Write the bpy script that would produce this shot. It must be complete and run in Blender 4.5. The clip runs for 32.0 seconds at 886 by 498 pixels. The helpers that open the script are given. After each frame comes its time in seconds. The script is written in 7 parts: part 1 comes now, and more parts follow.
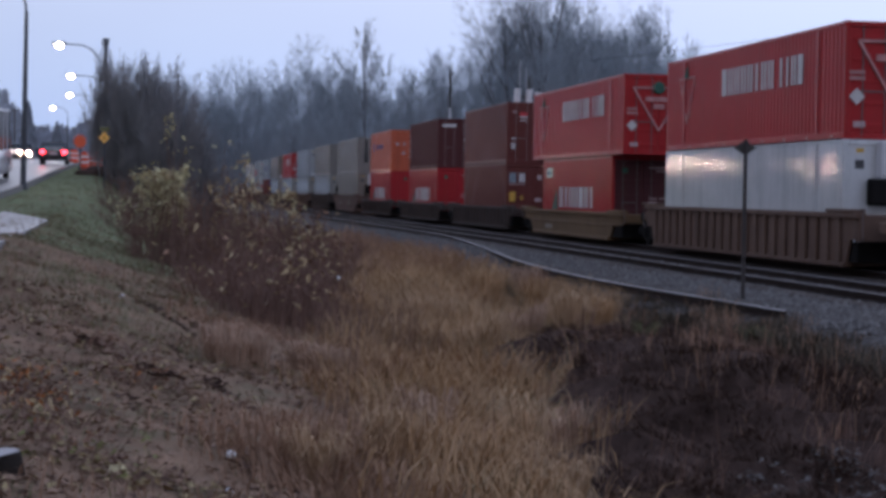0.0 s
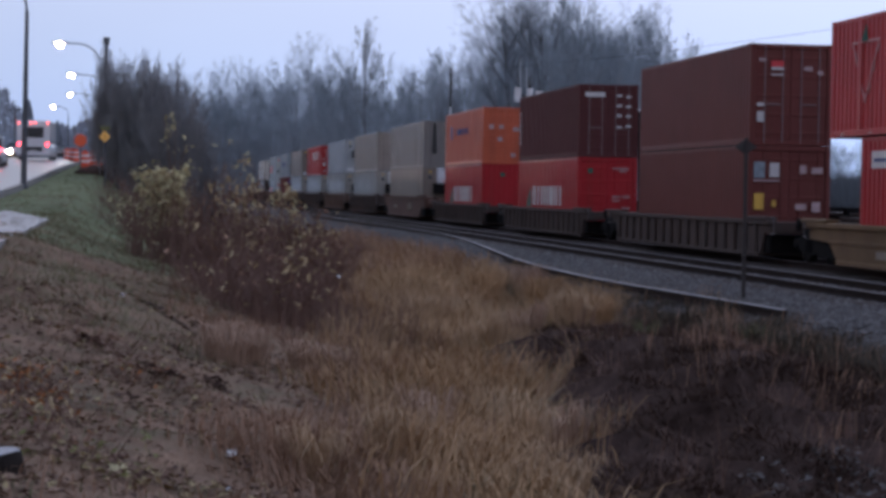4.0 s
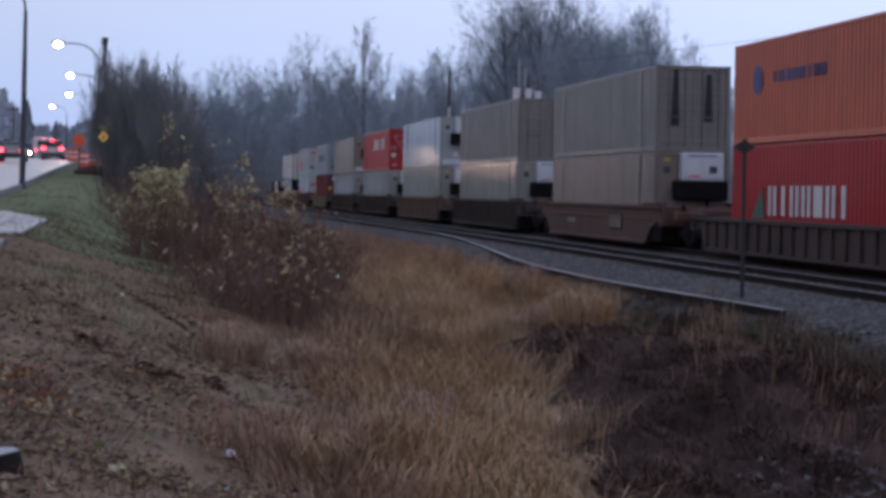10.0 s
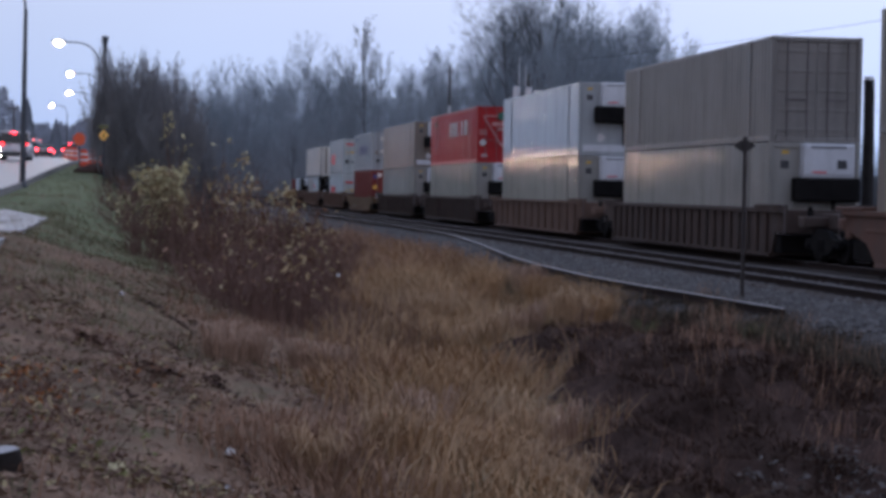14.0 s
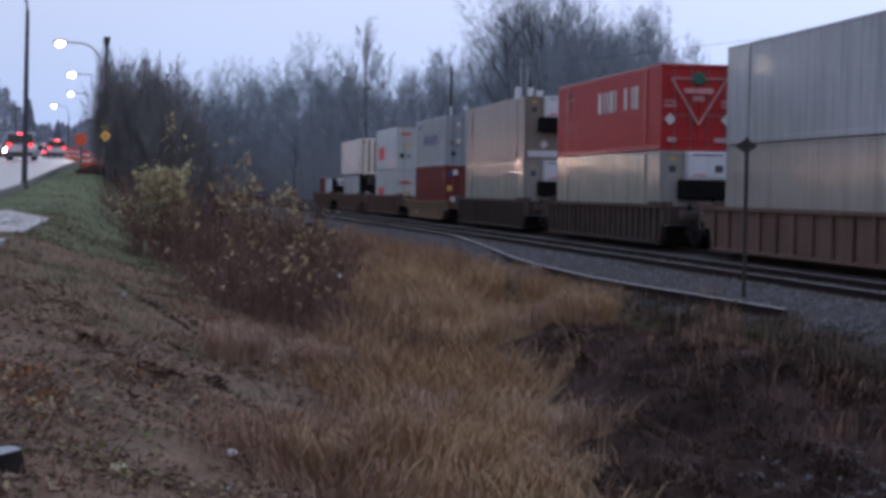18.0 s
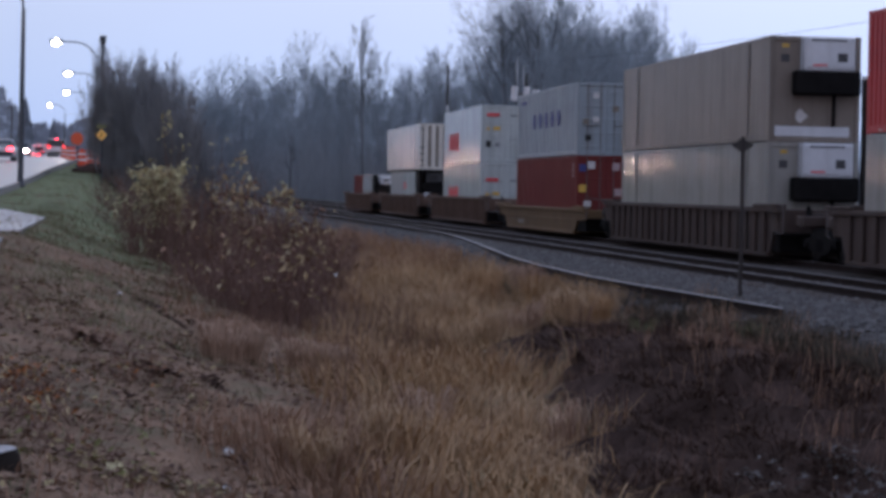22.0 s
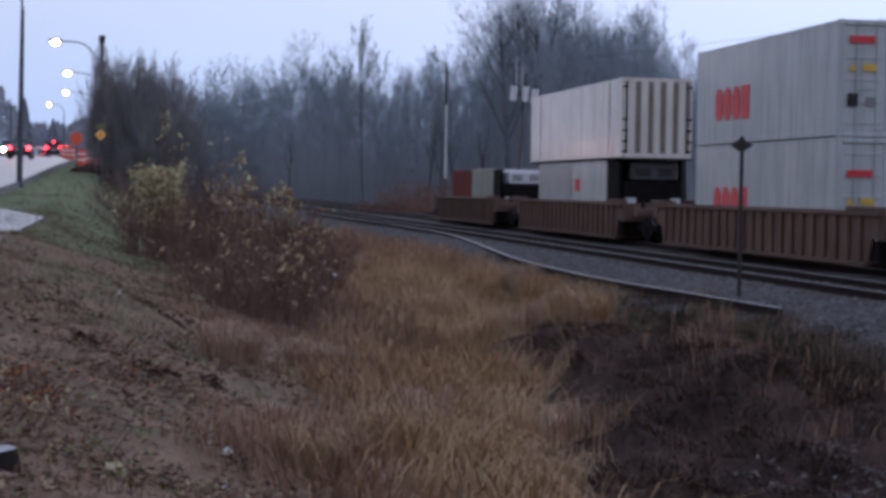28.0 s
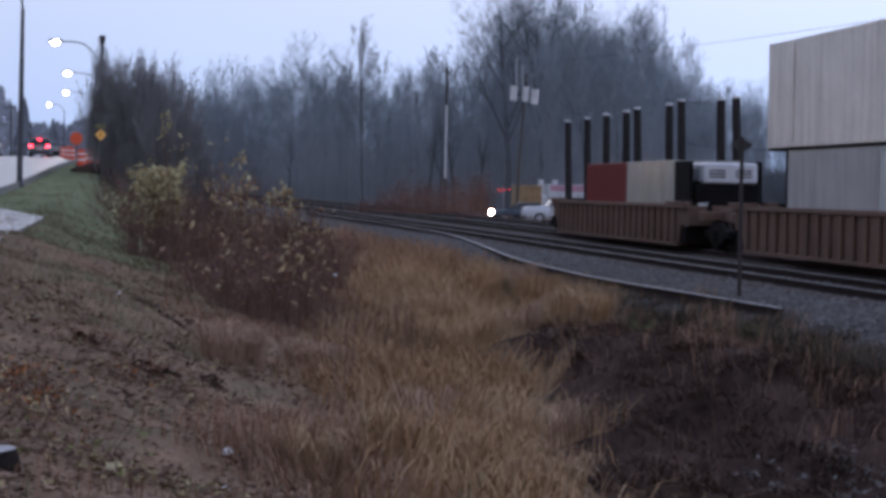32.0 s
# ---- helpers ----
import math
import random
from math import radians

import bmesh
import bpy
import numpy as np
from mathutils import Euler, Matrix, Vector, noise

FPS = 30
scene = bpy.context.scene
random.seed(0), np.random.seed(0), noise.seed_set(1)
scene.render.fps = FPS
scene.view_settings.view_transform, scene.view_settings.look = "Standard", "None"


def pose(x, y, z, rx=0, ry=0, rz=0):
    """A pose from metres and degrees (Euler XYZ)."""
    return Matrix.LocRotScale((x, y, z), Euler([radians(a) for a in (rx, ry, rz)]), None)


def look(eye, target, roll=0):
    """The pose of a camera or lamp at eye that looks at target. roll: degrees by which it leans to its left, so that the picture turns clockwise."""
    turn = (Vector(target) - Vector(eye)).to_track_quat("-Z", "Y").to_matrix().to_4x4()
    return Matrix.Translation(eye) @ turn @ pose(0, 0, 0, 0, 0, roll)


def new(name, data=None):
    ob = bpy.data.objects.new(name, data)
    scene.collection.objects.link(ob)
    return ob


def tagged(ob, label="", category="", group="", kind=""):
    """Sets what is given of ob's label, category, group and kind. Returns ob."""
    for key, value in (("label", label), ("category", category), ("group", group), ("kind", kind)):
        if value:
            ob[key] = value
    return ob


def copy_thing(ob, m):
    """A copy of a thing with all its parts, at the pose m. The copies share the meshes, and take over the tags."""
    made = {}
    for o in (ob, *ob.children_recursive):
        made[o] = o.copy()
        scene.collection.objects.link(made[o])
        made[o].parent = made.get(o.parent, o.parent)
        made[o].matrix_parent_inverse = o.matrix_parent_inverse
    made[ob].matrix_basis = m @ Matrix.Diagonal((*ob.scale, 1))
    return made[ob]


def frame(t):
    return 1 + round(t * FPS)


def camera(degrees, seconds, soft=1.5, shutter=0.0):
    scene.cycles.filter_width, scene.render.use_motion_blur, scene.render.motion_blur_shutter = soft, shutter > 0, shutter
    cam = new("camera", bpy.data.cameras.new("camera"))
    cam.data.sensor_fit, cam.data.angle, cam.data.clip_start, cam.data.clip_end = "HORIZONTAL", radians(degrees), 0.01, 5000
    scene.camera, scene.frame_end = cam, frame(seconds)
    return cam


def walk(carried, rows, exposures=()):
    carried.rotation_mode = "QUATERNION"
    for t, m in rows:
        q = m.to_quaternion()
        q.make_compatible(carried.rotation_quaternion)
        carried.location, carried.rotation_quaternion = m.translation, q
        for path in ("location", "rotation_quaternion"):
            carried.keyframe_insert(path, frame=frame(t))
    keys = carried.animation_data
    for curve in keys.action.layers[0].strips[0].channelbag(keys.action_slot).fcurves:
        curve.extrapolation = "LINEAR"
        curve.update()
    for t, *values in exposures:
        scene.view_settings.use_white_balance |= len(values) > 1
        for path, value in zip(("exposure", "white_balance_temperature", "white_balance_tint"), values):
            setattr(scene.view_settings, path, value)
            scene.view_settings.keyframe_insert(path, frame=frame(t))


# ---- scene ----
SECONDS = 32.0
EYE = Vector((0.0, 0.0, 1.734))
FOCAL = 3376.3


def aim(dx, dy):
    """The hand-held camera's small sway, as shifts of its view."""
    yaw, tilt = dx / FOCAL, math.radians(-1.7223) + dy / FOCAL
    way = Vector((-math.sin(yaw) * math.cos(tilt), math.cos(yaw) * math.cos(tilt), math.sin(tilt)))
    return look(EYE, EYE + way * 50, 0.8896)


cam = camera(26.146, SECONDS, soft=3.8)
SWAY = [(0, 1.5, 1.5), (0.5, 2.9, 1.5), (1, 1.8, 1.5), (1.5, 1.6, 0), (2, 1.2, 0), (2.5, 0.8, 0), (3, 0, 0), (3.5, 1.4, 0), (5.5, 3, -1.5), (6, 1.5, 0), (6.5, 0, 0), (7, -0.1, 0), (7.5, 0, 0), (8, 1.5, -1.4), (8.5, 2.8, -3), (9, 1.5, -1.9), (9.5, 0.2, -0.1), (10, 0, 0), (10.5, 0, 0.1), (11, -0.1, 0), (11.5, -1.5, 0), (12, 1.7, 1.4), (12.5, 3.1, 0), (13, 1.5, -1.4), (13.5, 1.7, -3.3), (14, 0.3, -2.4), (14.5, 2.7, -1.4), (16.5, 10.6, 1.9), (17, 9.2, 1.5), (17.5, 6.9, -0.2), (18, 3.3, -1.4), (18.5, 2.3, -0.9), (19, 0.8, -1.4), (19.5, -1.4, -1.7), (20, -1.7, -2.9), (20.5, -3.1, -2.4), (21, -3.2, -2), (21.5, -3.1, -1.9), (22, -3.3, -3), (22.5, -1.9, -3.1), (23, -1.9, -2.4), (23.5, -2.8, -2), (24, -3.8, -3.2), (24.5, -4.6, -2.4), (25, -4.8, -2.9), (25.5, -4.8, -2), (27.5, -4.9, -3.5), (28, -4.9, -3.4), (28.5, -6.2, -4.1), (29, -5, -5.5), (29.5, -6.2, -6.1), (30, -5.5, -5), (30.5, -4.9, -4.4), (31, -4.4, -3.4), (31.5, -3.8, -3.2), (32, -4.7, -3.3)]
walk(cam, [(t, aim(dx, dy)) for t, dx, dy in SWAY], exposures=[(0.0, 0.0), (16.0, 0.03), (24.0, 0.06), (SECONDS, 0.11)])

# ---- world and light ----
world = bpy.data.worlds.new("dusk_sky")
scene.world = world
world.use_nodes = True
wn = world.node_tree.nodes
wl = world.node_tree.links
wn.clear()
w_out = wn.new("ShaderNodeOutputWorld")
sky = wn.new("ShaderNodeTexSky")
sky.sky_type = "NISHITA"
sky.sun_disc = False
sky.sun_elevation = radians(3)
sky.sun_rotation = radians(180)
sky.air_density, sky.dust_density, sky.ozone_density = 1.0, 3.0, 4.0
sky_bg = wn.new("ShaderNodeBackground")
sky_bg.inputs["Strength"].default_value = 0.05
wl.new(sky.outputs[0], sky_bg.inputs["Color"])
cloud_bg = wn.new("ShaderNodeBackground")
w_geo = wn.new("ShaderNodeTexCoord")
w_map = wn.new("ShaderNodeMapping")
w_map.inputs["Scale"].default_value = (1.0, 1.0, 3.0)
w_noise = wn.new("ShaderNodeTexNoise")
w_noise.inputs["Scale"].default_value = 2.2
w_noise.inputs["Detail"].default_value = 4.0
w_ramp = wn.new("ShaderNodeValToRGB")
w_ramp.color_ramp.elements[0].position, w_ramp.color_ramp.elements[0].color = 0.3, (0.402, 0.532, 0.865, 1)
w_ramp.color_ramp.elements[1].position, w_ramp.color_ramp.elements[1].color = 0.75, (0.438, 0.602, 0.965, 1)
wl.new(w_geo.outputs["Generated"], w_map.inputs["Vector"])
wl.new(w_map.outputs[0], w_noise.inputs["Vector"])
wl.new(w_noise.outputs["Fac"], w_ramp.inputs[0])
w_sep = wn.new("ShaderNodeSeparateXYZ")
wl.new(w_geo.outputs["Generated"], w_sep.inputs[0])
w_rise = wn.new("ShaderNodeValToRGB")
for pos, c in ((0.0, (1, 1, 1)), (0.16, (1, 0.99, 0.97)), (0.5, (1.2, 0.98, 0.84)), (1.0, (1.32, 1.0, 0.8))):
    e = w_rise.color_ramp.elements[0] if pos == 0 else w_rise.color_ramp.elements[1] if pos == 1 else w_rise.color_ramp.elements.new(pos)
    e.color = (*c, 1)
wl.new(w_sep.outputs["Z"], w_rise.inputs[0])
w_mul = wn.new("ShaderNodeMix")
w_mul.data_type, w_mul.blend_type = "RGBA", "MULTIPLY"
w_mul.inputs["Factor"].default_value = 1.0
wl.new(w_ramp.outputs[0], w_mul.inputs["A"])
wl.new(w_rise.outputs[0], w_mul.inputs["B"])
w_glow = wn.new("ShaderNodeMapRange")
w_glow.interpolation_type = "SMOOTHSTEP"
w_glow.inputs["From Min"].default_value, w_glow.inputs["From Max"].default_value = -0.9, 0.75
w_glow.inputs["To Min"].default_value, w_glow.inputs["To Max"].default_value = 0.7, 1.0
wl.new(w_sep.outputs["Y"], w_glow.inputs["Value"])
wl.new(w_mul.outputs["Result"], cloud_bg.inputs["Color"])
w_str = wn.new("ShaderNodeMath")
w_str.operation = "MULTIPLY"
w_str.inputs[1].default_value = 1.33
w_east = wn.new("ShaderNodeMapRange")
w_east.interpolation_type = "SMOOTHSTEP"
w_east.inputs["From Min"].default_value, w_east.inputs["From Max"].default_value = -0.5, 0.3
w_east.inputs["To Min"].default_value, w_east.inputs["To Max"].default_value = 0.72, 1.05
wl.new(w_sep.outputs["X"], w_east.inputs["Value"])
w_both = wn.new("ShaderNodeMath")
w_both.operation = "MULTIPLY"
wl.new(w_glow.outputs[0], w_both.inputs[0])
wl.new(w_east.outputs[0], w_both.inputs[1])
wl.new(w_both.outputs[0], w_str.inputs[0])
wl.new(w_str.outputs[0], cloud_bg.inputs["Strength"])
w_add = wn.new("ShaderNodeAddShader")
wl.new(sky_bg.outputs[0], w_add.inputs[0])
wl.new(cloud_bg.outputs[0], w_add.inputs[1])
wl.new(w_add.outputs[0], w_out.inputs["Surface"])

sun_data = bpy.data.lights.new("overcast_sun", "SUN")
sun_data.energy, sun_data.angle, sun_data.color = 0.3, radians(60), (1.0, 0.9, 0.84)
sun = new("overcast_sun", sun_data)
sun.matrix_basis = look((0, 60, 45), (0, 0, 0))

# ---- plan: everything is laid out along the railway ----
HEAD = 98.860
TH = radians(HEAD)
ALONG = Vector((math.cos(TH), math.sin(TH), 0))
SIDE = Vector((-math.sin(TH), math.cos(TH), 0))
START = Vector((16.154, 14.0, 0))
TURN = HEAD - 180


def T(s, off, z=0.0):
    """s metres along the main track away from the camera, off metres from its centre line towards the camera, z over the railhead."""
    return START + ALONG * s + SIDE * off + Vector((0, 0, z))


RS = np.arange(-700.0, 1500.0, 2.0)
RZ = np.interp(RS, (-700, -60, 0, 45, 62, 90, 118, 175, 300, 1500), (0.2, 0.6, 0.9, 1.2, 1.55, 2.45, 3.17, 4.25, 5.85, 7.6))
RZ = np.convolve(np.pad(RZ, 8, mode="edge"), np.ones(17) / 17, "valid")


def road_z(s):
    return float(np.interp(s, RS, RZ))


def bend(s):
    return 0.00055 * max(0.0, s - 185) ** 2 if s < 480 else 47.9 + 0.3245 * (s - 480)


def ramp01(x):
    x = min(1.0, max(0.0, x))
    return x * x * (3 - 2 * x)


def mound_edge(s):
    return float(np.interp(s, (-2, 0, 4, 9, 17, 25), (16.0, 15.6, 15.0, 13.8, 13.3, 10.6)))


def mound(s, o):
    """1 on the dark heap beside the ballast, 0 off it."""
    w = 0.7 * noise.noise(Vector((s * 0.45, o * 0.45, 31)))
    return ramp01((mound_edge(s) + 1.1 * w - o) / 0.9) * ramp01((o - 8.5 - 0.4 * w) / 0.6) * ramp01((25.0 - s + 3 * w) / 4.0) * ramp01((s + 1.0) / 2.0)


# worn soil lips that cross the bank: middle (along, off), slant, half length, height
LEDGES = ((12.7, 19.0, 0.42, 4.2, 0.075), (3.2, 17.75, 0.34, 2.4, 0.06), (18.2, 18.6, 0.3, 4.0, 0.06), (8.2, 18.6, 0.4, 2.2, 0.04), (14.0, 17.6, 0.35, 2.0, 0.05), (6.0, 17.2, 0.36, 1.6, 0.04))


def ledge_gap(s, o, s0, o0, slope):
    """How far off lies above the lip's wandering line."""
    return o - o0 - slope * (s - s0) - 0.36 * noise.noise(Vector((s * 0.9, s0, 8))) - 0.2 * noise.noise(Vector((s * 3.1, s0, 5)))


def ground_z(s, off):
    o = off - (bend(s) if off > 12 else 0)
    zr = road_z(s)
    far = min(1.0, max(0.0, (s - 60) / 60))
    dip = min(1.0, max(0.0, (52 - s) / 6))
    z = float(np.interp(o, (-900, -60, -9, -6.5, 8.0, 9.6, 13.0, 15.2, 18.2, 20.5, 22.3, 22.8, 37.2, 40, 60, 300, 900),
                        (-0.2, -0.5, -0.55, -0.6, -0.62, -1.0, -1.05, -0.72 + 0.4 * far, 0.02 + 1.3 * far, zr - 0.08 - 0.28 * dip, zr - 0.06 - 0.26 * dip, zr - 0.06, zr - 0.14, zr + 0.1, zr + 0.8, zr + 2, zr + 2)))
    if 8.3 < o < 22.0:
        edge = min(1.0, (o - 8.3) / 1.5, (22.0 - o) / 1.5)
        p = Vector((s * 0.35, o * 0.35, 0.3))
        edge *= 1 - 0.8 * ramp01((s - 24) / 10) * ramp01((o - 15.5) / 1.5)
        z += edge * (0.16 * noise.noise(p) + 0.07 * noise.noise(p * 3.1) + 0.03 * noise.noise(p * 9.0))
        if 15 < o < 21 and s < 30:
            for s0, o0, slope, half, rise in LEDGES:
                if abs(s - s0) < half:
                    z += rise * math.tanh(ledge_gap(s, o, s0, o0, slope) / 0.07) * math.exp(-((o - o0 - slope * (s - s0)) / 0.8) ** 2) * ramp01(2 * (1 - abs(s - s0) / half))
        m = mound(s, o)
        if m > 0.01:
            ridge = noise.noise(Vector((s * 0.3 + o * 0.35, o * 1.25 - s * 0.5, 21))) + 0.35 * noise.noise(Vector((s * 0.8 + o, o * 2.6 - s * 1.2, 22)))
            z += m * (0.5 * math.exp(-((s - 11.0) / 6.5) ** 2 - ((o - 11.3) / 1.9) ** 2) + 0.44 * (1 - 2.2 * abs(ridge)) + 0.05 * noise.noise(Vector((s * 2.2, o * 2.2, 4))))
    return z


def train_s(t):
    """How far the train has run at t seconds."""
    return -1.11575826e-05 * t ** 4 + 3.83869955e-04 * t ** 3 - 1.8138085e-02 * t ** 2 + 9.33348618 * t - 110.989415


# ---- mesh tools ----
def box(bm, x0, x1, y0, y1, z0, z1):
    v = [bm.verts.new(p) for p in ((x0, y0, z0), (x1, y0, z0), (x1, y1, z0), (x0, y1, z0), (x0, y0, z1), (x1, y0, z1), (x1, y1, z1), (x0, y1, z1))]
    for f in ((3, 2, 1, 0), (4, 5, 6, 7), (0, 1, 5, 4), (1, 2, 6, 5), (2, 3, 7, 6), (3, 0, 4, 7)):
        bm.faces.new([v[i] for i in f])
    return bm


def soft_box(x0, x1, y0, y1, z0, z1, r=0.02, seg=1):
    bm = box(bmesh.new(), x0, x1, y0, y1, z0, z1)
    bmesh.ops.bevel(bm, geom=bm.edges[:], offset=r, segments=seg, affect="EDGES", profile=0.5)
    return bm


def tube(bm, a, b, ra, rb, n=8, caps=True):
    a, b = Vector(a), Vector(b)
    w = (b - a).normalized()
    u = w.orthogonal().normalized()
    v = w.cross(u)
    rings = []
    for p, r in ((a, ra), (b, rb)):
        rings.append([bm.verts.new(p + (u * math.cos(k * math.tau / n) + v * math.sin(k * math.tau / n)) * r) for k in range(n)])
    for k in range(n):
        bm.faces.new((rings[0][k], rings[0][(k + 1) % n], rings[1][(k + 1) % n], rings[1][k]))
    if caps:
        bm.faces.new(rings[0][::-1])
        bm.faces.new(rings[1])
    return bm


def sweep(bm, points, r, n=8):
    """A round bar along points; r a number or a list."""
    pts = [Vector(p) for p in points]
    rings = []
    u = None
    for i, p in enumerate(pts):
        w = (pts[min(i + 1, len(pts) - 1)] - pts[max(i - 1, 0)]).normalized()
        u = w.orthogonal().normalized() if u is None else (u - w * u.dot(w)).normalized()
        v = w.cross(u)
        rr = r[i] if isinstance(r, (list, tuple)) else r
        rings.append([bm.verts.new(p + (u * math.cos(k * math.tau / n) + v * math.sin(k * math.tau / n)) * rr) for k in range(n)])
    for ra, rb in zip(rings, rings[1:]):
        for k in range(n):
            bm.faces.new((ra[k], ra[(k + 1) % n], rb[(k + 1) % n], rb[k]))
    bm.faces.new(rings[0][::-1])
    bm.faces.new(rings[-1])
    return bm


def prism(bm, outline, y0, y1):
    """An outline of (x, z) points, drawn out from y0 to y1."""
    a = [bm.verts.new((x, y0, z)) for x, z in outline]
    b = [bm.verts.new((x, y1, z)) for x, z in outline]
    m = len(a)
    for k in range(m):
        bm.faces.new((a[k], a[(k + 1) % m], b[(k + 1) % m], b[k]))
    bm.faces.new(a[::-1])
    bm.faces.new(b)
    bmesh.ops.recalc_face_normals(bm, faces=bm.faces[:])
    return bm


def mesh_of(name, bm, material, smooth=False):
    me = bpy.data.meshes.new(name)
    bm.to_mesh(me)
    bm.free()
    me.materials.append(material)
    if smooth:
        me.polygons.foreach_set("use_smooth", [True] * len(me.polygons))
    return me


def part(name, bm, material, parent=None, label="", smooth=False):
    ob = new(name, mesh_of(name, bm, material, smooth))
    if parent:
        ob.parent = parent
    if label:
        ob["label"] = label
    return ob


def shared(name, me, parent, m=None, label=""):
    """One more object on a mesh that exists."""
    ob = new(name, me)
    ob.parent = parent
    if m is not None:
        ob.matrix_basis = m
    if label:
        ob["label"] = label
    return ob


def from_lists(name, verts, faces, material, parent=None, smooth=False):
    me = bpy.data.meshes.new(name)
    me.from_pydata(verts, [], faces)
    me.materials.append(material)
    if smooth:
        me.polygons.foreach_set("use_smooth", [True] * len(me.polygons))
    ob = new(name, me)
    if parent:
        ob.parent = parent
    return ob


def thing(name, label, category, m=None, group=""):
    ob = new(name)
    ob.empty_display_size = 0.3
    tagged(ob, label, category, group)
    if m is not None:
        ob.matrix_basis = m
    return ob


# ---- materials ----
def mat(name, col, rough=0.7, metal=0.0, var=0.25, scale=2.0, bump=0.0, dirt=None, dirt_amount=0.4, streak=False, spec=0.5, coat=0.0, island=0.0):
    m = bpy.data.materials.new(name)
    m.use_nodes = True
    nd, lk = m.node_tree.nodes, m.node_tree.links
    p = nd["Principled BSDF"]
    tc = nd.new("ShaderNodeTexCoord")
    n1 = nd.new("ShaderNodeTexNoise")
    n1.inputs["Scale"].default_value, n1.inputs["Detail"].default_value = scale, 5.0
    n2 = nd.new("ShaderNodeTexNoise")
    n2.inputs["Scale"].default_value, n2.inputs["Detail"].default_value = scale * 14, 3.0
    lk.new(tc.outputs["Object"], n1.inputs["Vector"])
    lk.new(tc.outputs["Object"], n2.inputs["Vector"])
    add = nd.new("ShaderNodeMath")
    add.operation = "MULTIPLY_ADD"
    add.inputs[1].default_value = 0.45
    lk.new(n2.outputs["Fac"], add.inputs[0])
    lk.new(n1.outputs["Fac"], add.inputs[2])
    info = nd.new("ShaderNodeObjectInfo")
    add2 = nd.new("ShaderNodeMath")
    add2.operation = "MULTIPLY_ADD"
    add2.inputs[1].default_value = 0.16
    lk.new(info.outputs["Random"], add2.inputs[0])
    lk.new(add.outputs[0], add2.inputs[2])
    last = add2
    if island:
        geo = nd.new("ShaderNodeNewGeometry")
        add3 = nd.new("ShaderNodeMath")
        add3.operation = "MULTIPLY_ADD"
        add3.inputs[1].default_value = island
        lk.new(geo.outputs["Random Per Island"], add3.inputs[0])
        lk.new(add2.outputs[0], add3.inputs[2])
        last = add3
    ramp = nd.new("ShaderNodeMapRange")
    ramp.inputs["From Min"].default_value, ramp.inputs["From Max"].default_value = 0.45, 1.1 + island
    lk.new(last.outputs[0], ramp.inputs["Value"])
    mix = nd.new("ShaderNodeMix")
    mix.data_type = "RGBA"
    mix.inputs["A"].default_value = (*[c * (1 - var) for c in col], 1)
    mix.inputs["B"].default_value = (*[min(1.0, c * (1 + var)) for c in col], 1)
    lk.new(ramp.outputs[0], mix.inputs["Factor"])
    out = mix.outputs["Result"]
    if dirt:
        mp = nd.new("ShaderNodeMapping")
        mp.inputs["Scale"].default_value = (2.5, 2.5, 0.22) if streak else (1.0, 1.0, 1.0)
        n3 = nd.new("ShaderNodeTexNoise")
        n3.inputs["Scale"].default_value, n3.inputs["Detail"].default_value = 1.3, 6.0
        lk.new(tc.outputs["Object"], mp.inputs["Vector"])
        lk.new(mp.outputs[0], n3.inputs["Vector"])
        r3 = nd.new("ShaderNodeMapRange")
        r3.inputs["From Min"].default_value, r3.inputs["From Max"].default_value = 0.45, 0.75
        r3.inputs["To Max"].default_value = dirt_amount
        lk.new(n3.outputs["Fac"], r3.inputs["Value"])
        mx = nd.new("ShaderNodeMix")
        mx.data_type = "RGBA"
        mx.inputs["B"].default_value = (*dirt, 1)
        lk.new(r3.outputs[0], mx.inputs["Factor"])
        lk.new(out, mx.inputs["A"])
        out = mx.outputs["Result"]
    lk.new(out, p.inputs["Base Color"])
    p.inputs["Roughness"].default_value = rough
    p.inputs["Metallic"].default_value = metal
    p.inputs["Specular IOR Level"].default_value = spec
    p.inputs["Coat Weight"].default_value = coat
    if bump:
        bp = nd.new("ShaderNodeBump")
        bp.inputs["Strength"].default_value = bump
        bp.inputs["Distance"].default_value = 0.05
        lk.new(add.outputs[0], bp.inputs["Height"])
        lk.new(bp.outputs[0], p.inputs["Normal"])
    return m


def glow(name, col, strength):
    m = bpy.data.materials.new(name)
    m.use_nodes = True
    p = m.node_tree.nodes["Principled BSDF"]
    p.inputs["Base Color"].default_value = (*col, 1)
    p.inputs["Emission Color"].default_value = (*col, 1)
    p.inputs["Emission Strength"].default_value = strength
    return m


RUST = (0.10, 0.055, 0.035)
GRIME = (0.07, 0.065, 0.06)
M_SOIL = mat("leaf_litter_soil", (0.182, 0.115, 0.077), 0.95, var=0.65, scale=1.6, bump=1.0, dirt=(0.105, 0.105, 0.066), dirt_amount=0.8, spec=0.1)
M_MOUND = mat("dark_wet_soil", (0.058, 0.037, 0.031), 0.95, var=0.6, scale=4.5, bump=1.0, spec=0.03)
M_VERGE = mat("mown_verge", (0.125, 0.145, 0.075), 0.95, var=0.2, scale=0.8, bump=0.2, dirt=(0.13, 0.11, 0.085), dirt_amount=0.5, spec=0.1)
M_YARD = mat("yard_gravel", (0.06, 0.055, 0.052), 0.95, var=0.35, scale=1.0, bump=0.4, spec=0.05)
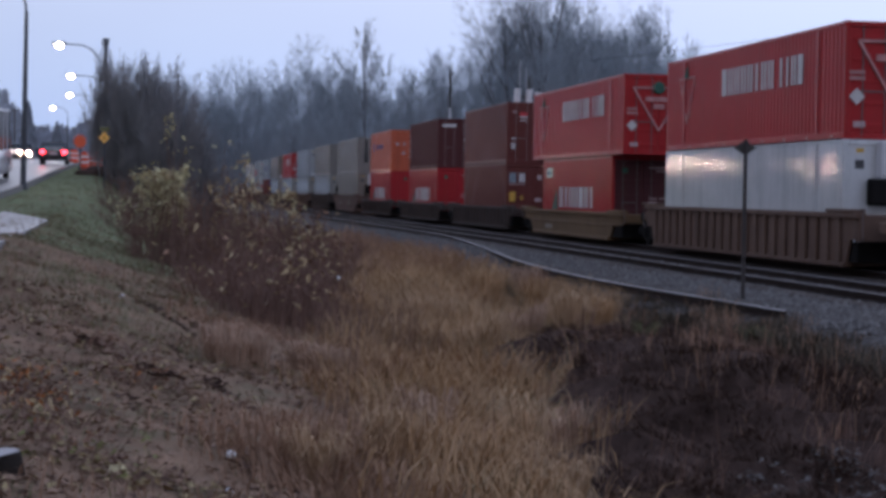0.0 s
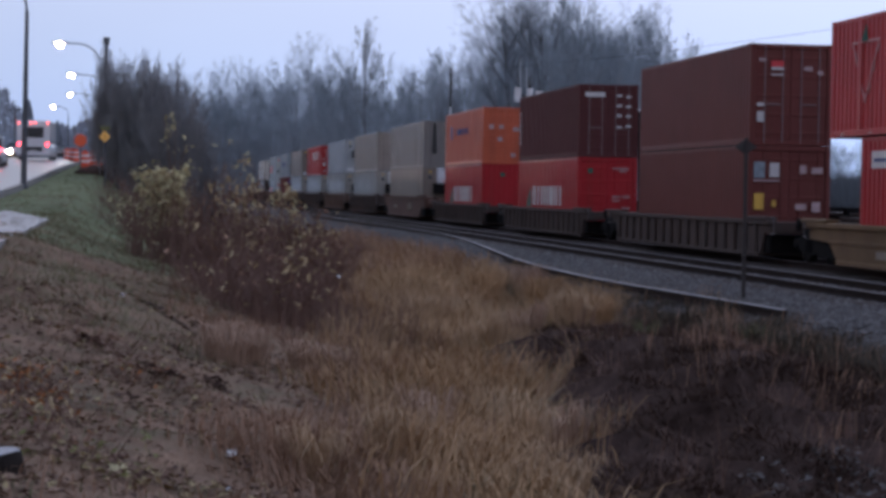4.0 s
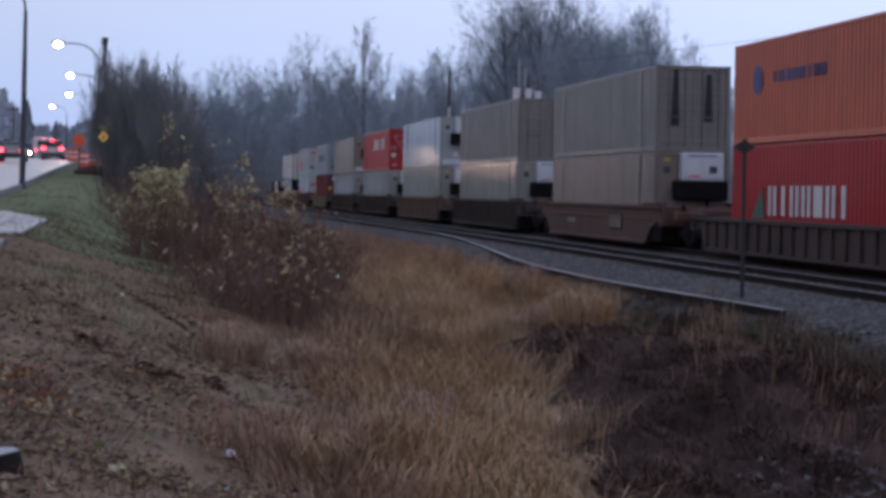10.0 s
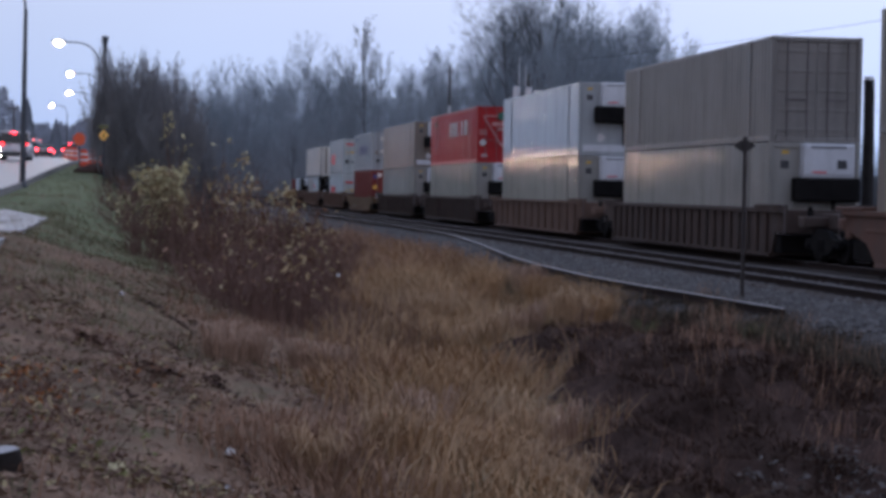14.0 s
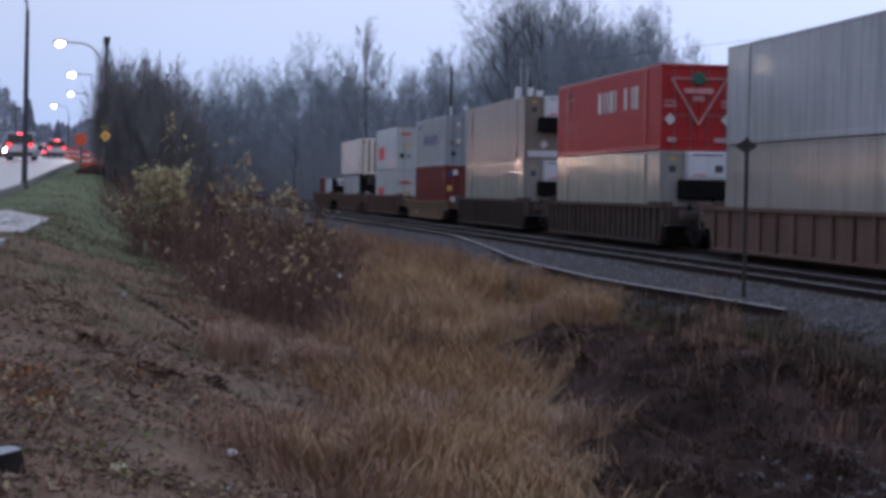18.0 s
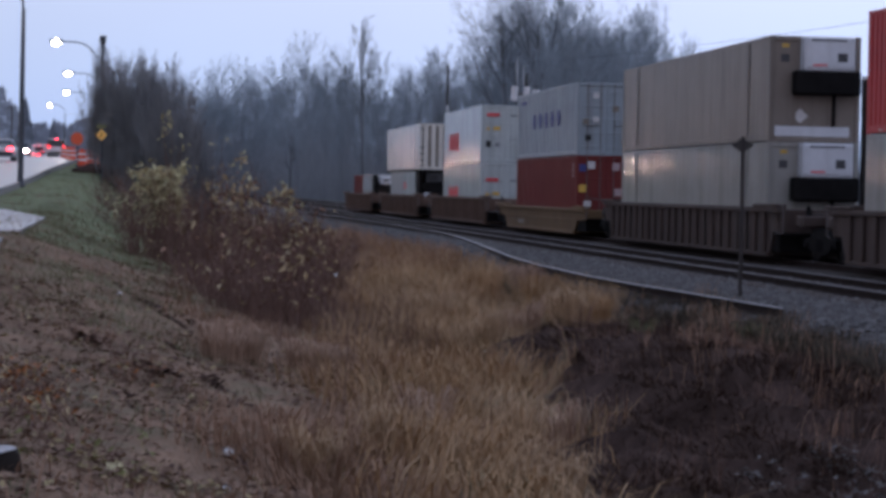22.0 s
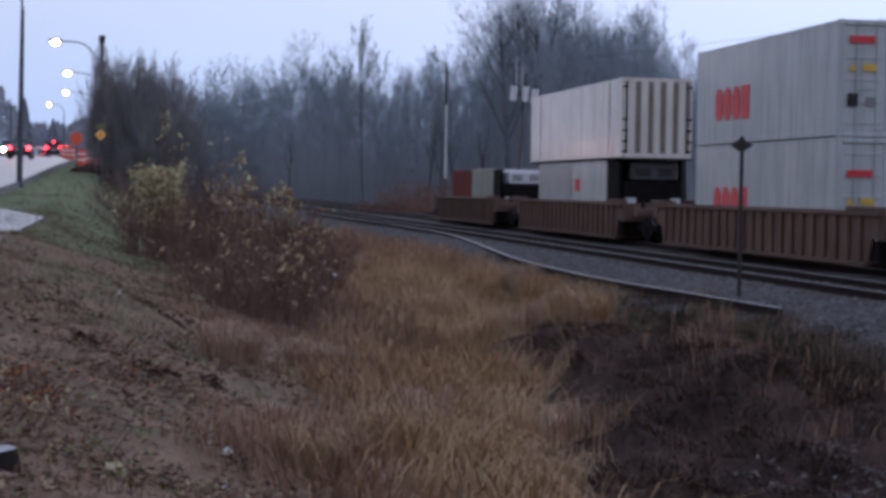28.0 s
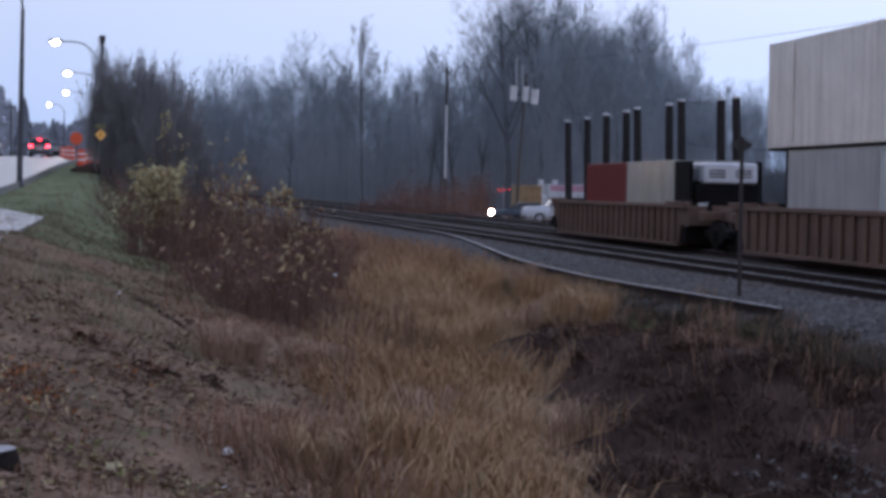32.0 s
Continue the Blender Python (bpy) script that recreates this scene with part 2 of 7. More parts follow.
M_BALLAST = mat("ballast_stone", (0.074, 0.066, 0.064), 0.9, var=0.5, scale=6.0, bump=1.0, dirt=(0.035, 0.03, 0.029), dirt_amount=0.6, spec=0.1)
M_ASPHALT = mat("wet_asphalt", (0.08, 0.08, 0.09), 0.3, var=0.25, scale=0.6, bump=0.06)
M_CONCRETE = mat("wet_concrete_path", (0.2, 0.2, 0.22), 0.42, var=0.15, scale=1.0, bump=0.05)
M_KERB = mat("kerb_concrete", (0.15, 0.145, 0.14), 0.8, var=0.2, scale=2.0)
M_LINE = mat("road_paint", (0.7, 0.7, 0.68), 0.6, var=0.15)
M_RAIL = mat("rusty_rail_side", (0.03, 0.022, 0.02), 0.9, 0.0, var=0.3, scale=4, spec=0.05)
M_RAILTOP = mat("polished_rail_head", (0.24, 0.235, 0.25), 0.5, 0.2, var=0.1)
M_RAILDULL = mat("worn_rail_head", (0.15, 0.138, 0.142), 0.55, 0.0, var=0.2, spec=0.12)
M_TIE = mat("creosoted_tie", (0.075, 0.06, 0.054), 0.9, var=0.4, scale=3, bump=0.3)
M_BLACK = mat("black_steel", (0.012, 0.011, 0.011), 0.85, 0.0, var=0.4, scale=3, spec=0.05)
M_RUBBER = mat("rubber", (0.02, 0.02, 0.02), 0.85, var=0.2)
M_GALV = mat("galvanised_steel", (0.35, 0.36, 0.38), 0.45, 0.7, var=0.2)
M_POLE = mat("dark_painted_pole", (0.05, 0.055, 0.065), 0.5, 0.2, var=0.2)
M_WOODPOLE = mat("weathered_pole_wood", (0.085, 0.075, 0.068), 0.9, var=0.35, scale=4, bump=0.3)
# Distance haze is put into the wood's bark and twig colours, less when nearer.
M_BARK = mat("hazed_grey_bark", (0.215, 0.225, 0.25), 0.95, var=0.2, scale=3, bump=0.3, spec=0.15)
M_BARKDARK = mat("less_hazed_bark", (0.115, 0.12, 0.128), 0.95, var=0.3, scale=3, bump=0.3, spec=0.15)
M_TWIGNEAR = mat("less_hazed_twigs", (0.2, 0.217, 0.236), 0.95, var=0.25, scale=0.6, spec=0.15)
M_TWIG = mat("hazed_grey_twigs", (0.238, 0.272, 0.3), 0.95, var=0.2, scale=0.6, spec=0.15)
M_TWIGDARK = mat("dark_shrub_twigs", (0.2, 0.195, 0.197), 0.95, var=0.5, scale=0.5, spec=0.15)

# ---- ground, ballast, road ----
def build_ground():
    ss = np.concatenate([np.linspace(-900, -40, 12), np.arange(-30, -6, 3.0), np.arange(-6, 48, 0.45), np.arange(48, 130, 1.2), np.arange(130, 330, 5.0), np.linspace(340, 3500, 18)])
    oo = np.concatenate([np.linspace(-2500, -100, 10), np.arange(-90, -8, 6.0), np.arange(-8, 8.1, 2.0), np.arange(8.4, 15, 0.4), np.arange(15, 20.4, 0.13), np.arange(20.4, 23, 0.4), np.arange(23.5, 42, 1.5), np.linspace(45, 110, 10), np.linspace(150, 2500, 10)])
    verts, faces, zone = [], [], []
    for s in ss:
        for o in oo:
            verts.append(T(float(s), float(o), ground_z(float(s), float(o))))
    w = len(oo)
    for i in range(len(ss) - 1):
        for j in range(w - 1):
            faces.append((i * w + j, i * w + j + 1, (i + 1) * w + j + 1, (i + 1) * w + j))
            s, o = (ss[i] + ss[i + 1]) / 2, (oo[j] + oo[j + 1]) / 2
            o2 = o - (bend(s) if o > 12 else 0)
            wob = 1.2 * noise.noise(Vector((s * 0.25, o * 0.5, 3)))
            if o2 < 7:
                zone.append(2)
            elif mound(s, o2) > 0.45:
                zone.append(1)
            elif o2 > 16.6 + wob and s > 27 + 5 * wob:
                zone.append(3)
            else:
                zone.append(0)
    me = bpy.data.meshes.new("ground")
    me.from_pydata(verts, [], faces)
    for m in (M_SOIL, M_MOUND, M_YARD, M_VERGE):
        me.materials.append(m)
    me.polygons.foreach_set("material_index", zone)
    me.polygons.foreach_set("use_smooth", [True] * len(faces))
    me.update()
    tagged(new("ground", me), "uneven ground of leaf litter, dark soil and grass", "ground", kind="structure")


def strip(name, section, s_list, material, label, category, follow_road=False):
    """A band with an (off, z) section along the line."""
    verts, faces = [], []
    n = len(section)
    for s in s_list:
        b = bend(s) if follow_road else 0.0
        z0 = road_z(s) if follow_road else 0.0
        for o, z in section:
            verts.append(T(s, o + b, z + z0))
    for i in range(len(s_list) - 1):
        for j in range(n - 1):
            faces.append((i * n + j, i * n + j + 1, (i + 1) * n + j + 1, (i + 1) * n + j))
    ob = from_lists(name, verts, faces, material)
    return tagged(ob, label, category, kind="structure")


build_ground()
S_ROAD = list(np.arange(-440.0, 480.0, 4.0)) + [520.0, 600.0, 700.0]


def ballast_bed():
    verts, faces = [], []
    sec = [(-7.2, -0.66), (-6.3, -0.24), (-5.0, -0.2), (-3.2, -0.22), (-1.4, -0.19), (0.0, -0.2), (1.4, -0.19), (2.1, -0.26), (2.9, -0.19), (4.1, -0.2), (5.4, -0.2), (6.3, -0.24), (7.3, -0.33), (8.2, -0.5), (9.1, -1.0)]
    n = len(sec)
    rows = [-250.0, -60.0, -20.0] + list(np.arange(-10.0, 80.0, 0.7)) + list(np.arange(80.0, 220.0, 3.0)) + [260.0, 340.0, 480.0, 900.0]
    for s in rows:
        for j, (o, z) in enumerate(sec):
            k = 0.05 * noise.noise(Vector((s * 0.6, o * 2, 1))) + 0.025 * noise.noise(Vector((s * 2.3, o * 5, 2)))
            verts.append(T(s, o + 4 * k * (j > 11), z + k * (0.3 if j < 12 else 1.2)))
    for i in range(len(rows) - 1):
        for j in range(n - 1):
            faces.append((i * n + j, i * n + j + 1, (i + 1) * n + j + 1, (i + 1) * n + j))
    ob = from_lists("ballast_bed", verts, faces, M_BALLAST, smooth=True)
    tagged(ob, "grey crushed stone ballast bed under the tracks", "ballast", kind="structure")


ballast_bed()
road = strip("road", [(23.0, 0.0), (26.0, 0.04), (30.0, 0.1), (34.0, 0.04), (37.0, 0.0)], S_ROAD, M_ASPHALT, "wet grey asphalt road climbing away", "road", True)
strip("kerb", [(23.0, -0.1), (23.0, 0.14), (22.82, 0.15), (22.8, -0.2)][::-1], S_ROAD, M_KERB, "pale concrete kerb along the road", "kerb", True)
strip("kerb", [(37.2, -0.2), (37.18, 0.15), (37.0, 0.14), (37.0, -0.1)][::-1], S_ROAD, M_KERB, "pale concrete kerb along the road", "kerb", True)
S_PATH = list(np.arange(20.0, 47.0, 1.5))


def path_strip():
    verts, faces = [], []
    for s in S_PATH:
        u = min(1.0, max(0.0, (s - 38.0) / 8.0))
        a, b = 20.6 + 1.6 * u, 22.3
        for o in (a, b):
            verts.append(T(s, o, road_z(s) - 0.29))
        verts.append(T(s, a - 0.02, road_z(s) - 0.5))
    for i in range(len(S_PATH) - 1):
        k = i * 3
        faces += [(k, k + 1, k + 4, k + 3), (k + 2, k, k + 3, k + 5)]
    tagged(from_lists("pavement", verts, faces, M_CONCRETE), "wet pale concrete footpath beside the road", "pavement", kind="structure")


path_strip()
for o in (26.4, 33.5):
    bm = bmesh.new()
    s = -60.0
    while s < 320:
        b, z = bend(s), road_z(s) + 0.06
        b2, z2 = bend(s + 3), road_z(s + 3) + 0.06
        v = [bm.verts.new(p) for p in (T(s, o + b - 0.06, z), T(s, o + b + 0.06, z), T(s + 3, o + b2 + 0.06, z2), T(s + 3, o + b2 - 0.06, z2))]
        bm.faces.new(v)
        s += 9
    ln = part("lane_line", bm, M_LINE, road, "white dashed lane line")
    ln["kind"] = "stuff"
for o in (29.9, 30.15):
    bm = bmesh.new()
    rows = [[bm.verts.new(T(s, oo + bend(s), road_z(s) + 0.108)) for oo in (o - 0.05, o + 0.05)] for s in np.arange(-60.0, 330.0, 6.0)]
    for a, b in zip(rows, rows[1:]):
        bm.faces.new((a[0], a[1], b[1], b[0]))
    part("centre_line", bm, mat("yellow_road_paint", (0.55, 0.36, 0.06), 0.6), road, "yellow centre line")


# ---- tracks ----
def rail_section(bm, pts, top_only=False):
    """A rail along points on the railhead's centre."""
    prof = [(-0.065, -0.17), (0.065, -0.17), (0.06, -0.155), (0.012, -0.14), (0.01, -0.04), (0.036, -0.032), (0.036, -0.006), (-0.036, -0.006), (-0.036, -0.032), (-0.01, -0.04), (-0.012, -0.14), (-0.06, -0.155)]
    if top_only:
        prof = [(-0.038, -0.01), (0.038, -0.01), (0.038, -0.004), (0.03, 0.002), (-0.03, 0.002), (-0.038, -0.004)]
    rings = []
    for i, p in enumerate(pts):
        w = (pts[min(i + 1, len(pts) - 1)] - pts[max(0, i - 1)]).normalized()
        u = w.cross(Vector((0, 0, 1))).normalized()
        rings.append([bm.verts.new(p + u * a + Vector((0, 0, b))) for a, b in prof])
    m = len(prof)
    for a, b in zip(rings, rings[1:]):
        for k in range(m):
            bm.faces.new((a[k], a[(k + 1) % m], b[(k + 1) % m], b[k]))
    bm.faces.new(rings[0])
    bm.faces.new(rings[-1][::-1])
    bmesh.ops.recalc_face_normals(bm, faces=bm.faces[:])
    return bm


TIE_ME = mesh_of("tie", soft_box(-0.11, 0.11, -1.3, 1.3, -0.33, -0.165, 0.015), M_TIE)


def track(off, label, s0, s1, ties):
    ob = thing("railway_track", label, "railway track", group="railway tracks")
    for g in (-0.752, 0.752):
        pts = [T(s, off + g) for s in (s0, 60.0, 150.0, s1)]
        r = part("rail", rail_section(bmesh.new(), pts), M_RAIL, ob)
        part("rail_head", rail_section(bmesh.new(), pts, True), M_RAILDULL, r, "worn running surface")
    rng = random.Random(int(off * 10) + 99)
    for k in range(ties):
        p = T(14 + k * 0.53, off)
        shared("tie", TIE_ME, ob, pose(p.x, p.y, rng.uniform(-0.012, 0.012), 0, 0, HEAD + rng.uniform(-0.8, 0.8)))


track(0.0, "main track with rusty rails on dark ties", -200, 600, 150)
track(4.12, "second track with bright worn railheads on dark ties", -200, 600, 230)
track(-4.3, "siding track where log cars stand", -200, 600, 110)

# loose spur rail that leaves the second track and ends in the weeds
spur = thing("spur_rail", "bright worn spur rail ending in weeds beside the ballast", "rail")
SPUR = [(19.5, 7.47, -0.2), (22.0, 7.6, -0.2), (25.0, 7.8, -0.2), (28.0, 8.0, -0.2), (31.0, 8.1, -0.2), (35.0, 8.02, -0.2), (38.0, 7.92, -0.2), (43.4, 7.55, -0.2), (48.4, 7.07, -0.19), (54.5, 6.45, -0.19), (60.0, 6.04, -0.16), (65.0, 5.75, -0.12), (69.0, 5.67, -0.09), (76.0, 5.8, -0.06), (84.0, 5.88, -0.05), (92.0, 6.02, -0.05), (105.0, 6.25, -0.05), (125.0, 6.6, -0.05)]
pts = [T(s, o, z + 0.03) for s, o, z in SPUR]
part("rail", rail_section(bmesh.new(), pts), M_RAIL, spur)
part("rail_head", rail_section(bmesh.new(), pts, True), M_RAILTOP, spur, "polished bright running surface")


# ---- containers ----
def paint(name, col, rough=0.4, dirt=RUST, amount=0.3, var=0.14, spec=0.16):
    return mat(name, col, rough, var=var, scale=0.7, dirt=dirt, dirt_amount=amount, streak=True, bump=0.004, spec=spec)


P_RED = paint("faded_red_paint", (0.4, 0.03, 0.033), 0.34, amount=0.2, spec=0.1)
P_HRED = paint("bright_red_paint", (0.37, 0.026, 0.032), 0.3, amount=0.22, spec=0.09)
P_BROWN = paint("oxide_brown_paint", (0.148, 0.048, 0.042), 0.4, amount=0.2, spec=0.06)
P_MAROON = paint("dark_maroon_paint", (0.102, 0.038, 0.038), 0.5, amount=0.2, spec=0.03)
P_ORANGE = paint("orange_paint", (0.52, 0.118, 0.062))
P_GREY = paint("dull_grey_paint", (0.226, 0.208, 0.192), 0.35, GRIME, 0.4, spec=0.14)
P_TAN = paint("warm_grey_paint", (0.228, 0.192, 0.163), 0.32, GRIME, 0.35, spec=0.05)
P_WHITE = paint("off_white_paint", (0.48, 0.505, 0.495), 0.17, GRIME, 0.3, spec=0.05)
P_COOLWHITE = paint("cool_white_paint", (0.37, 0.385, 0.39), 0.12, GRIME, 0.3, spec=0.09)
P_GREYSIDE = paint("dull_grey_side_skin", (0.36, 0.355, 0.35), 0.4, GRIME, 0.4, spec=0.05)
P_TRAILER = paint("warm_white_trailer_skin", (0.69, 0.64, 0.575), 0.2, RUST, 0.3, spec=0.07)
P_SILVER = paint("silver_white_skin", (0.315, 0.3, 0.275), 0.14, GRIME, 0.3, spec=0.045)
P_BRIGHT = paint("bright_silver_skin", (0.58, 0.585, 0.58), 0.09, GRIME, 0.2, spec=0.6)
P_BLUEGREY = paint("light_blue_grey_paint", (0.285, 0.32, 0.345), 0.4, RUST, 0.3)
P_DOORS = paint("dark_maroon_door_paint", (0.085, 0.03, 0.034), 0.5, spec=0.08)
P_RUSTRED = paint("rust_red_paint", (0.16, 0.036, 0.034), 0.5, spec=0.05)
P_UNIT = paint("white_unit_cover", (0.6, 0.6, 0.62), 0.35, GRIME, 0.15)
M_BARPALE = mat("worn_locking_bar", (0.2, 0.14, 0.14), 0.7, var=0.3)
M_BARWHITE = mat("white_locking_bar", (0.36, 0.38, 0.38), 0.6, var=0.3)
M_BAR = mat("dull_steel_bar", (0.13, 0.11, 0.11), 0.6, 0.2)
M_UNITDARK = mat("sooty_generator_cover", (0.045, 0.045, 0.05), 0.5, var=0.3)
L_WHITE = mat("white_lettering_paint", (0.56, 0.53, 0.52), 0.6, var=0.2, scale=2)
L_BLUE = mat("dark_blue_lettering_paint", (0.03, 0.04, 0.16), 0.6)
L_GREEN = mat("green_mark_paint", (0.02, 0.09, 0.06), 0.6)
L_STEELBLUE = mat("blue_grey_label", (0.2, 0.24, 0.27), 0.6, var=0.4, scale=6)
L_RED = mat("red_lettering_paint", (0.6, 0.04, 0.05), 0.6)
L_FADED = mat("faded_pinkish_emblem", (0.44, 0.21, 0.2), 0.7, var=0.4, scale=4)
L_PALE = mat("worn_pale_lettering", (0.42, 0.3, 0.3), 0.7, var=0.3, scale=3)
L_GREYBAR = mat("grey_number_bar", (0.2, 0.2, 0.21), 0.7)
L_YELLOW = mat("yellow_label", (0.6, 0.36, 0.06), 0.6)
L_SMUT = mat("black_exhaust_smut", (0.03, 0.03, 0.03), 0.9, var=0.4)


def corrugated(length, z0, z1, y, outward, pitch=0.278, depth=0.026, flat=False):
    """A pressed side sheet, its ribs upright, between x = -length/2 and length/2."""
    bm = bmesh.new()
    xs, ys = [-length / 2], [0.0]
    if flat:
        pitch, depth = 0.305, min(depth, 0.0034 if length > 12 else 0.0012)
    n = int(length / pitch)
    p = length / n
    for k in range(n):
        x = -length / 2 + k * p
        if flat:
            xs += [x + p * q / 6 for q in range(1, 7)]
            ys += [1 - (q / 3 - 1) ** 2 for q in range(1, 7)]
        else:
            xs += [x + p * 0.3, x + p * 0.45, x + p * 0.8, x + p * 0.95]
            ys += [0.0, 1.0, 1.0, 0.0]
    a = [bm.verts.new((x, y - outward * d * depth, z0)) for x, d in zip(xs, ys)]
    b = [bm.verts.new((x, y - outward * d * depth, z1)) for x, d in zip(xs, ys)]
    for k in range(len(a) - 1):
        f = (a[k], a[k + 1], b[k + 1], b[k])
        bm.faces.new(f if outward < 0 else f[::-1])
    return bm


def letter_row(ob, material, x0, x1, z0, z1, y, pattern, gap=0.13):
    """Plain painted bars standing for a name: h a pair of bars, i one bar, o a block with cut corners, b a block, blank a gap."""
    w = (x1 - x0) / len(pattern)
    for k, c in enumerate(pattern):
        if c == " ":
            continue
        a, b = x0 + (k + gap) * w, x0 + (k + 1 - gap) * w
        t = 0.36 * (b - a)
        if c == "o":
            cut = 0.3 * (b - a)
            bm = prism(bmesh.new(), [(a, z0 + cut), (a + cut, z0), (b - cut, z0), (b, z0 + cut), (b, z1 - cut), (b - cut, z1), (a + cut, z1), (a, z1 - cut)], y - 0.012, y)
        elif c == "h":
            bm = box(bmesh.new(), a, a + t, y - 0.012, y, z0, z1)
            box(bm, b - t, b, y - 0.012, y, z0, z1)
        elif c == "i":
            bm = box(bmesh.new(), (a + b) / 2 - t * 0.6, (a + b) / 2 + t * 0.6, y - 0.012, y, z0, z1)
        else:
            bm = box(bmesh.new(), a, b, y - 0.012, y, z0, z1)
        part("lettering_bar", bm, material, ob)


def container(name, label, paint_mat, length, height=2.896, width=None, front="doors", reefer=False, posts=False, marks=None, end=None, bar=None):
    """x runs along the direction of travel; the side to the road is at -y; z = 0 is the underside."""
    w = width or (2.591 if length > 13 else 2.438)
    ob = thing(name, label, "shipping container", group="shipping containers")
    hx, hy = length / 2, w / 2
    fr = paint_mat
    end = end or paint_mat
    bar = bar or M_BAR
    for sx in (-1, 1):
        for sy in (-1, 1):
            part("corner_post", soft_box(sx * hx - (0.16 if sx > 0 else 0), sx * hx + (0.16 if sx < 0 else 0), sy * hy - (0.14 if sy > 0 else 0), sy * hy + (0.14 if sy < 0 else 0), 0.118, height - 0.118, 0.015), fr, ob)
            for z in (0.0, height - 0.118):
                part("corner_casting", soft_box(sx * hx - (0.18 if sx > 0 else -0.003), sx * hx + (0.18 if sx < 0 else -0.003), sy * (hy + 0.004) - (0.16 if sy > 0 else 0), sy * (hy + 0.004) + (0.16 if sy < 0 else 0), z, z + 0.118, 0.012), fr, ob)
    for sy in (-1, 1):
        part("bottom_rail", soft_box(-hx + 0.18, hx - 0.18, sy * hy - (0.06 if sy > 0 else 0), sy * hy + (0.06 if sy < 0 else 0), 0.022, 0.18, 0.008), fr, ob)
        part("top_rail", soft_box(-hx + 0.18, hx - 0.18, sy * hy - (0.06 if sy > 0 else 0), sy * hy + (0.06 if sy < 0 else 0), height - 0.1, height - 0.022, 0.008), fr, ob)
        part("side_panel", corrugated(length - 0.3, 0.17, height - 0.09, sy * (hy - 0.008), sy, depth=0.0006 if front in ("trailer", "dark genset") else 0.026, flat=reefer), paint_mat, ob, smooth=reefer)
        if reefer:
            n = int((length - 0.6) / 1.22)
            for k in range(n + 1):
                x = -hx + 0.4 + k * (length - 0.8) / n
                part("side_seam", box(bmesh.new(), x - 0.012, x + 0.012, sy * (hy - 0.007) - 0.002, sy * (hy - 0.007) + 0.002, 0.18, height - 0.1), paint_mat, ob)
        if posts:
            for x in (-6.1, 6.1):
                part("lift_post", soft_box(x - 0.13, x + 0.13, sy * hy - 0.02, sy * hy + 0.006, 0.18, height - 0.1, 0.006), paint_mat, ob)
    part("roof", box(bmesh.new(), -hx + 0.1, hx - 0.1, -hy + 0.03, hy - 0.03, height - 0.06, height - 0.006), paint_mat, ob)
    part("floor", box(bmesh.new(), -hx + 0.1, hx - 0.1, -hy + 0.06, hy - 0.06, 0.004, 0.16), M_BLACK, ob)
    part("rear_end", box(bmesh.new(), -hx + 0.03, -hx + 0.08, -hy + 0.14, hy - 0.14, 0.12, height - 0.1), paint_mat, ob)
    part("end_sill", soft_box(hx - 0.15, hx - 0.005, -hy + 0.16, hy - 0.16, 0.0, 0.16, 0.01), fr, ob)
    part("end_header", soft_box(hx - 0.15, hx - 0.005, -hy + 0.16, hy - 0.16, height - 0.14, height - 0.01, 0.01), fr, ob)
    if front == "doors":
        for sy in (-1, 1):
            ya, yb = (-hy + 0.145, -0.008) if sy < 0 else (0.008, hy - 0.145)
            door = part("door", soft_box(hx - 0.09, hx - 0.05, ya, yb, 0.17, height - 0.15, 0.006), end, ob)
            for k in range(5):
                z = 0.3 + k * (height - 0.75) / 4
                part("door_rib", soft_box(hx - 0.055, hx - 0.03, ya + 0.06, yb - 0.06, z, z + 0.09, 0.01), end, door)
            for yb_ in (ya + (yb - ya) * 0.28, ya + (yb - ya) * 0.78):
                part("locking_bar", tube(bmesh.new(), (hx - 0.012, yb_, 0.06), (hx - 0.012, yb_, height - 0.05), 0.019, 0.019, 6), bar, ob, "upright locking bar")
            part("door_handle", soft_box(hx - 0.02, hx + 0.0, ya + 0.25, yb - 0.3, 1.15, 1.19, 0.006), bar, ob)
    elif front == "plain":
        bm = corrugated(w - 0.3, 0.16, height - 0.14, 0, -1, pitch=0.25)
        bm.transform(Matrix.Translation((hx - 0.02, 0, 0)) @ Matrix.Rotation(radians(90), 4, "Z"))
        part("front_end", bm, paint_mat, ob)
    elif front == "unit":
        part("front_end", box(bmesh.new(), hx - 0.08, hx - 0.04, -hy + 0.14, hy - 0.14, 0.16, height - 0.14), paint_mat, ob)
        for y in (-0.62, 0.35):
            part("end_rib", soft_box(hx - 0.045, hx - 0.02, y, y + 0.09, 0.45, height - 1.5, 0.008), paint_mat, ob)
        part("end_skirt", soft_box(hx - 0.05, hx + 0.02, -hy + 0.16, hy - 0.3, 0.14, 0.42, 0.02), P_UNIT, ob, "pale lower skirt")
        u = part("reefer_unit", soft_box(hx - 0.06, hx + 0.36, -0.45, 1.02, height - 0.98, height - 0.03, 0.07, 2), P_UNIT, ob, "white refrigeration unit cover")
        part("unit_name_bar", box(bmesh.new(), hx + 0.358, hx + 0.366, -0.25, 0.75, height - 0.16, height - 0.11), M_UNITDARK, u)
        part("unit_panel", soft_box(hx + 0.35, hx + 0.37, 0.5, 0.78, height - 0.72, height - 0.48, 0.01), M_UNITDARK, u, "dark control panel")
        part("unit_badge", box(bmesh.new(), hx + 0.358, hx + 0.366, -0.2, 0.2, height - 0.84, height - 0.79), L_RED, u)
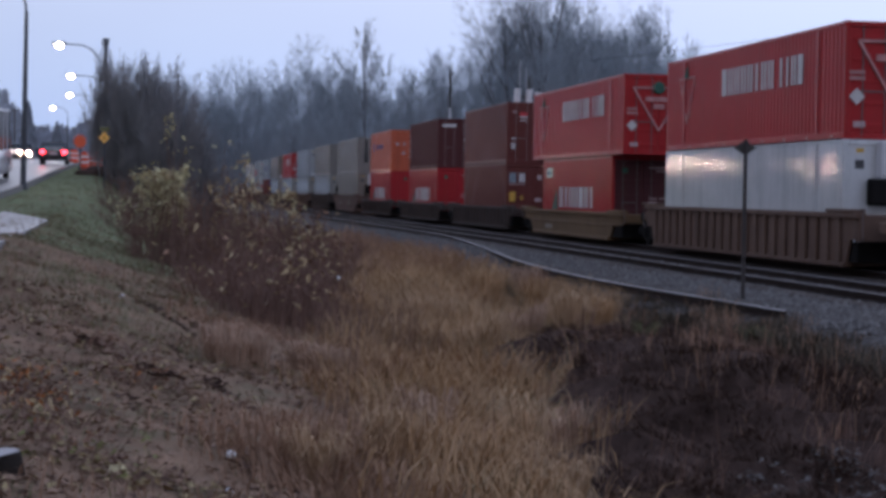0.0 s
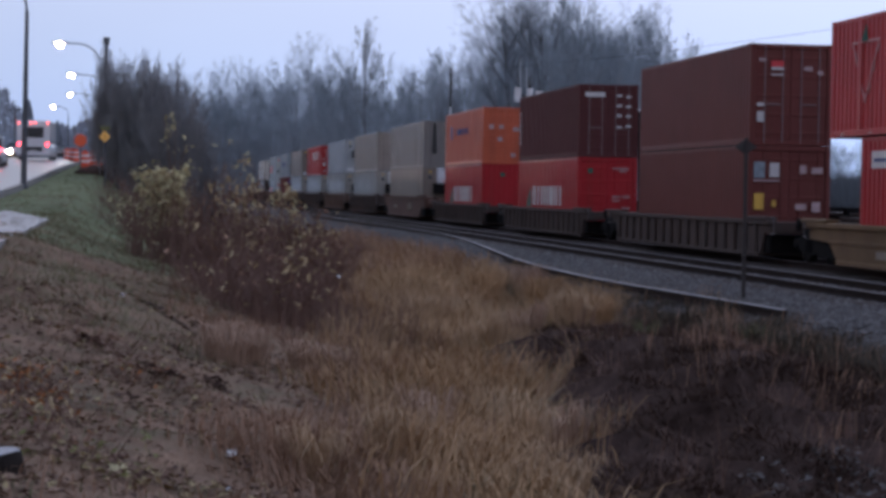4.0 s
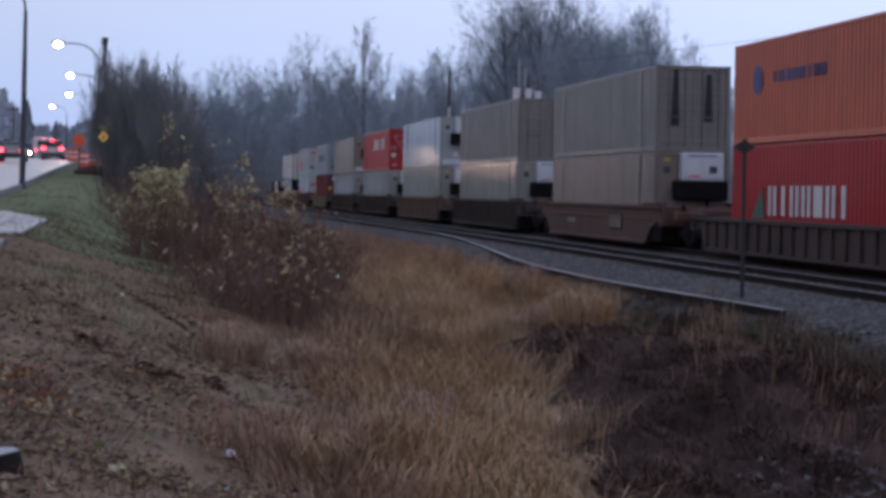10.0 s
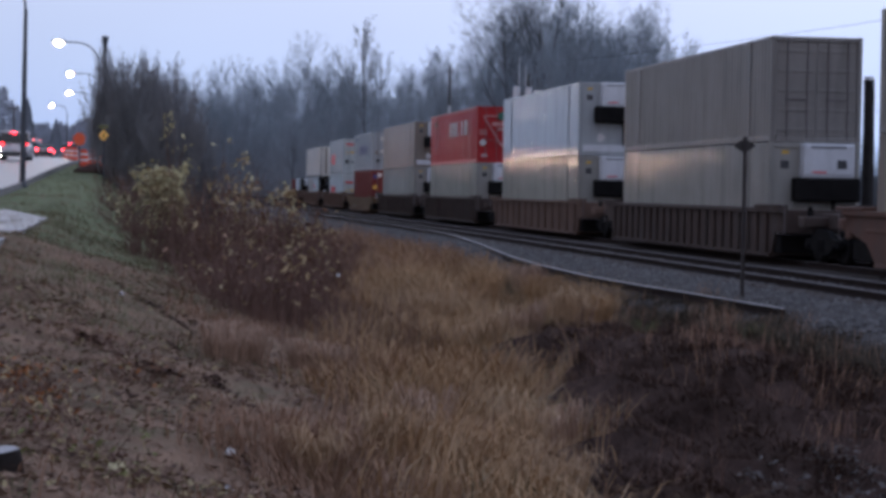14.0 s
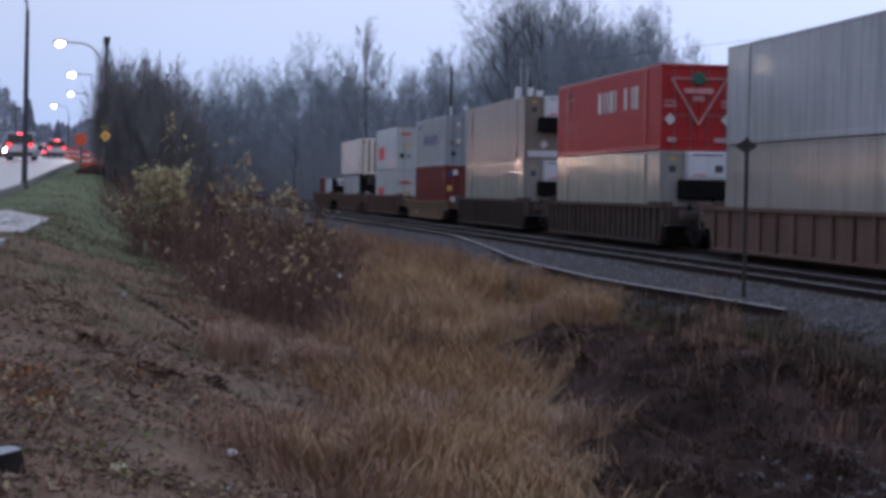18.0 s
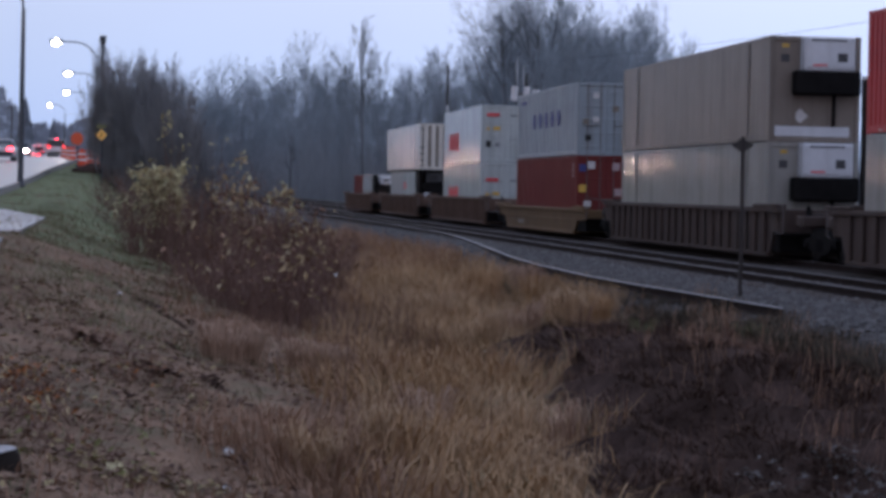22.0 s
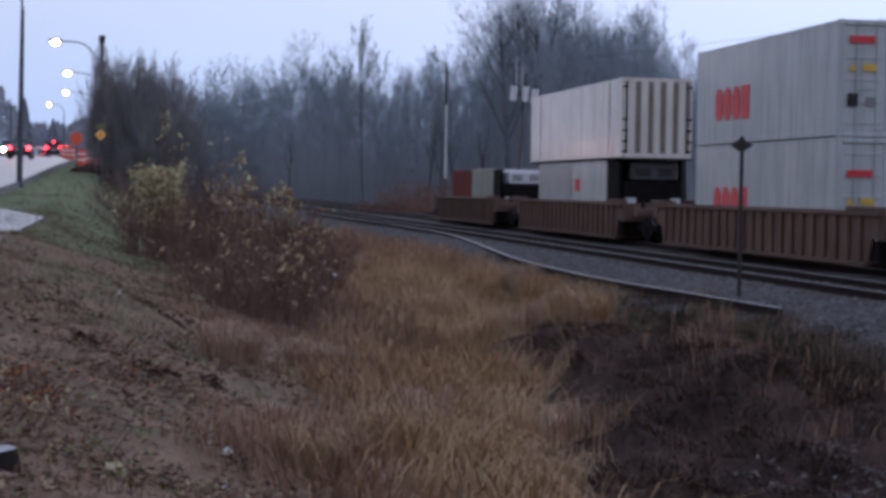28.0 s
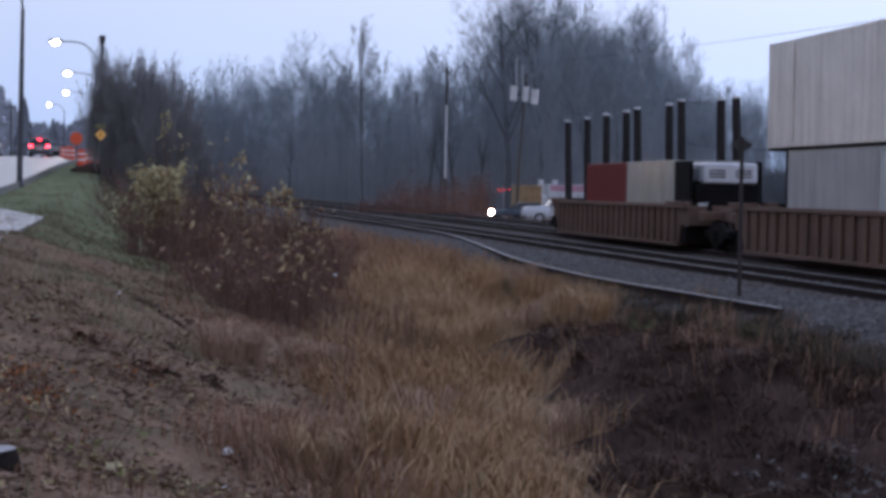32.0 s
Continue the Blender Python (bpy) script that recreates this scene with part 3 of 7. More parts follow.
        part("unit_seam", box(bmesh.new(), hx + 0.358, hx + 0.363, -0.4, 0.97, height - 0.885, height - 0.875), M_UNITDARK, u)
        part("engine_bay", soft_box(hx - 0.06, hx + 0.42, -0.68, 1.18, height - 1.62, height - 0.96, 0.07, 2), M_BLACK, ob, "black engine bay under the unit")
        part("hanger", soft_box(hx - 0.04, hx + 0.06, 0.5, 0.58, 0.42, height - 1.6, 0.01), M_BLACK, ob)
        part("logo_plate", box(bmesh.new(), hx - 0.045, hx - 0.034, -0.98, -0.74, height - 0.72, height - 0.5), M_UNITDARK, ob)
        part("caution_plate", box(bmesh.new(), hx - 0.045, hx - 0.034, -0.95, -0.75, height - 0.32, height - 0.22), L_YELLOW, ob)
        bm = prism(bmesh.new(), [(-0.62, 0.66), (-0.4, 0.86), (-0.18, 0.66), (-0.4, 0.46)], -0.006, 0.0)
        bm.transform(Matrix.Translation((hx - 0.036, 0, 0.05)) @ Matrix.Rotation(radians(90), 4, "Z"))
        part("diamond_plate", bm, L_WHITE, ob)
    elif front in ("genset", "dark genset"):
        cover = P_UNIT if front == "genset" else M_UNITDARK
        for sy in (-1, 1):
            part("unit_frame", soft_box(hx - 0.1, hx + 1.75, sy * hy - 0.05, sy * hy + 0.05, 0.12, 0.32, 0.01), M_BLACK, ob)
            part("unit_frame", soft_box(hx - 0.02, hx + 1.7, sy * (hy - 0.1) - 0.06, sy * (hy - 0.1) + 0.06, 0.32, height - 0.05, 0.01), M_BLACK, ob, "black frame of the generator end")
        part("unit_frame", soft_box(hx, hx + 1.7, -hy + 0.16, hy - 0.16, 0.3, height - 1.1, 0.04), M_BLACK, ob)
        u = part("generator_unit", soft_box(hx + 0.3, hx + 2.0, -0.78, 0.95, height - 0.76, height - 0.1, 0.09, 2), cover, ob, "generator cover with grilles")
        for y in (-0.65, 0.2):
            for k in range(3):
                part("grille", soft_box(hx + 1.985, hx + 2.01, y, y + 0.55, height - 0.58 + k * 0.1, height - 0.53 + k * 0.1, 0.008), M_BLACK, u)
        part("unit_skirt", soft_box(hx + 1.5, hx + 1.9, -1.0, 1.05, height - 1.75, height - 0.78, 0.05), M_BLACK, ob)
        for y in (-0.95, 0.7):
            part("lamp_bar", soft_box(hx + 1.88, hx + 1.93, y, y + 0.36, height - 1.6, height - 1.38, 0.01), P_UNIT, ob, "pale corner lamp panel")
    elif front == "trailer":
        part("underframe", soft_box(-hx + 0.1, hx - 0.02, -hy + 0.01, hy - 0.01, -0.06, 0.03, 0.01), M_BLACK, ob, "black underframe")
        for k in range(5):
            ya = -hy + 0.15 + k * (w - 0.3) / 5
            yb = ya + (w - 0.3) / 5
            part("end_panel", soft_box(hx - 0.07, hx - 0.03 + 0.02 * (k % 2), ya + 0.07, yb - 0.07, 0.17, height - 0.14, 0.01), paint_mat, ob)
            part("dark_rib", soft_box(hx - 0.06, hx + 0.0, yb - 0.1, yb + 0.1, 0.17, height - 0.14, 0.01), M_RIB, ob, "grimy upright rib")
        for sy in (-1, 1):
            for z in (0.2, 0.55, 0.95, 1.35, 2.5):
                part("hinge", soft_box(hx - 0.02, hx + 0.03, sy * (hy - 0.12) - 0.1, sy * (hy - 0.12) + 0.1, z, z + 0.07, 0.01), M_BLACK, ob)
    if marks:
        marks(ob, hx, hy, height)
    return ob


M_RIB = mat("grimy_rib", (0.2, 0.165, 0.135), 0.7, var=0.3, dirt=RUST)


def marks_retail(worn):
    """Big white bars and an outlined triangle with a green leaf mark, on the side and on the end."""
    def f(ob, hx, hy, h):
        y = -hy - 0.001
        m = L_WHITE
        letter_row(ob, m, -2.1, 2.75, h * 0.52, h * 0.79, y, "bhhhhihh" if not worn else "  bihbi ")
        letter_row(ob, m, 3.05, 5.1, h * 0.52, h * 0.79, y, "iihb" if not worn else "b hb")
        for a, b in (((-6.6, 0.78), (-4.9, 0.78)), ((-6.6, 0.78), (-5.75, 0.28)), ((-4.9, 0.78), (-5.75, 0.28))):
            part("triangle_outline", sweep(bmesh.new(), [(a[0], y + 0.02, a[1] * h), (b[0], y + 0.02, b[1] * h)], 0.04, 4), L_FADED, ob)
        part("leaf_mark", sweep(bmesh.new(), [(-5.75, y + 0.02, 0.78 * h), (-5.75, y + 0.02, 0.93 * h)], [0.14, 0.02], 6), L_GREEN, ob)
        x = hx + 0.0
        for a, b in (((-0.95, 0.83), (0.95, 0.83)), ((-0.95, 0.83), (0, 0.3)), ((0.95, 0.83), (0, 0.3))):
            part("triangle_outline", sweep(bmesh.new(), [(x, a[0], a[1] * h), (x, b[0], b[1] * h)], 0.045, 4), L_FADED, ob)
        bm = bmesh.new()
        tube(bm, (x - 0.02, 0, 0.83 * h), (x + 0.035, 0, 0.83 * h), 0.24, 0.2, 10)
        part("leaf_mark", bm, L_GREEN, ob)
        part("end_lettering_bar", box(bmesh.new(), x - 0.02, x + 0.012, -0.5, 0.5, 0.66 * h, 0.72 * h), L_FADED, ob)
        part("end_lettering_bar", box(bmesh.new(), x - 0.02, x + 0.012, -0.2, 0.2, 0.57 * h, 0.63 * h), L_FADED, ob)
        for yy in (-0.98, 0.98):
            v = [(x - 0.02, yy - 0.2, 0.36 * h), (x - 0.02, yy, 0.43 * h), (x - 0.02, yy + 0.2, 0.36 * h), (x - 0.02, yy, 0.29 * h)]
            bm = bmesh.new()
            fv = [bm.verts.new(p) for p in v]
            r = bmesh.ops.extrude_face_region(bm, geom=[bm.faces.new(fv)])
            bmesh.ops.translate(bm, verts=[g for g in r["geom"] if isinstance(g, bmesh.types.BMVert)], vec=(0.03, 0, 0))
            part("diamond_plate", bm, L_WHITE, ob)
            for k in range(2):
                part("end_lettering_bar", box(bmesh.new(), x - 0.03, x + 0.008, yy - 0.2, yy + 0.2, (0.5 + 0.05 * k) * h, (0.53 + 0.05 * k) * h), L_FADED, ob)
        for yy in (-0.9, 0.7, 0.95):
            part("end_lettering_bar", box(bmesh.new(), x - 0.03, x + 0.008, yy - 0.15, yy + 0.15, 0.1 * h, 0.15 * h), L_PALE, ob)
        for k in range(9):
            part("rail_tag", box(bmesh.new(), -hx + 0.8 + k * 1.8, -hx + 1.0 + k * 1.8, y - 0.006, y, 0.06, 0.1), L_PALE, ob)
    return f


def marks_bold(plain_front=False, stickers=False):
    """Seven white bars with a green triangle before them, low on the side."""
    def f(ob, hx, hy, h):
        y = -hy - 0.001
        letter_row(ob, L_WHITE, -2.9, 3.4, 0.32 * h, 0.6 * h, y, "hihhbhi")
        bm = bmesh.new()
        prism(bm, [(-4.2, 0.29 * h), (-3.1, 0.29 * h), (-3.3, 0.6 * h)], y - 0.01, y)
        part("triangle_mark", bm, L_GREEN, ob)
        if stickers:
            part("sticker", box(bmesh.new(), -5.4, -4.2, y - 0.01, y, 0.74 * h, 0.88 * h), L_WHITE, ob)
            part("sticker_stripe", box(bmesh.new(), -5.25, -4.4, y - 0.016, y - 0.006, 0.79 * h, 0.82 * h), L_BLUE, ob)
        if plain_front:
            part("triangle_mark", box(bmesh.new(), hx - 0.02, hx + 0.006, -0.25, 0.0, 0.78 * h, 0.85 * h), L_GREEN, ob)
            part("number_bar", box(bmesh.new(), hx - 0.02, hx + 0.006, 0.85, 0.92, 0.25 * h, 0.88 * h), L_PALE, ob)
        else:
            for z, y0, n in ((0.84, 0.22, 6), (0.8, 0.5, 3), (0.45, 0.22, 3), (0.4, 0.22, 3), (0.45, 0.62, 3), (0.3, 0.62, 3)):
                for k in range(n):
                    part("number_bar", box(bmesh.new(), hx - 0.02, hx + 0.01, y0 + 0.11 * k, y0 + 0.08 + 0.11 * k, z * h, (z + 0.022) * h), L_PALE, ob)
            part("triangle_mark", box(bmesh.new(), hx - 0.02, hx + 0.008, -0.8, -0.6, 0.78 * h, 0.85 * h), L_GREEN, ob)
    return f


def marks_doors(mat_, n=7):
    """White number bars and small plates over the doors."""
    def f(ob, hx, hy, h):
        rng = random.Random(n)
        part("name_bar", box(bmesh.new(), hx - 0.02, hx + 0.012, -0.95, -0.15, 0.83 * h, 0.89 * h), mat_, ob)
        for k in range(n):
            yy, zz = (0.45, 0.82)[k % 2], 0.84 - 0.14 * (k // 2) - 0.02 * rng.random()
            part("number_bar", box(bmesh.new(), hx - 0.02, hx + 0.01, yy - 0.1, yy + 0.1, zz * h, (zz + 0.03) * h), mat_, ob)
        for k in range(6 if mat_ is L_WHITE else 0):
            part("side_number_bar", box(bmesh.new(), -hx + 0.28, -hx + 0.42, -hy - 0.012, -hy, (0.25 + 0.09 * k) * h, (0.31 + 0.09 * k) * h), mat_, ob)
    return f


UPPER_LABELS = [(-0.86, 0.84, 0.1, 0.015, L_PALE), (-0.42, 0.8, 0.18, 0.03, L_RED), (-0.42, 0.755, 0.18, 0.013, L_WHITE), (-0.42, 0.695, 0.18, 0.008, L_WHITE), (-0.9, 0.4, 0.1, 0.015, L_WHITE), (-0.9, 0.28, 0.1, 0.05, L_WHITE), (0.5, 0.76, 0.12, 0.02, L_PALE), (0.86, 0.72, 0.08, 0.02, L_PALE)]
LOWER_LABELS = [(-0.9, 0.76, 0.16, 0.08, L_STEELBLUE), (-0.45, 0.76, 0.14, 0.07, L_WHITE), (-0.68, 0.655, 0.38, 0.008, L_PALE), (-0.9, 0.45, 0.14, 0.08, L_YELLOW), (-0.45, 0.43, 0.06, 0.03, L_YELLOW), (-0.45, 0.14, 0.08, 0.05, L_WHITE), (0.4, 0.77, 0.1, 0.04, L_PALE), (0.82, 0.76, 0.16, 0.03, L_PALE), (0.35, 0.4, 0.16, 0.03, L_PALE), (0.8, 0.4, 0.12, 0.05, L_PALE), (0.8, 0.14, 0.1, 0.06, L_PALE)]


def marks_brown(labels):
    """Labels on doors, each by its middle, half width and half height in box heights."""
    def f(ob, hx, hy, h):
        for yy, zz, hw, hh, m in labels:
            part("door_label", box(bmesh.new(), hx - 0.02, hx + 0.012, yy - hw, yy + hw, (zz - hh) * h, (zz + hh) * h), m, ob)
    return f


def marks_orange(ob, hx, hy, h):
    y = -hy - 0.001
    part("round_mark", tube(bmesh.new(), (-3.9, y - 0.008, 0.62 * h), (-3.9, y, 0.62 * h), 0.42, 0.42, 14), L_BLUE, ob)
    letter_row(ob, L_BLUE, -2.7, 1.6, 0.57 * h, 0.68 * h, y, "ihbhhihh")
    for k, (yy, zz, m) in enumerate(((-0.75, 0.62, L_PALE), (-0.25, 0.62, L_PALE), (-0.3, 0.4, L_PALE), (0.5, 0.58, L_PALE), (0.75, 0.58, L_PALE), (0.4, 0.12, L_PALE))):
        part("sticker", box(bmesh.new(), hx - 0.02, hx + 0.006, yy - 0.12, yy + 0.12, zz * h, (zz + 0.07) * h), m, ob)


def marks_blue(ob, hx, hy, h):
    y = -hy - 0.001
    letter_row(ob, L_BLUE, -2.85, 3.3, 0.43 * h, 0.66 * h, y, "ooooo", 0.24)
    part("number_bar", box(bmesh.new(), -5.2, -4.0, y - 0.01, y, 0.83 * h, 0.88 * h), L_BLUE, ob)
    for yy, zz, m in ((-0.75, 0.2, L_SMUT), (-0.45, 0.78, L_WHITE), (-0.45, 0.45, L_WHITE), (0.35, 0.6, M_RIB), (0.8, 0.55, M_RIB), (-0.85, 0.42, M_RIB)):
        part("sticker", box(bmesh.new(), hx - 0.02, hx + 0.004, yy - 0.12, yy + 0.12, zz * h, (zz + 0.08) * h), m, ob)


def marks_white_red(z0, z1, hi):
    def f(ob, hx, hy, h):
        y = -hy - 0.001
        letter_row(ob, L_RED, -4.2, -0.9, z0 * h, z1 * h, y, "ooob", 0.07)
        x = hx + 0.0
        part("name_bar", box(bmesh.new(), x - 0.02, x + 0.008, -0.95, -0.3, (0.74 + hi) * h, (0.8 + hi) * h), L_RED, ob)
        part("sticker", box(bmesh.new(), x - 0.02, x + 0.008, -0.98, -0.72, 0.26 * h, 0.37 * h), L_SMUT, ob)
        part("sticker", box(bmesh.new(), x - 0.02, x + 0.008, -0.6, -0.25, (0.5 + hi) * h, (0.56 + hi) * h), L_YELLOW, ob)
        bm = prism(bmesh.new(), [(-0.98, 0), (-0.76, 0), (-0.87, 0.2)], -0.008, 0.0)
        bm.transform(Matrix.Translation((x + 0.004, 0, (0.5 + hi) * h)) @ Matrix.Rotation(radians(90), 4, "Z"))
        part("warning_triangle", bm, L_YELLOW, ob)
        part("number_bar", box(bmesh.new(), x - 0.02, x + 0.008, 0.3, 0.9, (0.74 + hi) * h, (0.77 + hi) * h), L_GREYBAR, ob)
        part("number_bar", box(bmesh.new(), x - 0.02, x + 0.008, -0.5, -0.25, 0.27 * h, 0.34 * h), L_GREYBAR, ob)
    return f


def marks_smut(ob, hx, hy, h):
    """Black exhaust stains on the doors, from the unit below."""
    for yy, a, b in ((-0.6, 0.3, 0.95), (0.55, 0.35, 0.9)):
        bm = bmesh.new()
        prism(bm, [(yy - 0.16, a * h), (yy + 0.14, a * h), (yy + 0.09, b * h), (yy - 0.08, b * h)], 0, 0.006)
        bm.transform(Matrix.Translation((hx - 0.026, 0, 0)) @ Matrix.Rotation(radians(90), 4, "Z"))
        part("exhaust_stain", bm, L_SMUT, ob)


def marks_stickers(ob, hx, hy, h):
    for yy, zz, m in ((-0.95, 0.78, L_BLUE), (-0.95, 0.5, L_YELLOW), (-0.6, 0.82, L_WHITE), (-0.75, 0.28, L_WHITE), (0.4, 0.8, L_PALE), (0.5, 0.45, L_PALE)):
        part("sticker", box(bmesh.new(), hx - 0.02, hx + 0.012, yy - 0.14, yy + 0.14, zz * h, (zz + 0.1) * h), m, ob)
    for k in range(3):
        part("number_bar", box(bmesh.new(), hx - 0.6, hx - 0.45, -hy - 0.012, -hy, (0.7 + 0.07 * k) * h, (0.75 + 0.07 * k) * h), L_PALE, ob)


def marks_block(ob, hx, hy, h):
    y = -hy - 0.001
    part("warning_label", box(bmesh.new(), 0.9, 1.75, y - 0.01, y, 0.56 * h, 0.74 * h), L_RED, ob)
    part("side_panel", box(bmesh.new(), -hx + 0.1, 0.3, y - 0.006, y, 0.12, h - 0.12), P_GREYSIDE, ob, "dull grey rear half of the side")


# ---- well cars ----
W_BROWN = mat("weathered_brown_car_paint", (0.126, 0.08, 0.062), 0.75, var=0.3, scale=0.9, dirt=RUST, dirt_amount=0.6, streak=True, spec=0.15)
W_DARK = mat("grimy_dark_car_paint", (0.062, 0.043, 0.037), 0.75, var=0.3, scale=0.9, dirt=GRIME, dirt_amount=0.6, streak=True, spec=0.15)
M_STENCIL = mat("faded_cream_stencil", (0.2, 0.16, 0.13), 0.8, var=0.3, scale=3, spec=0.1)
W_TAN = mat("dusty_ochre_car_paint", (0.14, 0.088, 0.046), 0.7, var=0.25, scale=0.6, dirt=RUST, dirt_amount=0.5, spec=0.15)
W_PINK = mat("faded_terracotta_car_paint", (0.108, 0.056, 0.042), 0.7, var=0.25, scale=0.6, dirt=GRIME, dirt_amount=0.5, spec=0.15)
M_WHEEL = mat("wheel_steel", (0.012, 0.011, 0.011), 0.85, 0.0, var=0.3, spec=0.05)


def wheel_mesh():
    bm = bmesh.new()
    prof = [(0.0, 0.12), (0.1, 0.12), (0.14, 0.06), (0.34, 0.05), (0.37, 0.07), (0.44, 0.065), (0.445, -0.06), (0.475, -0.065), (0.475, -0.09), (0.37, -0.095), (0.33, -0.03), (0.12, -0.05), (0.0, -0.1)]
    n = 24
    rings = [[bm.verts.new((r * math.cos(k * math.tau / n), y, r * math.sin(k * math.tau / n))) for k in range(n)] for r, y in prof[1:-1]]
    for a, b in zip(rings, rings[1:]):
        for k in range(n):
            bm.faces.new((a[k], a[(k + 1) % n], b[(k + 1) % n], b[k]))
    bm.faces.new(rings[0][::-1])
    bm.faces.new(rings[-1])
    bmesh.ops.recalc_face_normals(bm, faces=bm.faces[:])
    return mesh_of("wheel", bm, M_WHEEL, True)


WHEEL_ME = wheel_mesh()


def bogie(parent, x):
    bg = part("bogie", soft_box(x - 0.3, x + 0.3, -0.95, 0.95, 0.42, 0.72, 0.04), M_BLACK, parent, "black cast-steel truck")
    for sy in (-1, 1):
        bm = bmesh.new()
        prism(bm, [(x - 1.2, 0.42), (x - 1.15, 0.62), (x - 0.75, 0.66), (x - 0.42, 0.86), (x + 0.42, 0.86), (x + 0.75, 0.66), (x + 1.15, 0.62), (x + 1.2, 0.42), (x + 0.8, 0.38), (x + 0.4, 0.22), (x - 0.4, 0.22), (x - 0.8, 0.38)], sy * 1.02 - 0.07, sy * 1.02 + 0.07)
        part("side_frame", bm, M_BLACK, bg)
        for dx in (-0.9, 0.9):
            part("bearing_cap", tube(bmesh.new(), (x + dx, sy * 1.05, 0.46), (x + dx, sy * 1.15, 0.46), 0.1, 0.08, 10), M_WHEEL, bg, "worn bearing cap")
        for k in (-0.18, 0.0, 0.18):
            part("spring", tube(bmesh.new(), (x + k, sy * 1.02 + sy * 0.04, 0.3), (x + k, sy * 1.02 + sy * 0.04, 0.62), 0.07, 0.07, 8), M_BLACK, bg)
    for dx in (-0.9, 0.9):
        for sy in (-1, 1):
            shared("wheel", WHEEL_ME, bg, pose(x + dx, sy * 0.76, 0.445, 0, 0, 0 if sy > 0 else 180))
        part("axle", tube(bmesh.new(), (x + dx, -0.7, 0.46), (x + dx, 0.7, 0.46), 0.08, 0.08, 8), M_BLACK, bg)


def well_car(label, kind, paint_mat, smooth_side, rear_bogie=False, gap=4.0, ribs=0):
    """kind: 53 or 40, the length of its well in feet."""
    ob = thing("well_car", label, "well car", group="well cars of the train")
    top = 1.40 if kind == 53 else 1.10
    half = 9.65 if kind == 53 else 8.9
    low = half - (2.0 if smooth_side else 0.9)
    yo = 1.46
    for sy in (-1, 1):
        y0, y1 = sorted((sy * yo, sy * (yo - 0.07)))
        bm = bmesh.new()
        if smooth_side:
            ol = [(-half, top - 0.1), (-half, top - 0.42), (-low - 0.6, 0.62), (-low, 0.12), (low, 0.12), (low + 0.6, 0.62), (half, top - 0.42), (half, top - 0.1)]
        else:
            ol = [(-half, top - 0.1), (-half + 0.1, 0.75), (-low - 0.35, 0.75), (-low, 0.12), (low, 0.12), (low + 0.35, 0.75), (half - 0.1, 0.75), (half, top - 0.1)]
        part("well_side", prism(bm, ol, y0, y1), paint_mat, ob)
        ye = sy * (yo + 0.1)
        y0, y1 = sorted((ye, sy * (yo - 0.16)))
        part("top_sill", soft_box(-half - 0.05, half + 0.05, y0, y1, top - 0.13, top, 0.02), paint_mat, ob)
        y0, y1 = sorted((sy * (yo + 0.06), sy * (yo - 0.2)))
        part("bottom_sill", soft_box(-low, low, y0, y1, 0.08, 0.2, 0.02), paint_mat, ob)
        if not smooth_side:
            n = ribs or (22 if kind == 53 else 17)
            for k in range(n):
                x = -low + 0.3 + k * (2 * low - 0.6) / (n - 1)
                y0, y1 = sorted((sy * (yo + 0.085), sy * (yo - 0.01)))
                part("rib", soft_box(x - 0.1, x + 0.1, y0, y1, 0.19, top - 0.13, 0.025), paint_mat, ob)
        else:
            y0, y1 = sorted((sy * (yo + 0.03), sy * (yo - 0.01)))
            part("side_seam", soft_box(-low - 0.6, low + 0.6, y0, y1, top - 0.5, top - 0.42, 0.01), paint_mat, ob)
            part("number_panel", box(bmesh.new(), -4.4, -3.0, sy * (yo + 0.004) - 0.004, sy * (yo + 0.004) + 0.004, top - 0.78, top - 0.6), M_RIB, ob)
            if paint_mat is W_PINK:
                y0, y1 = sorted((sy * (yo + 0.022), sy * (yo - 0.01)))
                board = part("stencil_board", soft_box(2.5, 4.5, y0, y1, 0.5, 1.08, 0.008), M_BLACK, ob, "dark-edged stencil board")
                for xa, xb in ((2.58, 3.22), (3.26, 3.82), (3.86, 4.42)):
                    y0, y1 = sorted((sy * (yo + 0.03), sy * (yo + 0.01)))
                    part("stencil_panel", box(bmesh.new(), xa, xb, y0, y1, 0.55, 1.03), M_STENCIL, board, "faded cream panel")
        for x in (-half + 0.5, half - 1.1):
            y0, y1 = sorted((sy * (yo + 0.12), sy * (yo - 0.25)))
            part("guide_plate", soft_box(x - 0.9, x + 0.9, y0, y1, top, top + 0.09, 0.02), paint_mat, ob)
    for sx in (-1, 1):
        xa, xb = sorted((sx * (half - 0.3), sx * (half + 0.05)))
        part("end_bulkhead", soft_box(xa, xb, -yo, yo, 0.72, top - 0.04, 0.03), paint_mat, ob)
        xa, xb = sorted((sx * half, sx * (half + gap / 2 - 0.12)))
        part("end_platform", soft_box(xa, xb, -0.6, 0.6, 0.85, top - 0.12, 0.04), paint_mat, ob)
        part("bolster", soft_box(sx * (half + 0.9) - 0.25, sx * (half + 0.9) + 0.25, -1.25, 1.25, 0.9, top - 0.2, 0.04), paint_mat, ob)
        part("grab_iron", sweep(bmesh.new(), [(sx * (half + 0.1), -1.5, 0.7), (sx * (half + 0.35), -1.5, 0.75), (sx * (half + 0.35), -1.5, top + 0.1), (sx * (half + 0.1), -1.5, top + 0.05)], 0.015, 5), M_BAR, ob)
        part("brake_wheel", tube(bmesh.new(), (sx * (half + 0.55), -0.85, top - 0.1), (sx * (half + 0.55), -0.9, top - 0.1), 0.17, 0.17, 12), M_BLACK, ob)
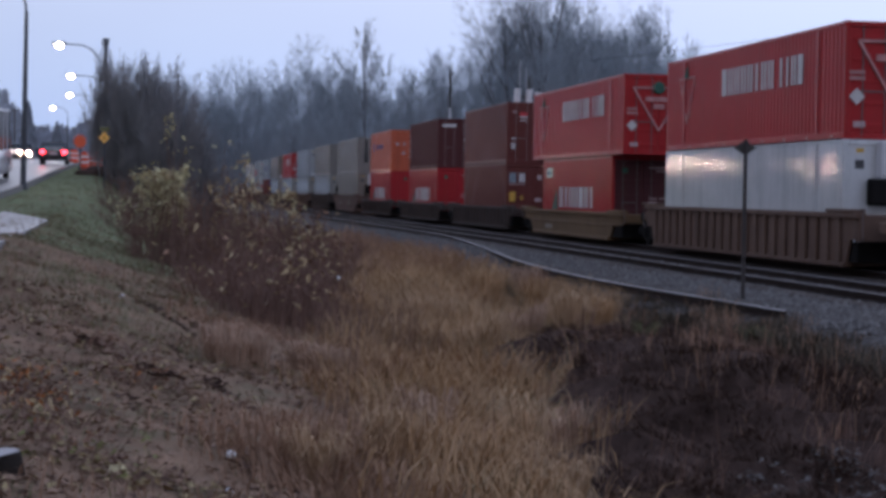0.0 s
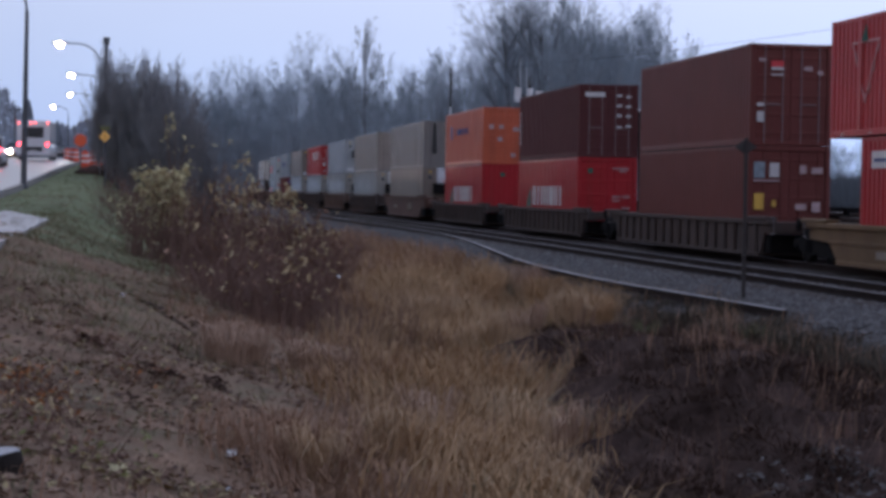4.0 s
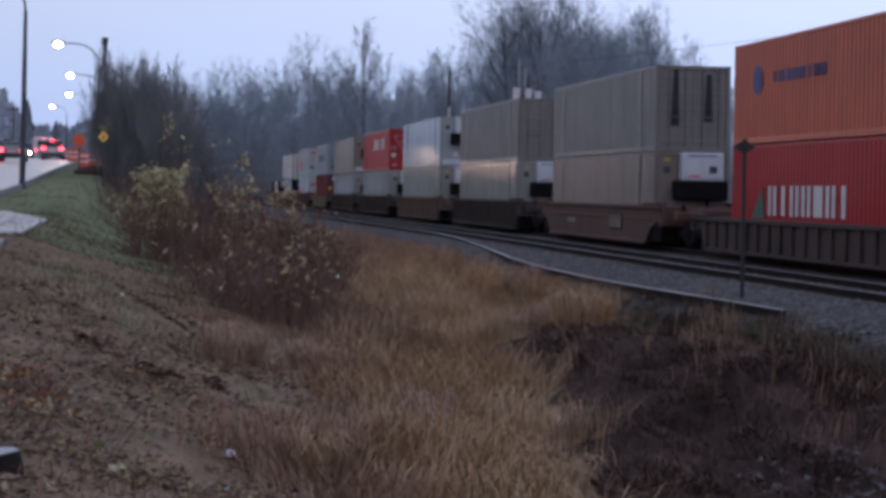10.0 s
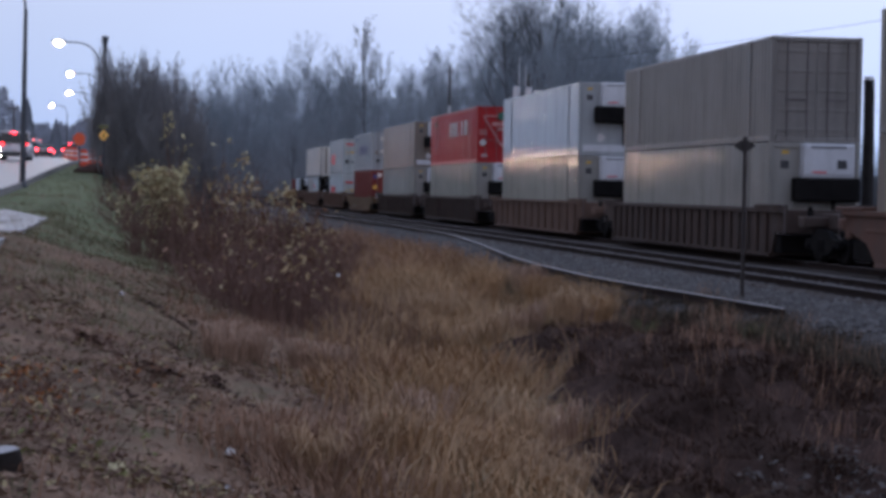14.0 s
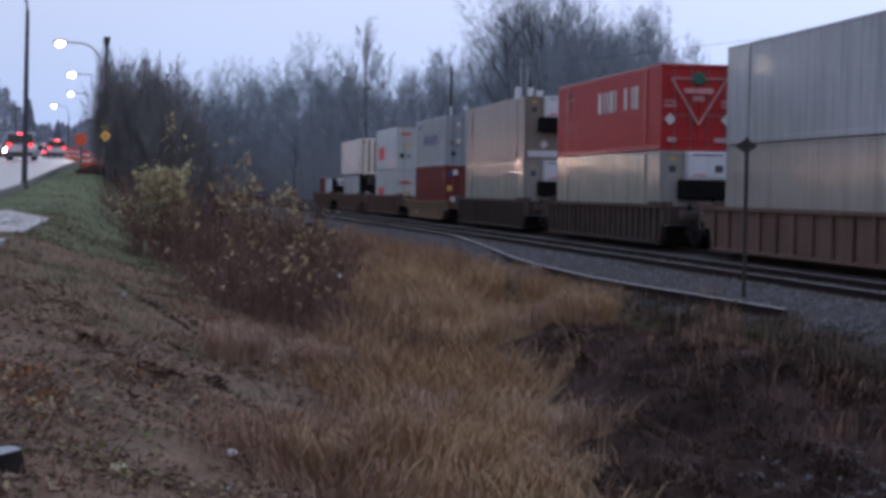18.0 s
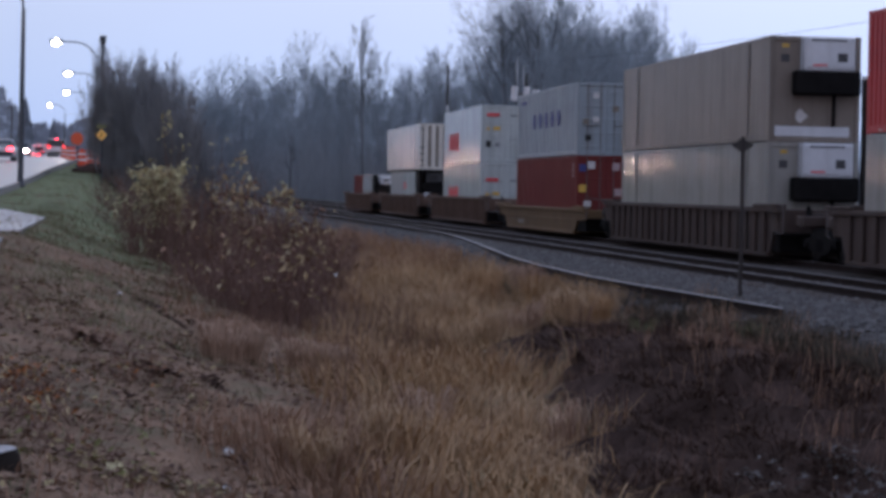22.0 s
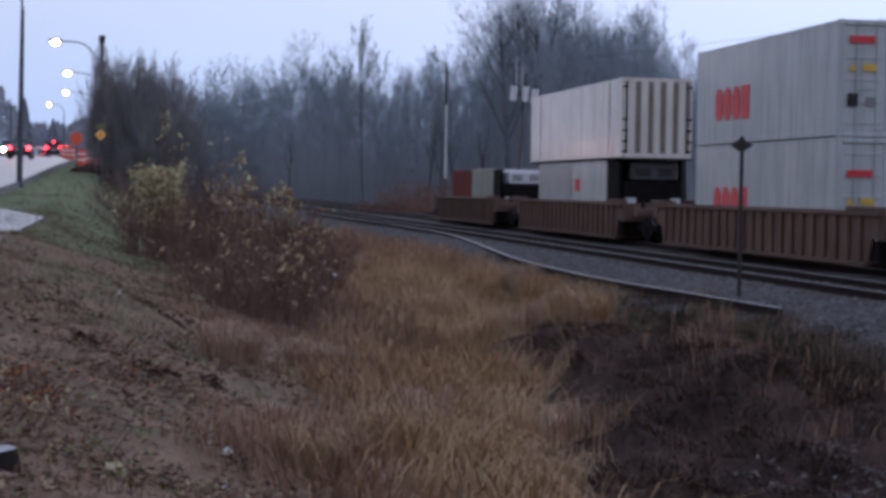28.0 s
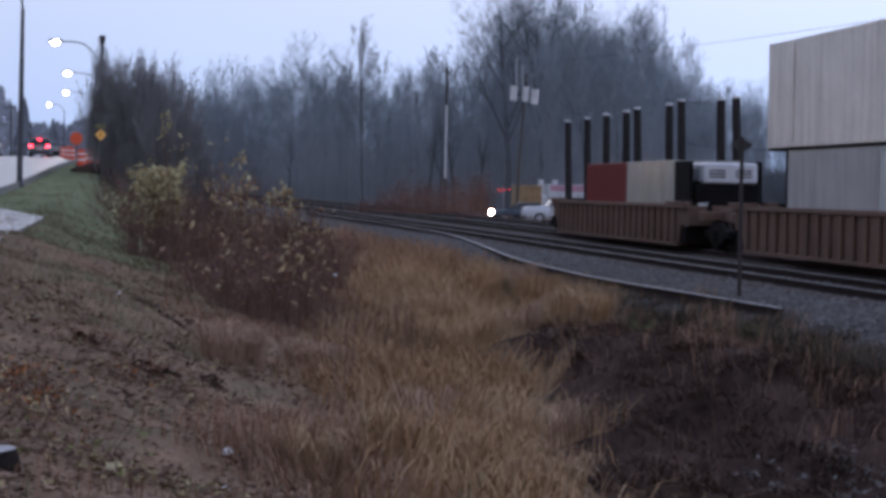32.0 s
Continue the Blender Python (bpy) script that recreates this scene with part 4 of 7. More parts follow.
        xa, xb = sorted((sx * (low + 0.02), sx * (half - 0.32)))
        part("end_well_wall", soft_box(xa, xb, -yo + 0.08, yo - 0.08, 0.2, 0.7, 0.03), M_BLACK, ob)
    for x in np.linspace(-low + 0.3, low - 0.3, 7):
        part("floor_beam", soft_box(float(x) - 0.2, float(x) + 0.2, -yo + 0.07, yo - 0.07, 0.09, 0.19, 0.02), paint_mat, ob)
    bogie(ob, half + gap / 2)
    if rear_bogie:
        bogie(ob, -half - 1.2)
    return ob


# what rides where: place along the train, well, lower and upper boxes
RIDERS = []


def aboard(ob, s0, z):
    RIDERS.append((ob, s0, z))
    return ob


def car(s0, label, kind, paint_mat, smooth_side, lower=None, upper=None, gap=4.0, shift=0.0, last=False, z_low=0.29, z_up=3.2, ribs=0):
    aboard(well_car(label, kind, paint_mat, smooth_side, last, gap, ribs), s0 + shift, 0.0)
    for o, ds in lower or ():
        aboard(o, s0 + ds, z_low)
    if upper:
        aboard(upper, s0, z_up)


LONG, FORTY, TWENTY = 16.154, 12.192, 6.058
RIBBED = "weathered brown ribbed well car loaded with containers"
OCHRE = "dusty ochre smooth-sided well car loaded with containers"
DARKC = "grimy dark ribbed well car loaded with containers"


def reefer53(mat_, label, z=2.905):
    return container("container", label, mat_, LONG, z, front="unit", reefer=True, posts=True)


car(-69.57, RIBBED, 53, W_BROWN, False, [(reefer53(P_BRIGHT, "silver-white refrigerated container in a brown well"), 0)],
    container("container", "faded red long container with white bars and triangle", P_RED, LONG, posts=True, marks=marks_retail(False)))
car(-47.64, OCHRE, 40, W_TAN, True, [(container("container", "bright red container with white bars and green triangle", P_HRED, FORTY, 2.9, marks=marks_bold(stickers=True), end=P_DOORS), 0)],
    container("container", "faded red long container with white bars and triangle", P_RED, LONG, posts=True, marks=marks_retail(False)))
car(-26.77, DARKC, 40, W_DARK, False, [(container("container", "oxide brown container with barred doors", P_BROWN, FORTY, 2.9, marks=marks_brown(LOWER_LABELS), bar=P_BROWN), 0)],
    container("container", "oxide brown container with barred doors", P_BROWN, FORTY, marks=marks_brown(UPPER_LABELS), bar=M_BARPALE))
car(-4.89, DARKC, 40, W_DARK, False, [(container("container", "bright red container with white bars and doors", P_HRED, FORTY, 2.9, marks=marks_bold(), bar=P_HRED), 0)],
    container("container", "dark maroon container with white markings on doors", P_MAROON, FORTY, marks=marks_doors(L_WHITE, 8), bar=M_BARPALE))
car(17.14, DARKC, 40, W_DARK, False, [(container("container", "bright red container with a plain front end", P_HRED, FORTY, 2.9, front="plain", marks=marks_bold(True)), 0)],
    container("container", "orange container with a round blue mark", P_ORANGE, FORTY, marks=marks_orange, bar=P_ORANGE))
car(39.70, "faded terracotta smooth-sided well car with grey containers", 53, W_PINK, True, [(reefer53(P_TAN, "warm grey refrigerated container in a terracotta well"), 0)],
    container("container", "dull grey long container with soot-stained doors", P_GREY, LONG, posts=True, marks=marks_smut))
car(63.68, DARKC, 53, W_DARK, False, [(reefer53(P_SILVER, "silver-white refrigerated container in a dark well"), 0)],
    container("container", "dull grey long container with barred doors", P_GREY, LONG, posts=True))
car(87.16, RIBBED, 53, W_BROWN, False, [(reefer53(P_SILVER, "silver-white refrigerated container in a brown well"), 0)],
    reefer53(P_COOLWHITE, "cool white refrigerated container stacked on another", 2.896), ribs=13)
car(110.66, DARKC, 53, W_DARK, False, [(reefer53(P_SILVER, "silver-white refrigerated container in a dark well"), 0)],
    container("container", "faded red long container with worn white bars", P_RED, LONG, posts=True, marks=marks_retail(True)))
car(133.93, DARKC, 53, W_DARK, False, [(reefer53(P_SILVER, "silver-white refrigerated container in a dark well"), 0)],
    reefer53(P_TAN, "warm grey refrigerated container stacked on another", 2.896))
car(155.76, OCHRE, 40, W_TAN, True, [(container("container", "rust-red container with stickers on its doors", P_RUSTRED, FORTY, 2.9, marks=marks_stickers), 0)],
    container("container", "light blue-grey container with dark blue bars", P_BLUEGREY, FORTY, marks=marks_blue))
car(177.49, RIBBED, 53, W_BROWN, False, [(container("container", "white container with red bars in a brown well", P_WHITE, FORTY, 2.9, reefer=True, bar=M_BARWHITE, marks=marks_white_red(0.24, 0.57, -0.08)), 0)],
    container("container", "white container with red bars stacked on another", P_WHITE, FORTY, reefer=True, bar=M_BARWHITE, marks=marks_white_red(0.24, 0.57, 0.06)))
car(200.77, RIBBED, 53, W_BROWN, False, [(container("container", "white container with a black generator end", P_WHITE, FORTY, 2.64, front="dark genset", reefer=True, marks=marks_block), 0.45)],
    container("container", "grimy white trailer box with dark upright ribs", P_TRAILER, LONG, 2.86, front="trailer", reefer=True, posts=True), z_up=2.98, shift=0.6)
car(225.7, "weathered brown ribbed well car at the train's end", 53, W_BROWN, False,
    [(container("container", "short rust-red container in the last well", P_RUSTRED, TWENTY, 2.62, front="plain"), 1.9), (container("container", "short white container with a black generator end", P_SILVER, TWENTY, 2.62, front="genset", reefer=True), -4.3)], last=True, z_low=0.2)


# ---- bare trees ----
def grow(rng, verts, faces, a, way, length, r, level, deepest, spec, twigs):
    """Adds a tapered limb and its branches; limbs of the last levels go into twigs."""
    vs, fs = twigs if level >= spec["fine"] else (verts, faces)
    if level >= spec.get("flat", 9):
        w = (way.normalized() + Vector((rng.uniform(-1, 1), rng.uniform(-1, 1), rng.uniform(-0.4, 1))) * spec["wander"]).normalized()
        u = w.orthogonal().normalized()
        u = u * math.cos(r * 9e3) + w.cross(u) * math.sin(r * 9e3)
        base = len(vs)
        vs += [a - u * r, a + u * r, a + w * length]
        fs.append((base, base + 1, base + 2))
        if level < deepest:
            for c in range(spec["kids"][level]):
                f = rng.uniform(0.2, 1.0)
                side = Vector((rng.gauss(0, 1), rng.gauss(0, 1), rng.gauss(0.2, 0.8))).normalized()
                grow(rng, verts, faces, a + w * length * f, w + side * rng.uniform(0.5, 1.1), length * rng.uniform(0.35, 0.65), max(spec["thin"] * 0.7, r * 0.6), level + 1, deepest, spec, twigs)
        return
    segs = 4 if level == 0 else (3 if level == 1 else 2)
    n = 6 if level == 0 else (4 if level == 1 else 3)
    pts, radii = [a], [r]
    p, w = a.copy(), way.normalized()
    for k in range(segs):
        bendv = Vector((rng.uniform(-1, 1), rng.uniform(-1, 1), rng.uniform(-0.5, 1))) * spec["wander"]
        w = (w + bendv + Vector((0, 0, spec["lift"])) * (0.0 if level == 0 else 1.0)).normalized()
        p = p + w * (length / segs)
        pts.append(p.copy())
        radii.append(r * (1 - (k + 1) / segs * (0.75 if level == 0 else 0.88)))
    base = len(vs)
    for i, q in enumerate(pts):
        d = (pts[min(i + 1, segs)] - pts[max(i - 1, 0)]).normalized()
        u = d.orthogonal().normalized()
        v = d.cross(u)
        for k in range(n):
            c = k * math.tau / n
            vs.append(q + (u * math.cos(c) + v * math.sin(c)) * radii[i])
    for i in range(segs):
        for k in range(n):
            fs.append((base + i * n + k, base + i * n + (k + 1) % n, base + (i + 1) * n + (k + 1) % n, base + (i + 1) * n + k))
    if level >= deepest:
        return
    kids = spec["kids"][level]
    for c in range(kids):
        f = spec["clear"] + (1 - spec["clear"]) * (c + rng.random()) / kids if level == 0 else 0.25 + 0.75 * (c + rng.random()) / kids
        i = min(int(f * segs), segs - 1)
        g = f * segs - i
        q = pts[i].lerp(pts[i + 1], min(1.0, g))
        rad = radii[i] + (radii[i + 1] - radii[i]) * min(1.0, g)
        d = (pts[i + 1] - pts[i]).normalized()
        turn = rng.uniform(0, math.tau)
        u = d.orthogonal().normalized()
        side = u * math.cos(turn) + d.cross(u) * math.sin(turn)
        spread = rng.uniform(*spec["spread"])
        w2 = d * math.cos(spread) + side * math.sin(spread)
        g2 = (f - spec["clear"]) / (1 - spec["clear"])
        swell = (0.3 + 0.7 * math.sin(math.pi * (0.18 + 0.72 * g2))) if "round" in spec else 1.15 - 0.75 * f
        l2 = length * rng.uniform(*spec["shrink"]) * (swell if level == 0 else (1.1 - 0.5 * f))
        grow(rng, verts, faces, q, w2, l2, max(spec["thin"], rad * rng.uniform(0.45, 0.65)), level + 1, deepest, spec, twigs)


def bare_tree(name, seed, height, spec, label, category, mats, stems=1, lean=0.04, radius=0.2, deepest=4):
    rng = random.Random(seed)
    ob = thing(name, label, category)
    verts, faces, tv, tf = [], [], [], []
    for k in range(stems):
        a = Vector((0, 0, -0.3)) if stems == 1 else Vector((rng.gauss(0, 0.5), rng.gauss(0, 0.5), -0.3))
        w = Vector((rng.uniform(-lean, lean), rng.uniform(-lean, lean), 1)) + (a * (0.22 if stems > 1 else 0.0))
        w.z = 1
        grow(rng, verts, faces, a, w, (height + 0.3) * (1.0 if stems == 1 else rng.uniform(0.6, 1.0)), radius, 0, deepest, spec, (tv, tf))
    reach = float(np.percentile([v.z for v in tv], 99.5 if stems == 1 else 99))
    fit = Matrix.Diagonal((height / reach, height / reach, height / reach))
    verts, tv = [fit.to_3x3() @ v for v in verts], [fit.to_3x3() @ v for v in tv]
    from_lists("trunk", verts, faces, mats[0], ob, True)
    from_lists("crown", tv, tf, mats[1], ob, True)
    return ob


POPLAR = {"flat": 2, "round": True, "kids": [26, 7, 7, 2, 0], "clear": 0.34, "spread": (0.34, 0.72), "shrink": (0.26, 0.4), "wander": 0.07, "lift": 0.1, "thin": 0.022, "fine": 2}
ALDER = {"flat": 2, "round": True, "kids": [24, 7, 7, 2, 0], "clear": 0.25, "spread": (0.4, 0.85), "shrink": (0.27, 0.42), "wander": 0.08, "lift": 0.09, "thin": 0.022, "fine": 2}
MAPLE = {"flat": 3, "round": True, "kids": [11, 7, 6, 4, 2, 0], "clear": 0.36, "spread": (0.4, 0.85), "shrink": (0.45, 0.6), "wander": 0.1, "lift": 0.09, "thin": 0.017, "fine": 3}
WILLOW = {"flat": 2, "kids": [12, 7, 6, 0], "clear": 0.12, "spread": (0.22, 0.55), "shrink": (0.35, 0.55), "wander": 0.08, "lift": 0.06, "thin": 0.013, "fine": 1}

KINDS = [bare_tree("tree", 11 + k, 20.0, (POPLAR, ALDER)[k % 2], "tall bare haze-greyed tree at the wood's edge", "tree", (M_BARK, M_TWIG), deepest=4, radius=0.13 + 0.02 * (k % 3)) for k in range(7)]
SPECIMEN = dict(POPLAR, clear=0.5, spread=(0.3, 0.62), shrink=(0.2, 0.3))
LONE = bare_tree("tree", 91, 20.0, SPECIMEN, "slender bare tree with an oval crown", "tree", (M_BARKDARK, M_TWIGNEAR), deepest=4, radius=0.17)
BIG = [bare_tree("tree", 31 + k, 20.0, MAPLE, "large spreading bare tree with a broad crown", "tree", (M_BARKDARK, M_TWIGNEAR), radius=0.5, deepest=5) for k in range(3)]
SHRUBS = [bare_tree("shrub", 51 + k, 6.0, WILLOW, "dense bare many-stemmed shrub beside the road", "shrub", (M_TWIGDARK, M_TWIGDARK), stems=30, radius=0.05, deepest=3) for k in range(3)]


def seen_at(x, depth, z=0.0):
    """A place by its direction from the camera's stand: x across the view, depth ahead."""
    return Vector(((x - 784) / FOCAL * depth, depth, z))


def along_off(p):
    d = Vector(p) - START
    return d.dot(ALONG), d.dot(SIDE)


def planted(source, p, height, base_height, rng, wide=1.0):
    s, o = along_off(p)
    k = height / base_height
    m = Matrix.LocRotScale((p.x, p.y, ground_z(s, o) - 0.1), Euler((0, 0, rng.uniform(0, math.tau))), (k * wide, k * wide, k))
    return m


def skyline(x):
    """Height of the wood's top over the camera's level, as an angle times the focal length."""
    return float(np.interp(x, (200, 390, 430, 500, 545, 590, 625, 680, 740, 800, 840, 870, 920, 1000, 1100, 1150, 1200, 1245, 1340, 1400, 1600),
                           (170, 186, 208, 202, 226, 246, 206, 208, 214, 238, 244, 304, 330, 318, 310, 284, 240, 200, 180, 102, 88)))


def behind_track(x):
    """Depth at which the view meets the wood's edge beyond the tracks."""
    return min(520.0, 33.0 / max(0.02, 0.988 * (x - 784) / FOCAL + 0.154))


def woods():
    rng = random.Random(5)
    used = set()

    def put(pool, p, height, wide=1.0):
        src = pool[rng.randrange(len(pool))]
        base = 6.0 if src in SHRUBS else 20.0
        m = planted(src, p, height, base, rng, wide)
        if src not in used:
            used.add(src)
            src.matrix_basis = m
            return src
        return copy_thing(src, m)

    put(BIG, seen_at(900, 172), 22.5, 0.95)
    put([LONE], seen_at(648, 176), 312 * 176 / FOCAL + 1.9, 0.9)
    put(BIG, seen_at(965, 178), 21.5)
    for row, (depth, frac, step) in enumerate(((185, 0.86, 26), (215, 0.93, 23), (250, 1.0, 21), (290, 0.98, 22), (330, 0.9, 24))):
        x = 225 + rng.uniform(0, 20)
        while x < 1360:
            d = max(depth * rng.uniform(0.95, 1.06) * (0.86 if x > 830 else 1.0), behind_track(x) * (1.0 + 0.05 * row))
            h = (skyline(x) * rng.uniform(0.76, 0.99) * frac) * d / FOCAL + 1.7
            put(KINDS if rng.random() < 0.9 else BIG, seen_at(x, d), h, rng.uniform(0.75, 1.1))
            x += step * rng.uniform(0.7, 1.3) * (0.76 if x < 640 else 0.84)
    x = 1360
    while x < 1600:
        d = 235 * rng.uniform(0.9, 1.1)
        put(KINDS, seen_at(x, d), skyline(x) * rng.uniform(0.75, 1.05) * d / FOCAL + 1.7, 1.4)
        x += 10
    rng = random.Random(17)
    for x, d, top in ((174, 122, 80), (198, 108, 130), (205, 98, 248), (232, 96, 256), (262, 95, 262), (290, 97, 226), (318, 98, 190), (345, 99, 198), (366, 99, 165), (385, 104, 95), (225, 90, 150), (300, 91, 160), (340, 92, 140), (255, 108, 230)):
        put(SHRUBS, seen_at(x, d), top * d / FOCAL * rng.uniform(1.02, 1.1) + 0.5, rng.uniform(0.66, 0.82))


woods()


# The stems' pale blue-grey stands in for haze at the wood's foot.
M_THICKET = mat("hazed_thicket_stems", (0.262, 0.275, 0.295), 0.95, var=0.2, scale=0.3, island=0.4, spec=0.15)


def undergrowth():
    """Thicket of bare stems that closes the foot of the wood."""
    rng = np.random.default_rng(4)
    verts, faces = [], []
    for k in range(44000):
        x = rng.uniform(210, 1650)
        d = max(rng.uniform(175, 330) * (0.87 if x > 830 else 1.0), behind_track(x) * rng.uniform(1.0, 1.25))
        p = seen_at(x, d)
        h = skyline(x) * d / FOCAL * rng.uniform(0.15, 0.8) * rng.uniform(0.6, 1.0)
        lx, ly = rng.normal(0, 0.13, 2) * h
        w = (0.012 + 0.018 * rng.random()) * d / 200
        z = -0.6
        b = len(verts)
        verts += [(p.x - w, p.y, z), (p.x + w, p.y, z), (p.x + lx, p.y + ly, z + h)]
        faces.append((b, b + 1, b + 2))
        for j in range(5):
            f = rng.uniform(0.25, 0.95)
            q = (p.x + lx * f, p.y + ly * f, z + h * f)
            r = h * rng.uniform(0.08, 0.22) * (1.2 - f)
            a = rng.uniform(0, math.tau)
            w2 = w * 0.7
            b = len(verts)
            verts += [(q[0], q[1], q[2] - w2), (q[0], q[1], q[2] + w2), (q[0] + math.cos(a) * r, q[1] + math.sin(a) * r, q[2] + r * rng.uniform(0.1, 1.3))]
            faces.append((b, b + 1, b + 2))
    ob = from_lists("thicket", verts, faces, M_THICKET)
    tagged(ob, "thicket of bare stems under the trees", "undergrowth", kind="stuff")


undergrowth()
M_SCRUBSTEM = mat("dark_scrub_stems", (0.115, 0.125, 0.138), 0.95, var=0.3, scale=0.3, island=0.4, spec=0.1)


def far_scrub():
    """Low scrub beyond the siding, where the wood thins out."""
    rng = np.random.default_rng(14)
    verts, faces = [], []
    for k in range(16000):
        x, d = rng.uniform(1330, 1700), rng.uniform(150, 215)
        p = seen_at(x, d)
        h = rng.uniform(0.4, 1.0) * (5.0 + 1.0 * noise.noise(Vector((x * 0.02, 5, 0))))
        w, a = rng.uniform(0.03, 0.09), rng.normal(0, 0.3) * h
        b = len(verts)
        verts += [(p.x - w, p.y, -0.6), (p.x + w, p.y, -0.6), (p.x + a, p.y + rng.normal(0, 0.3), -0.6 + h)]
        faces.append((b, b + 1, b + 2))
    tagged(from_lists("scrub_thicket", verts, faces, M_SCRUBSTEM), "dark low scrub beyond the siding", "undergrowth", kind="stuff")


far_scrub()


M_FARWOOD = mat("far_wood_haze_tint", (0.3, 0.315, 0.36), 0.95, var=0.3, scale=0.1, island=0.4, spec=0.1)


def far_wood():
    """The wood past the bend of the road, its haze put into the colour."""
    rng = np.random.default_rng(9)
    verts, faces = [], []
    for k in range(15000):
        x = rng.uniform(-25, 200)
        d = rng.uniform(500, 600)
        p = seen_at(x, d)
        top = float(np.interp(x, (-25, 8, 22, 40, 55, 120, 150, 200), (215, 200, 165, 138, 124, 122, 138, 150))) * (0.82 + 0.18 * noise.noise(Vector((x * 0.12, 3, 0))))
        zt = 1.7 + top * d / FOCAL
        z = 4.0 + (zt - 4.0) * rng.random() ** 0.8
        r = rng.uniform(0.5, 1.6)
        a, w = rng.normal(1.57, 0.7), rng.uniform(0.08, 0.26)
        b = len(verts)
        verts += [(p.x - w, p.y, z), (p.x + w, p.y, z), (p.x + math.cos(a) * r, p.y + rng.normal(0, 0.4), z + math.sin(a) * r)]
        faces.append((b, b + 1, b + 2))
    tagged(from_lists("far_wood", verts, faces, M_FARWOOD), "bare wood past the road's bend, haze painted into its colour", "woods", kind="stuff")


far_wood()


# ---- street lamps ----
M_LAMPGLOW = glow("lit_lamp_lens", (1.0, 0.8, 0.66), 130.0)


def street_lamp(s, off, height=8.4, arm=2.7, sink=0.12, lean=0.0):
    b = bend(s)
    base = T(s, off + b, road_z(s) - sink)
    ob = thing("street_lamp", "tall dark street lamp with a curved arm, lit", "street lamp", Matrix.Translation(base) @ Matrix.Rotation(radians(lean), 4, "Y") @ Matrix.Rotation(TH, 4, "Z"), "street lamps along the road")
    # local x along the road, y over the road
    part("base", sweep(bmesh.new(), [(0, 0, -0.1), (0, 0, 0.05), (0, 0, 0.3), (0, 0, 0.55)], [0.27, 0.27, 0.19, 0.125], 10), M_POLE, ob)
    part("pole", sweep(bmesh.new(), [(0, 0, 0), (0, 0, height * 0.5), (0, 0, height - 1.5)], [0.12, 0.095, 0.07], 10), M_POLE, ob)
    pts = [(0, 0, height - 1.55)]
    for k in range(1, 9):
        a = k / 8 * math.pi / 2
        pts.append((0, arm * 0.62 * (1 - math.cos(a)), height - 1.5 + 1.45 * math.sin(a)))
    pts.append((0, arm, height - 0.02))
    part("arm", sweep(bmesh.new(), pts, 0.045, 7), M_POLE, ob)
    hd = part("lamp_head", soft_box(-0.2, 0.2, arm - 0.15, arm + 0.75, height - 0.1, height + 0.08, 0.06, 2), M_POLE, ob)
    bm = bmesh.new()
    bmesh.ops.create_uvsphere(bm, u_segments=28, v_segments=16, radius=1.0)
    bm.transform(Matrix.Translation((0, arm + 0.3, height - 0.1)) @ Matrix.Diagonal((0.24, 0.27, 0.2, 1)))
    part("lens", bm, M_LAMPGLOW, hd, "glowing lens", True)


for s, off, high, arm in ( (121.5, 21.4, 8.38, 2.45), (173.5, 22.4, 8.25, 2.7), (239.0, 23.0, 8.65, 3.2), (309.0, 22.7, 9.05, 2.15)):
    street_lamp(s, off, height=high, arm=arm)
street_lamp(63.5, 22.83, 8.6, 2.7, 0.34, 0.6)


# ---- grass, weeds and litter ----
M_DRY = mat("dry_tan_grass", (0.378, 0.234, 0.127), 0.9, var=0.6, scale=0.55, island=0.5, spec=0.08)
M_PALE = mat("pale_bleached_grass", (0.43, 0.29, 0.178), 0.9, var=0.35, scale=0.8, island=0.5, spec=0.08)
M_REDDRY = mat("reddish_dead_weeds", (0.288, 0.175, 0.117), 0.9, var=0.45, scale=0.8, island=0.5, spec=0.08)
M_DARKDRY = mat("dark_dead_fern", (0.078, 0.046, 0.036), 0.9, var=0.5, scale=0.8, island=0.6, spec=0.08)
M_GREEN = mat("green_verge_grass", (0.155, 0.152, 0.08), 0.9, var=0.2, scale=0.8, island=0.2, spec=0.08)
M_LEAFB = mat("fallen_brown_leaves", (0.225, 0.145, 0.102), 0.85, var=0.4, scale=0.8, island=0.6, spec=0.08)
M_LEAFP = mat("fallen_pale_leaves", (0.30, 0.23, 0.12), 0.8, var=0.35, scale=0.8, island=0.5, spec=0.08)
M_LEAFY = mat("yellowing_leaves", (0.55, 0.49, 0.29), 0.7, var=0.4, scale=0.8, island=0.6, spec=0.08)
M_OLIVELEAF = mat("dull_olive_leaves", (0.22, 0.225, 0.13), 0.75, var=0.4, scale=0.8, island=0.6, spec=0.08)
M_LEAFR = mat("russet_leaves", (0.235, 0.135, 0.09), 0.75, var=0.5, scale=0.8, island=0.7, spec=0.08)
M_LEAFT = mat("tan_drying_leaves", (0.43, 0.325, 0.19), 0.75, var=0.4, scale=0.8, island=0.6, spec=0.08)
M_CANE = mat("bramble_canes", (0.17, 0.105, 0.084), 0.9, var=0.4, scale=1.0, island=0.5, spec=0.08)


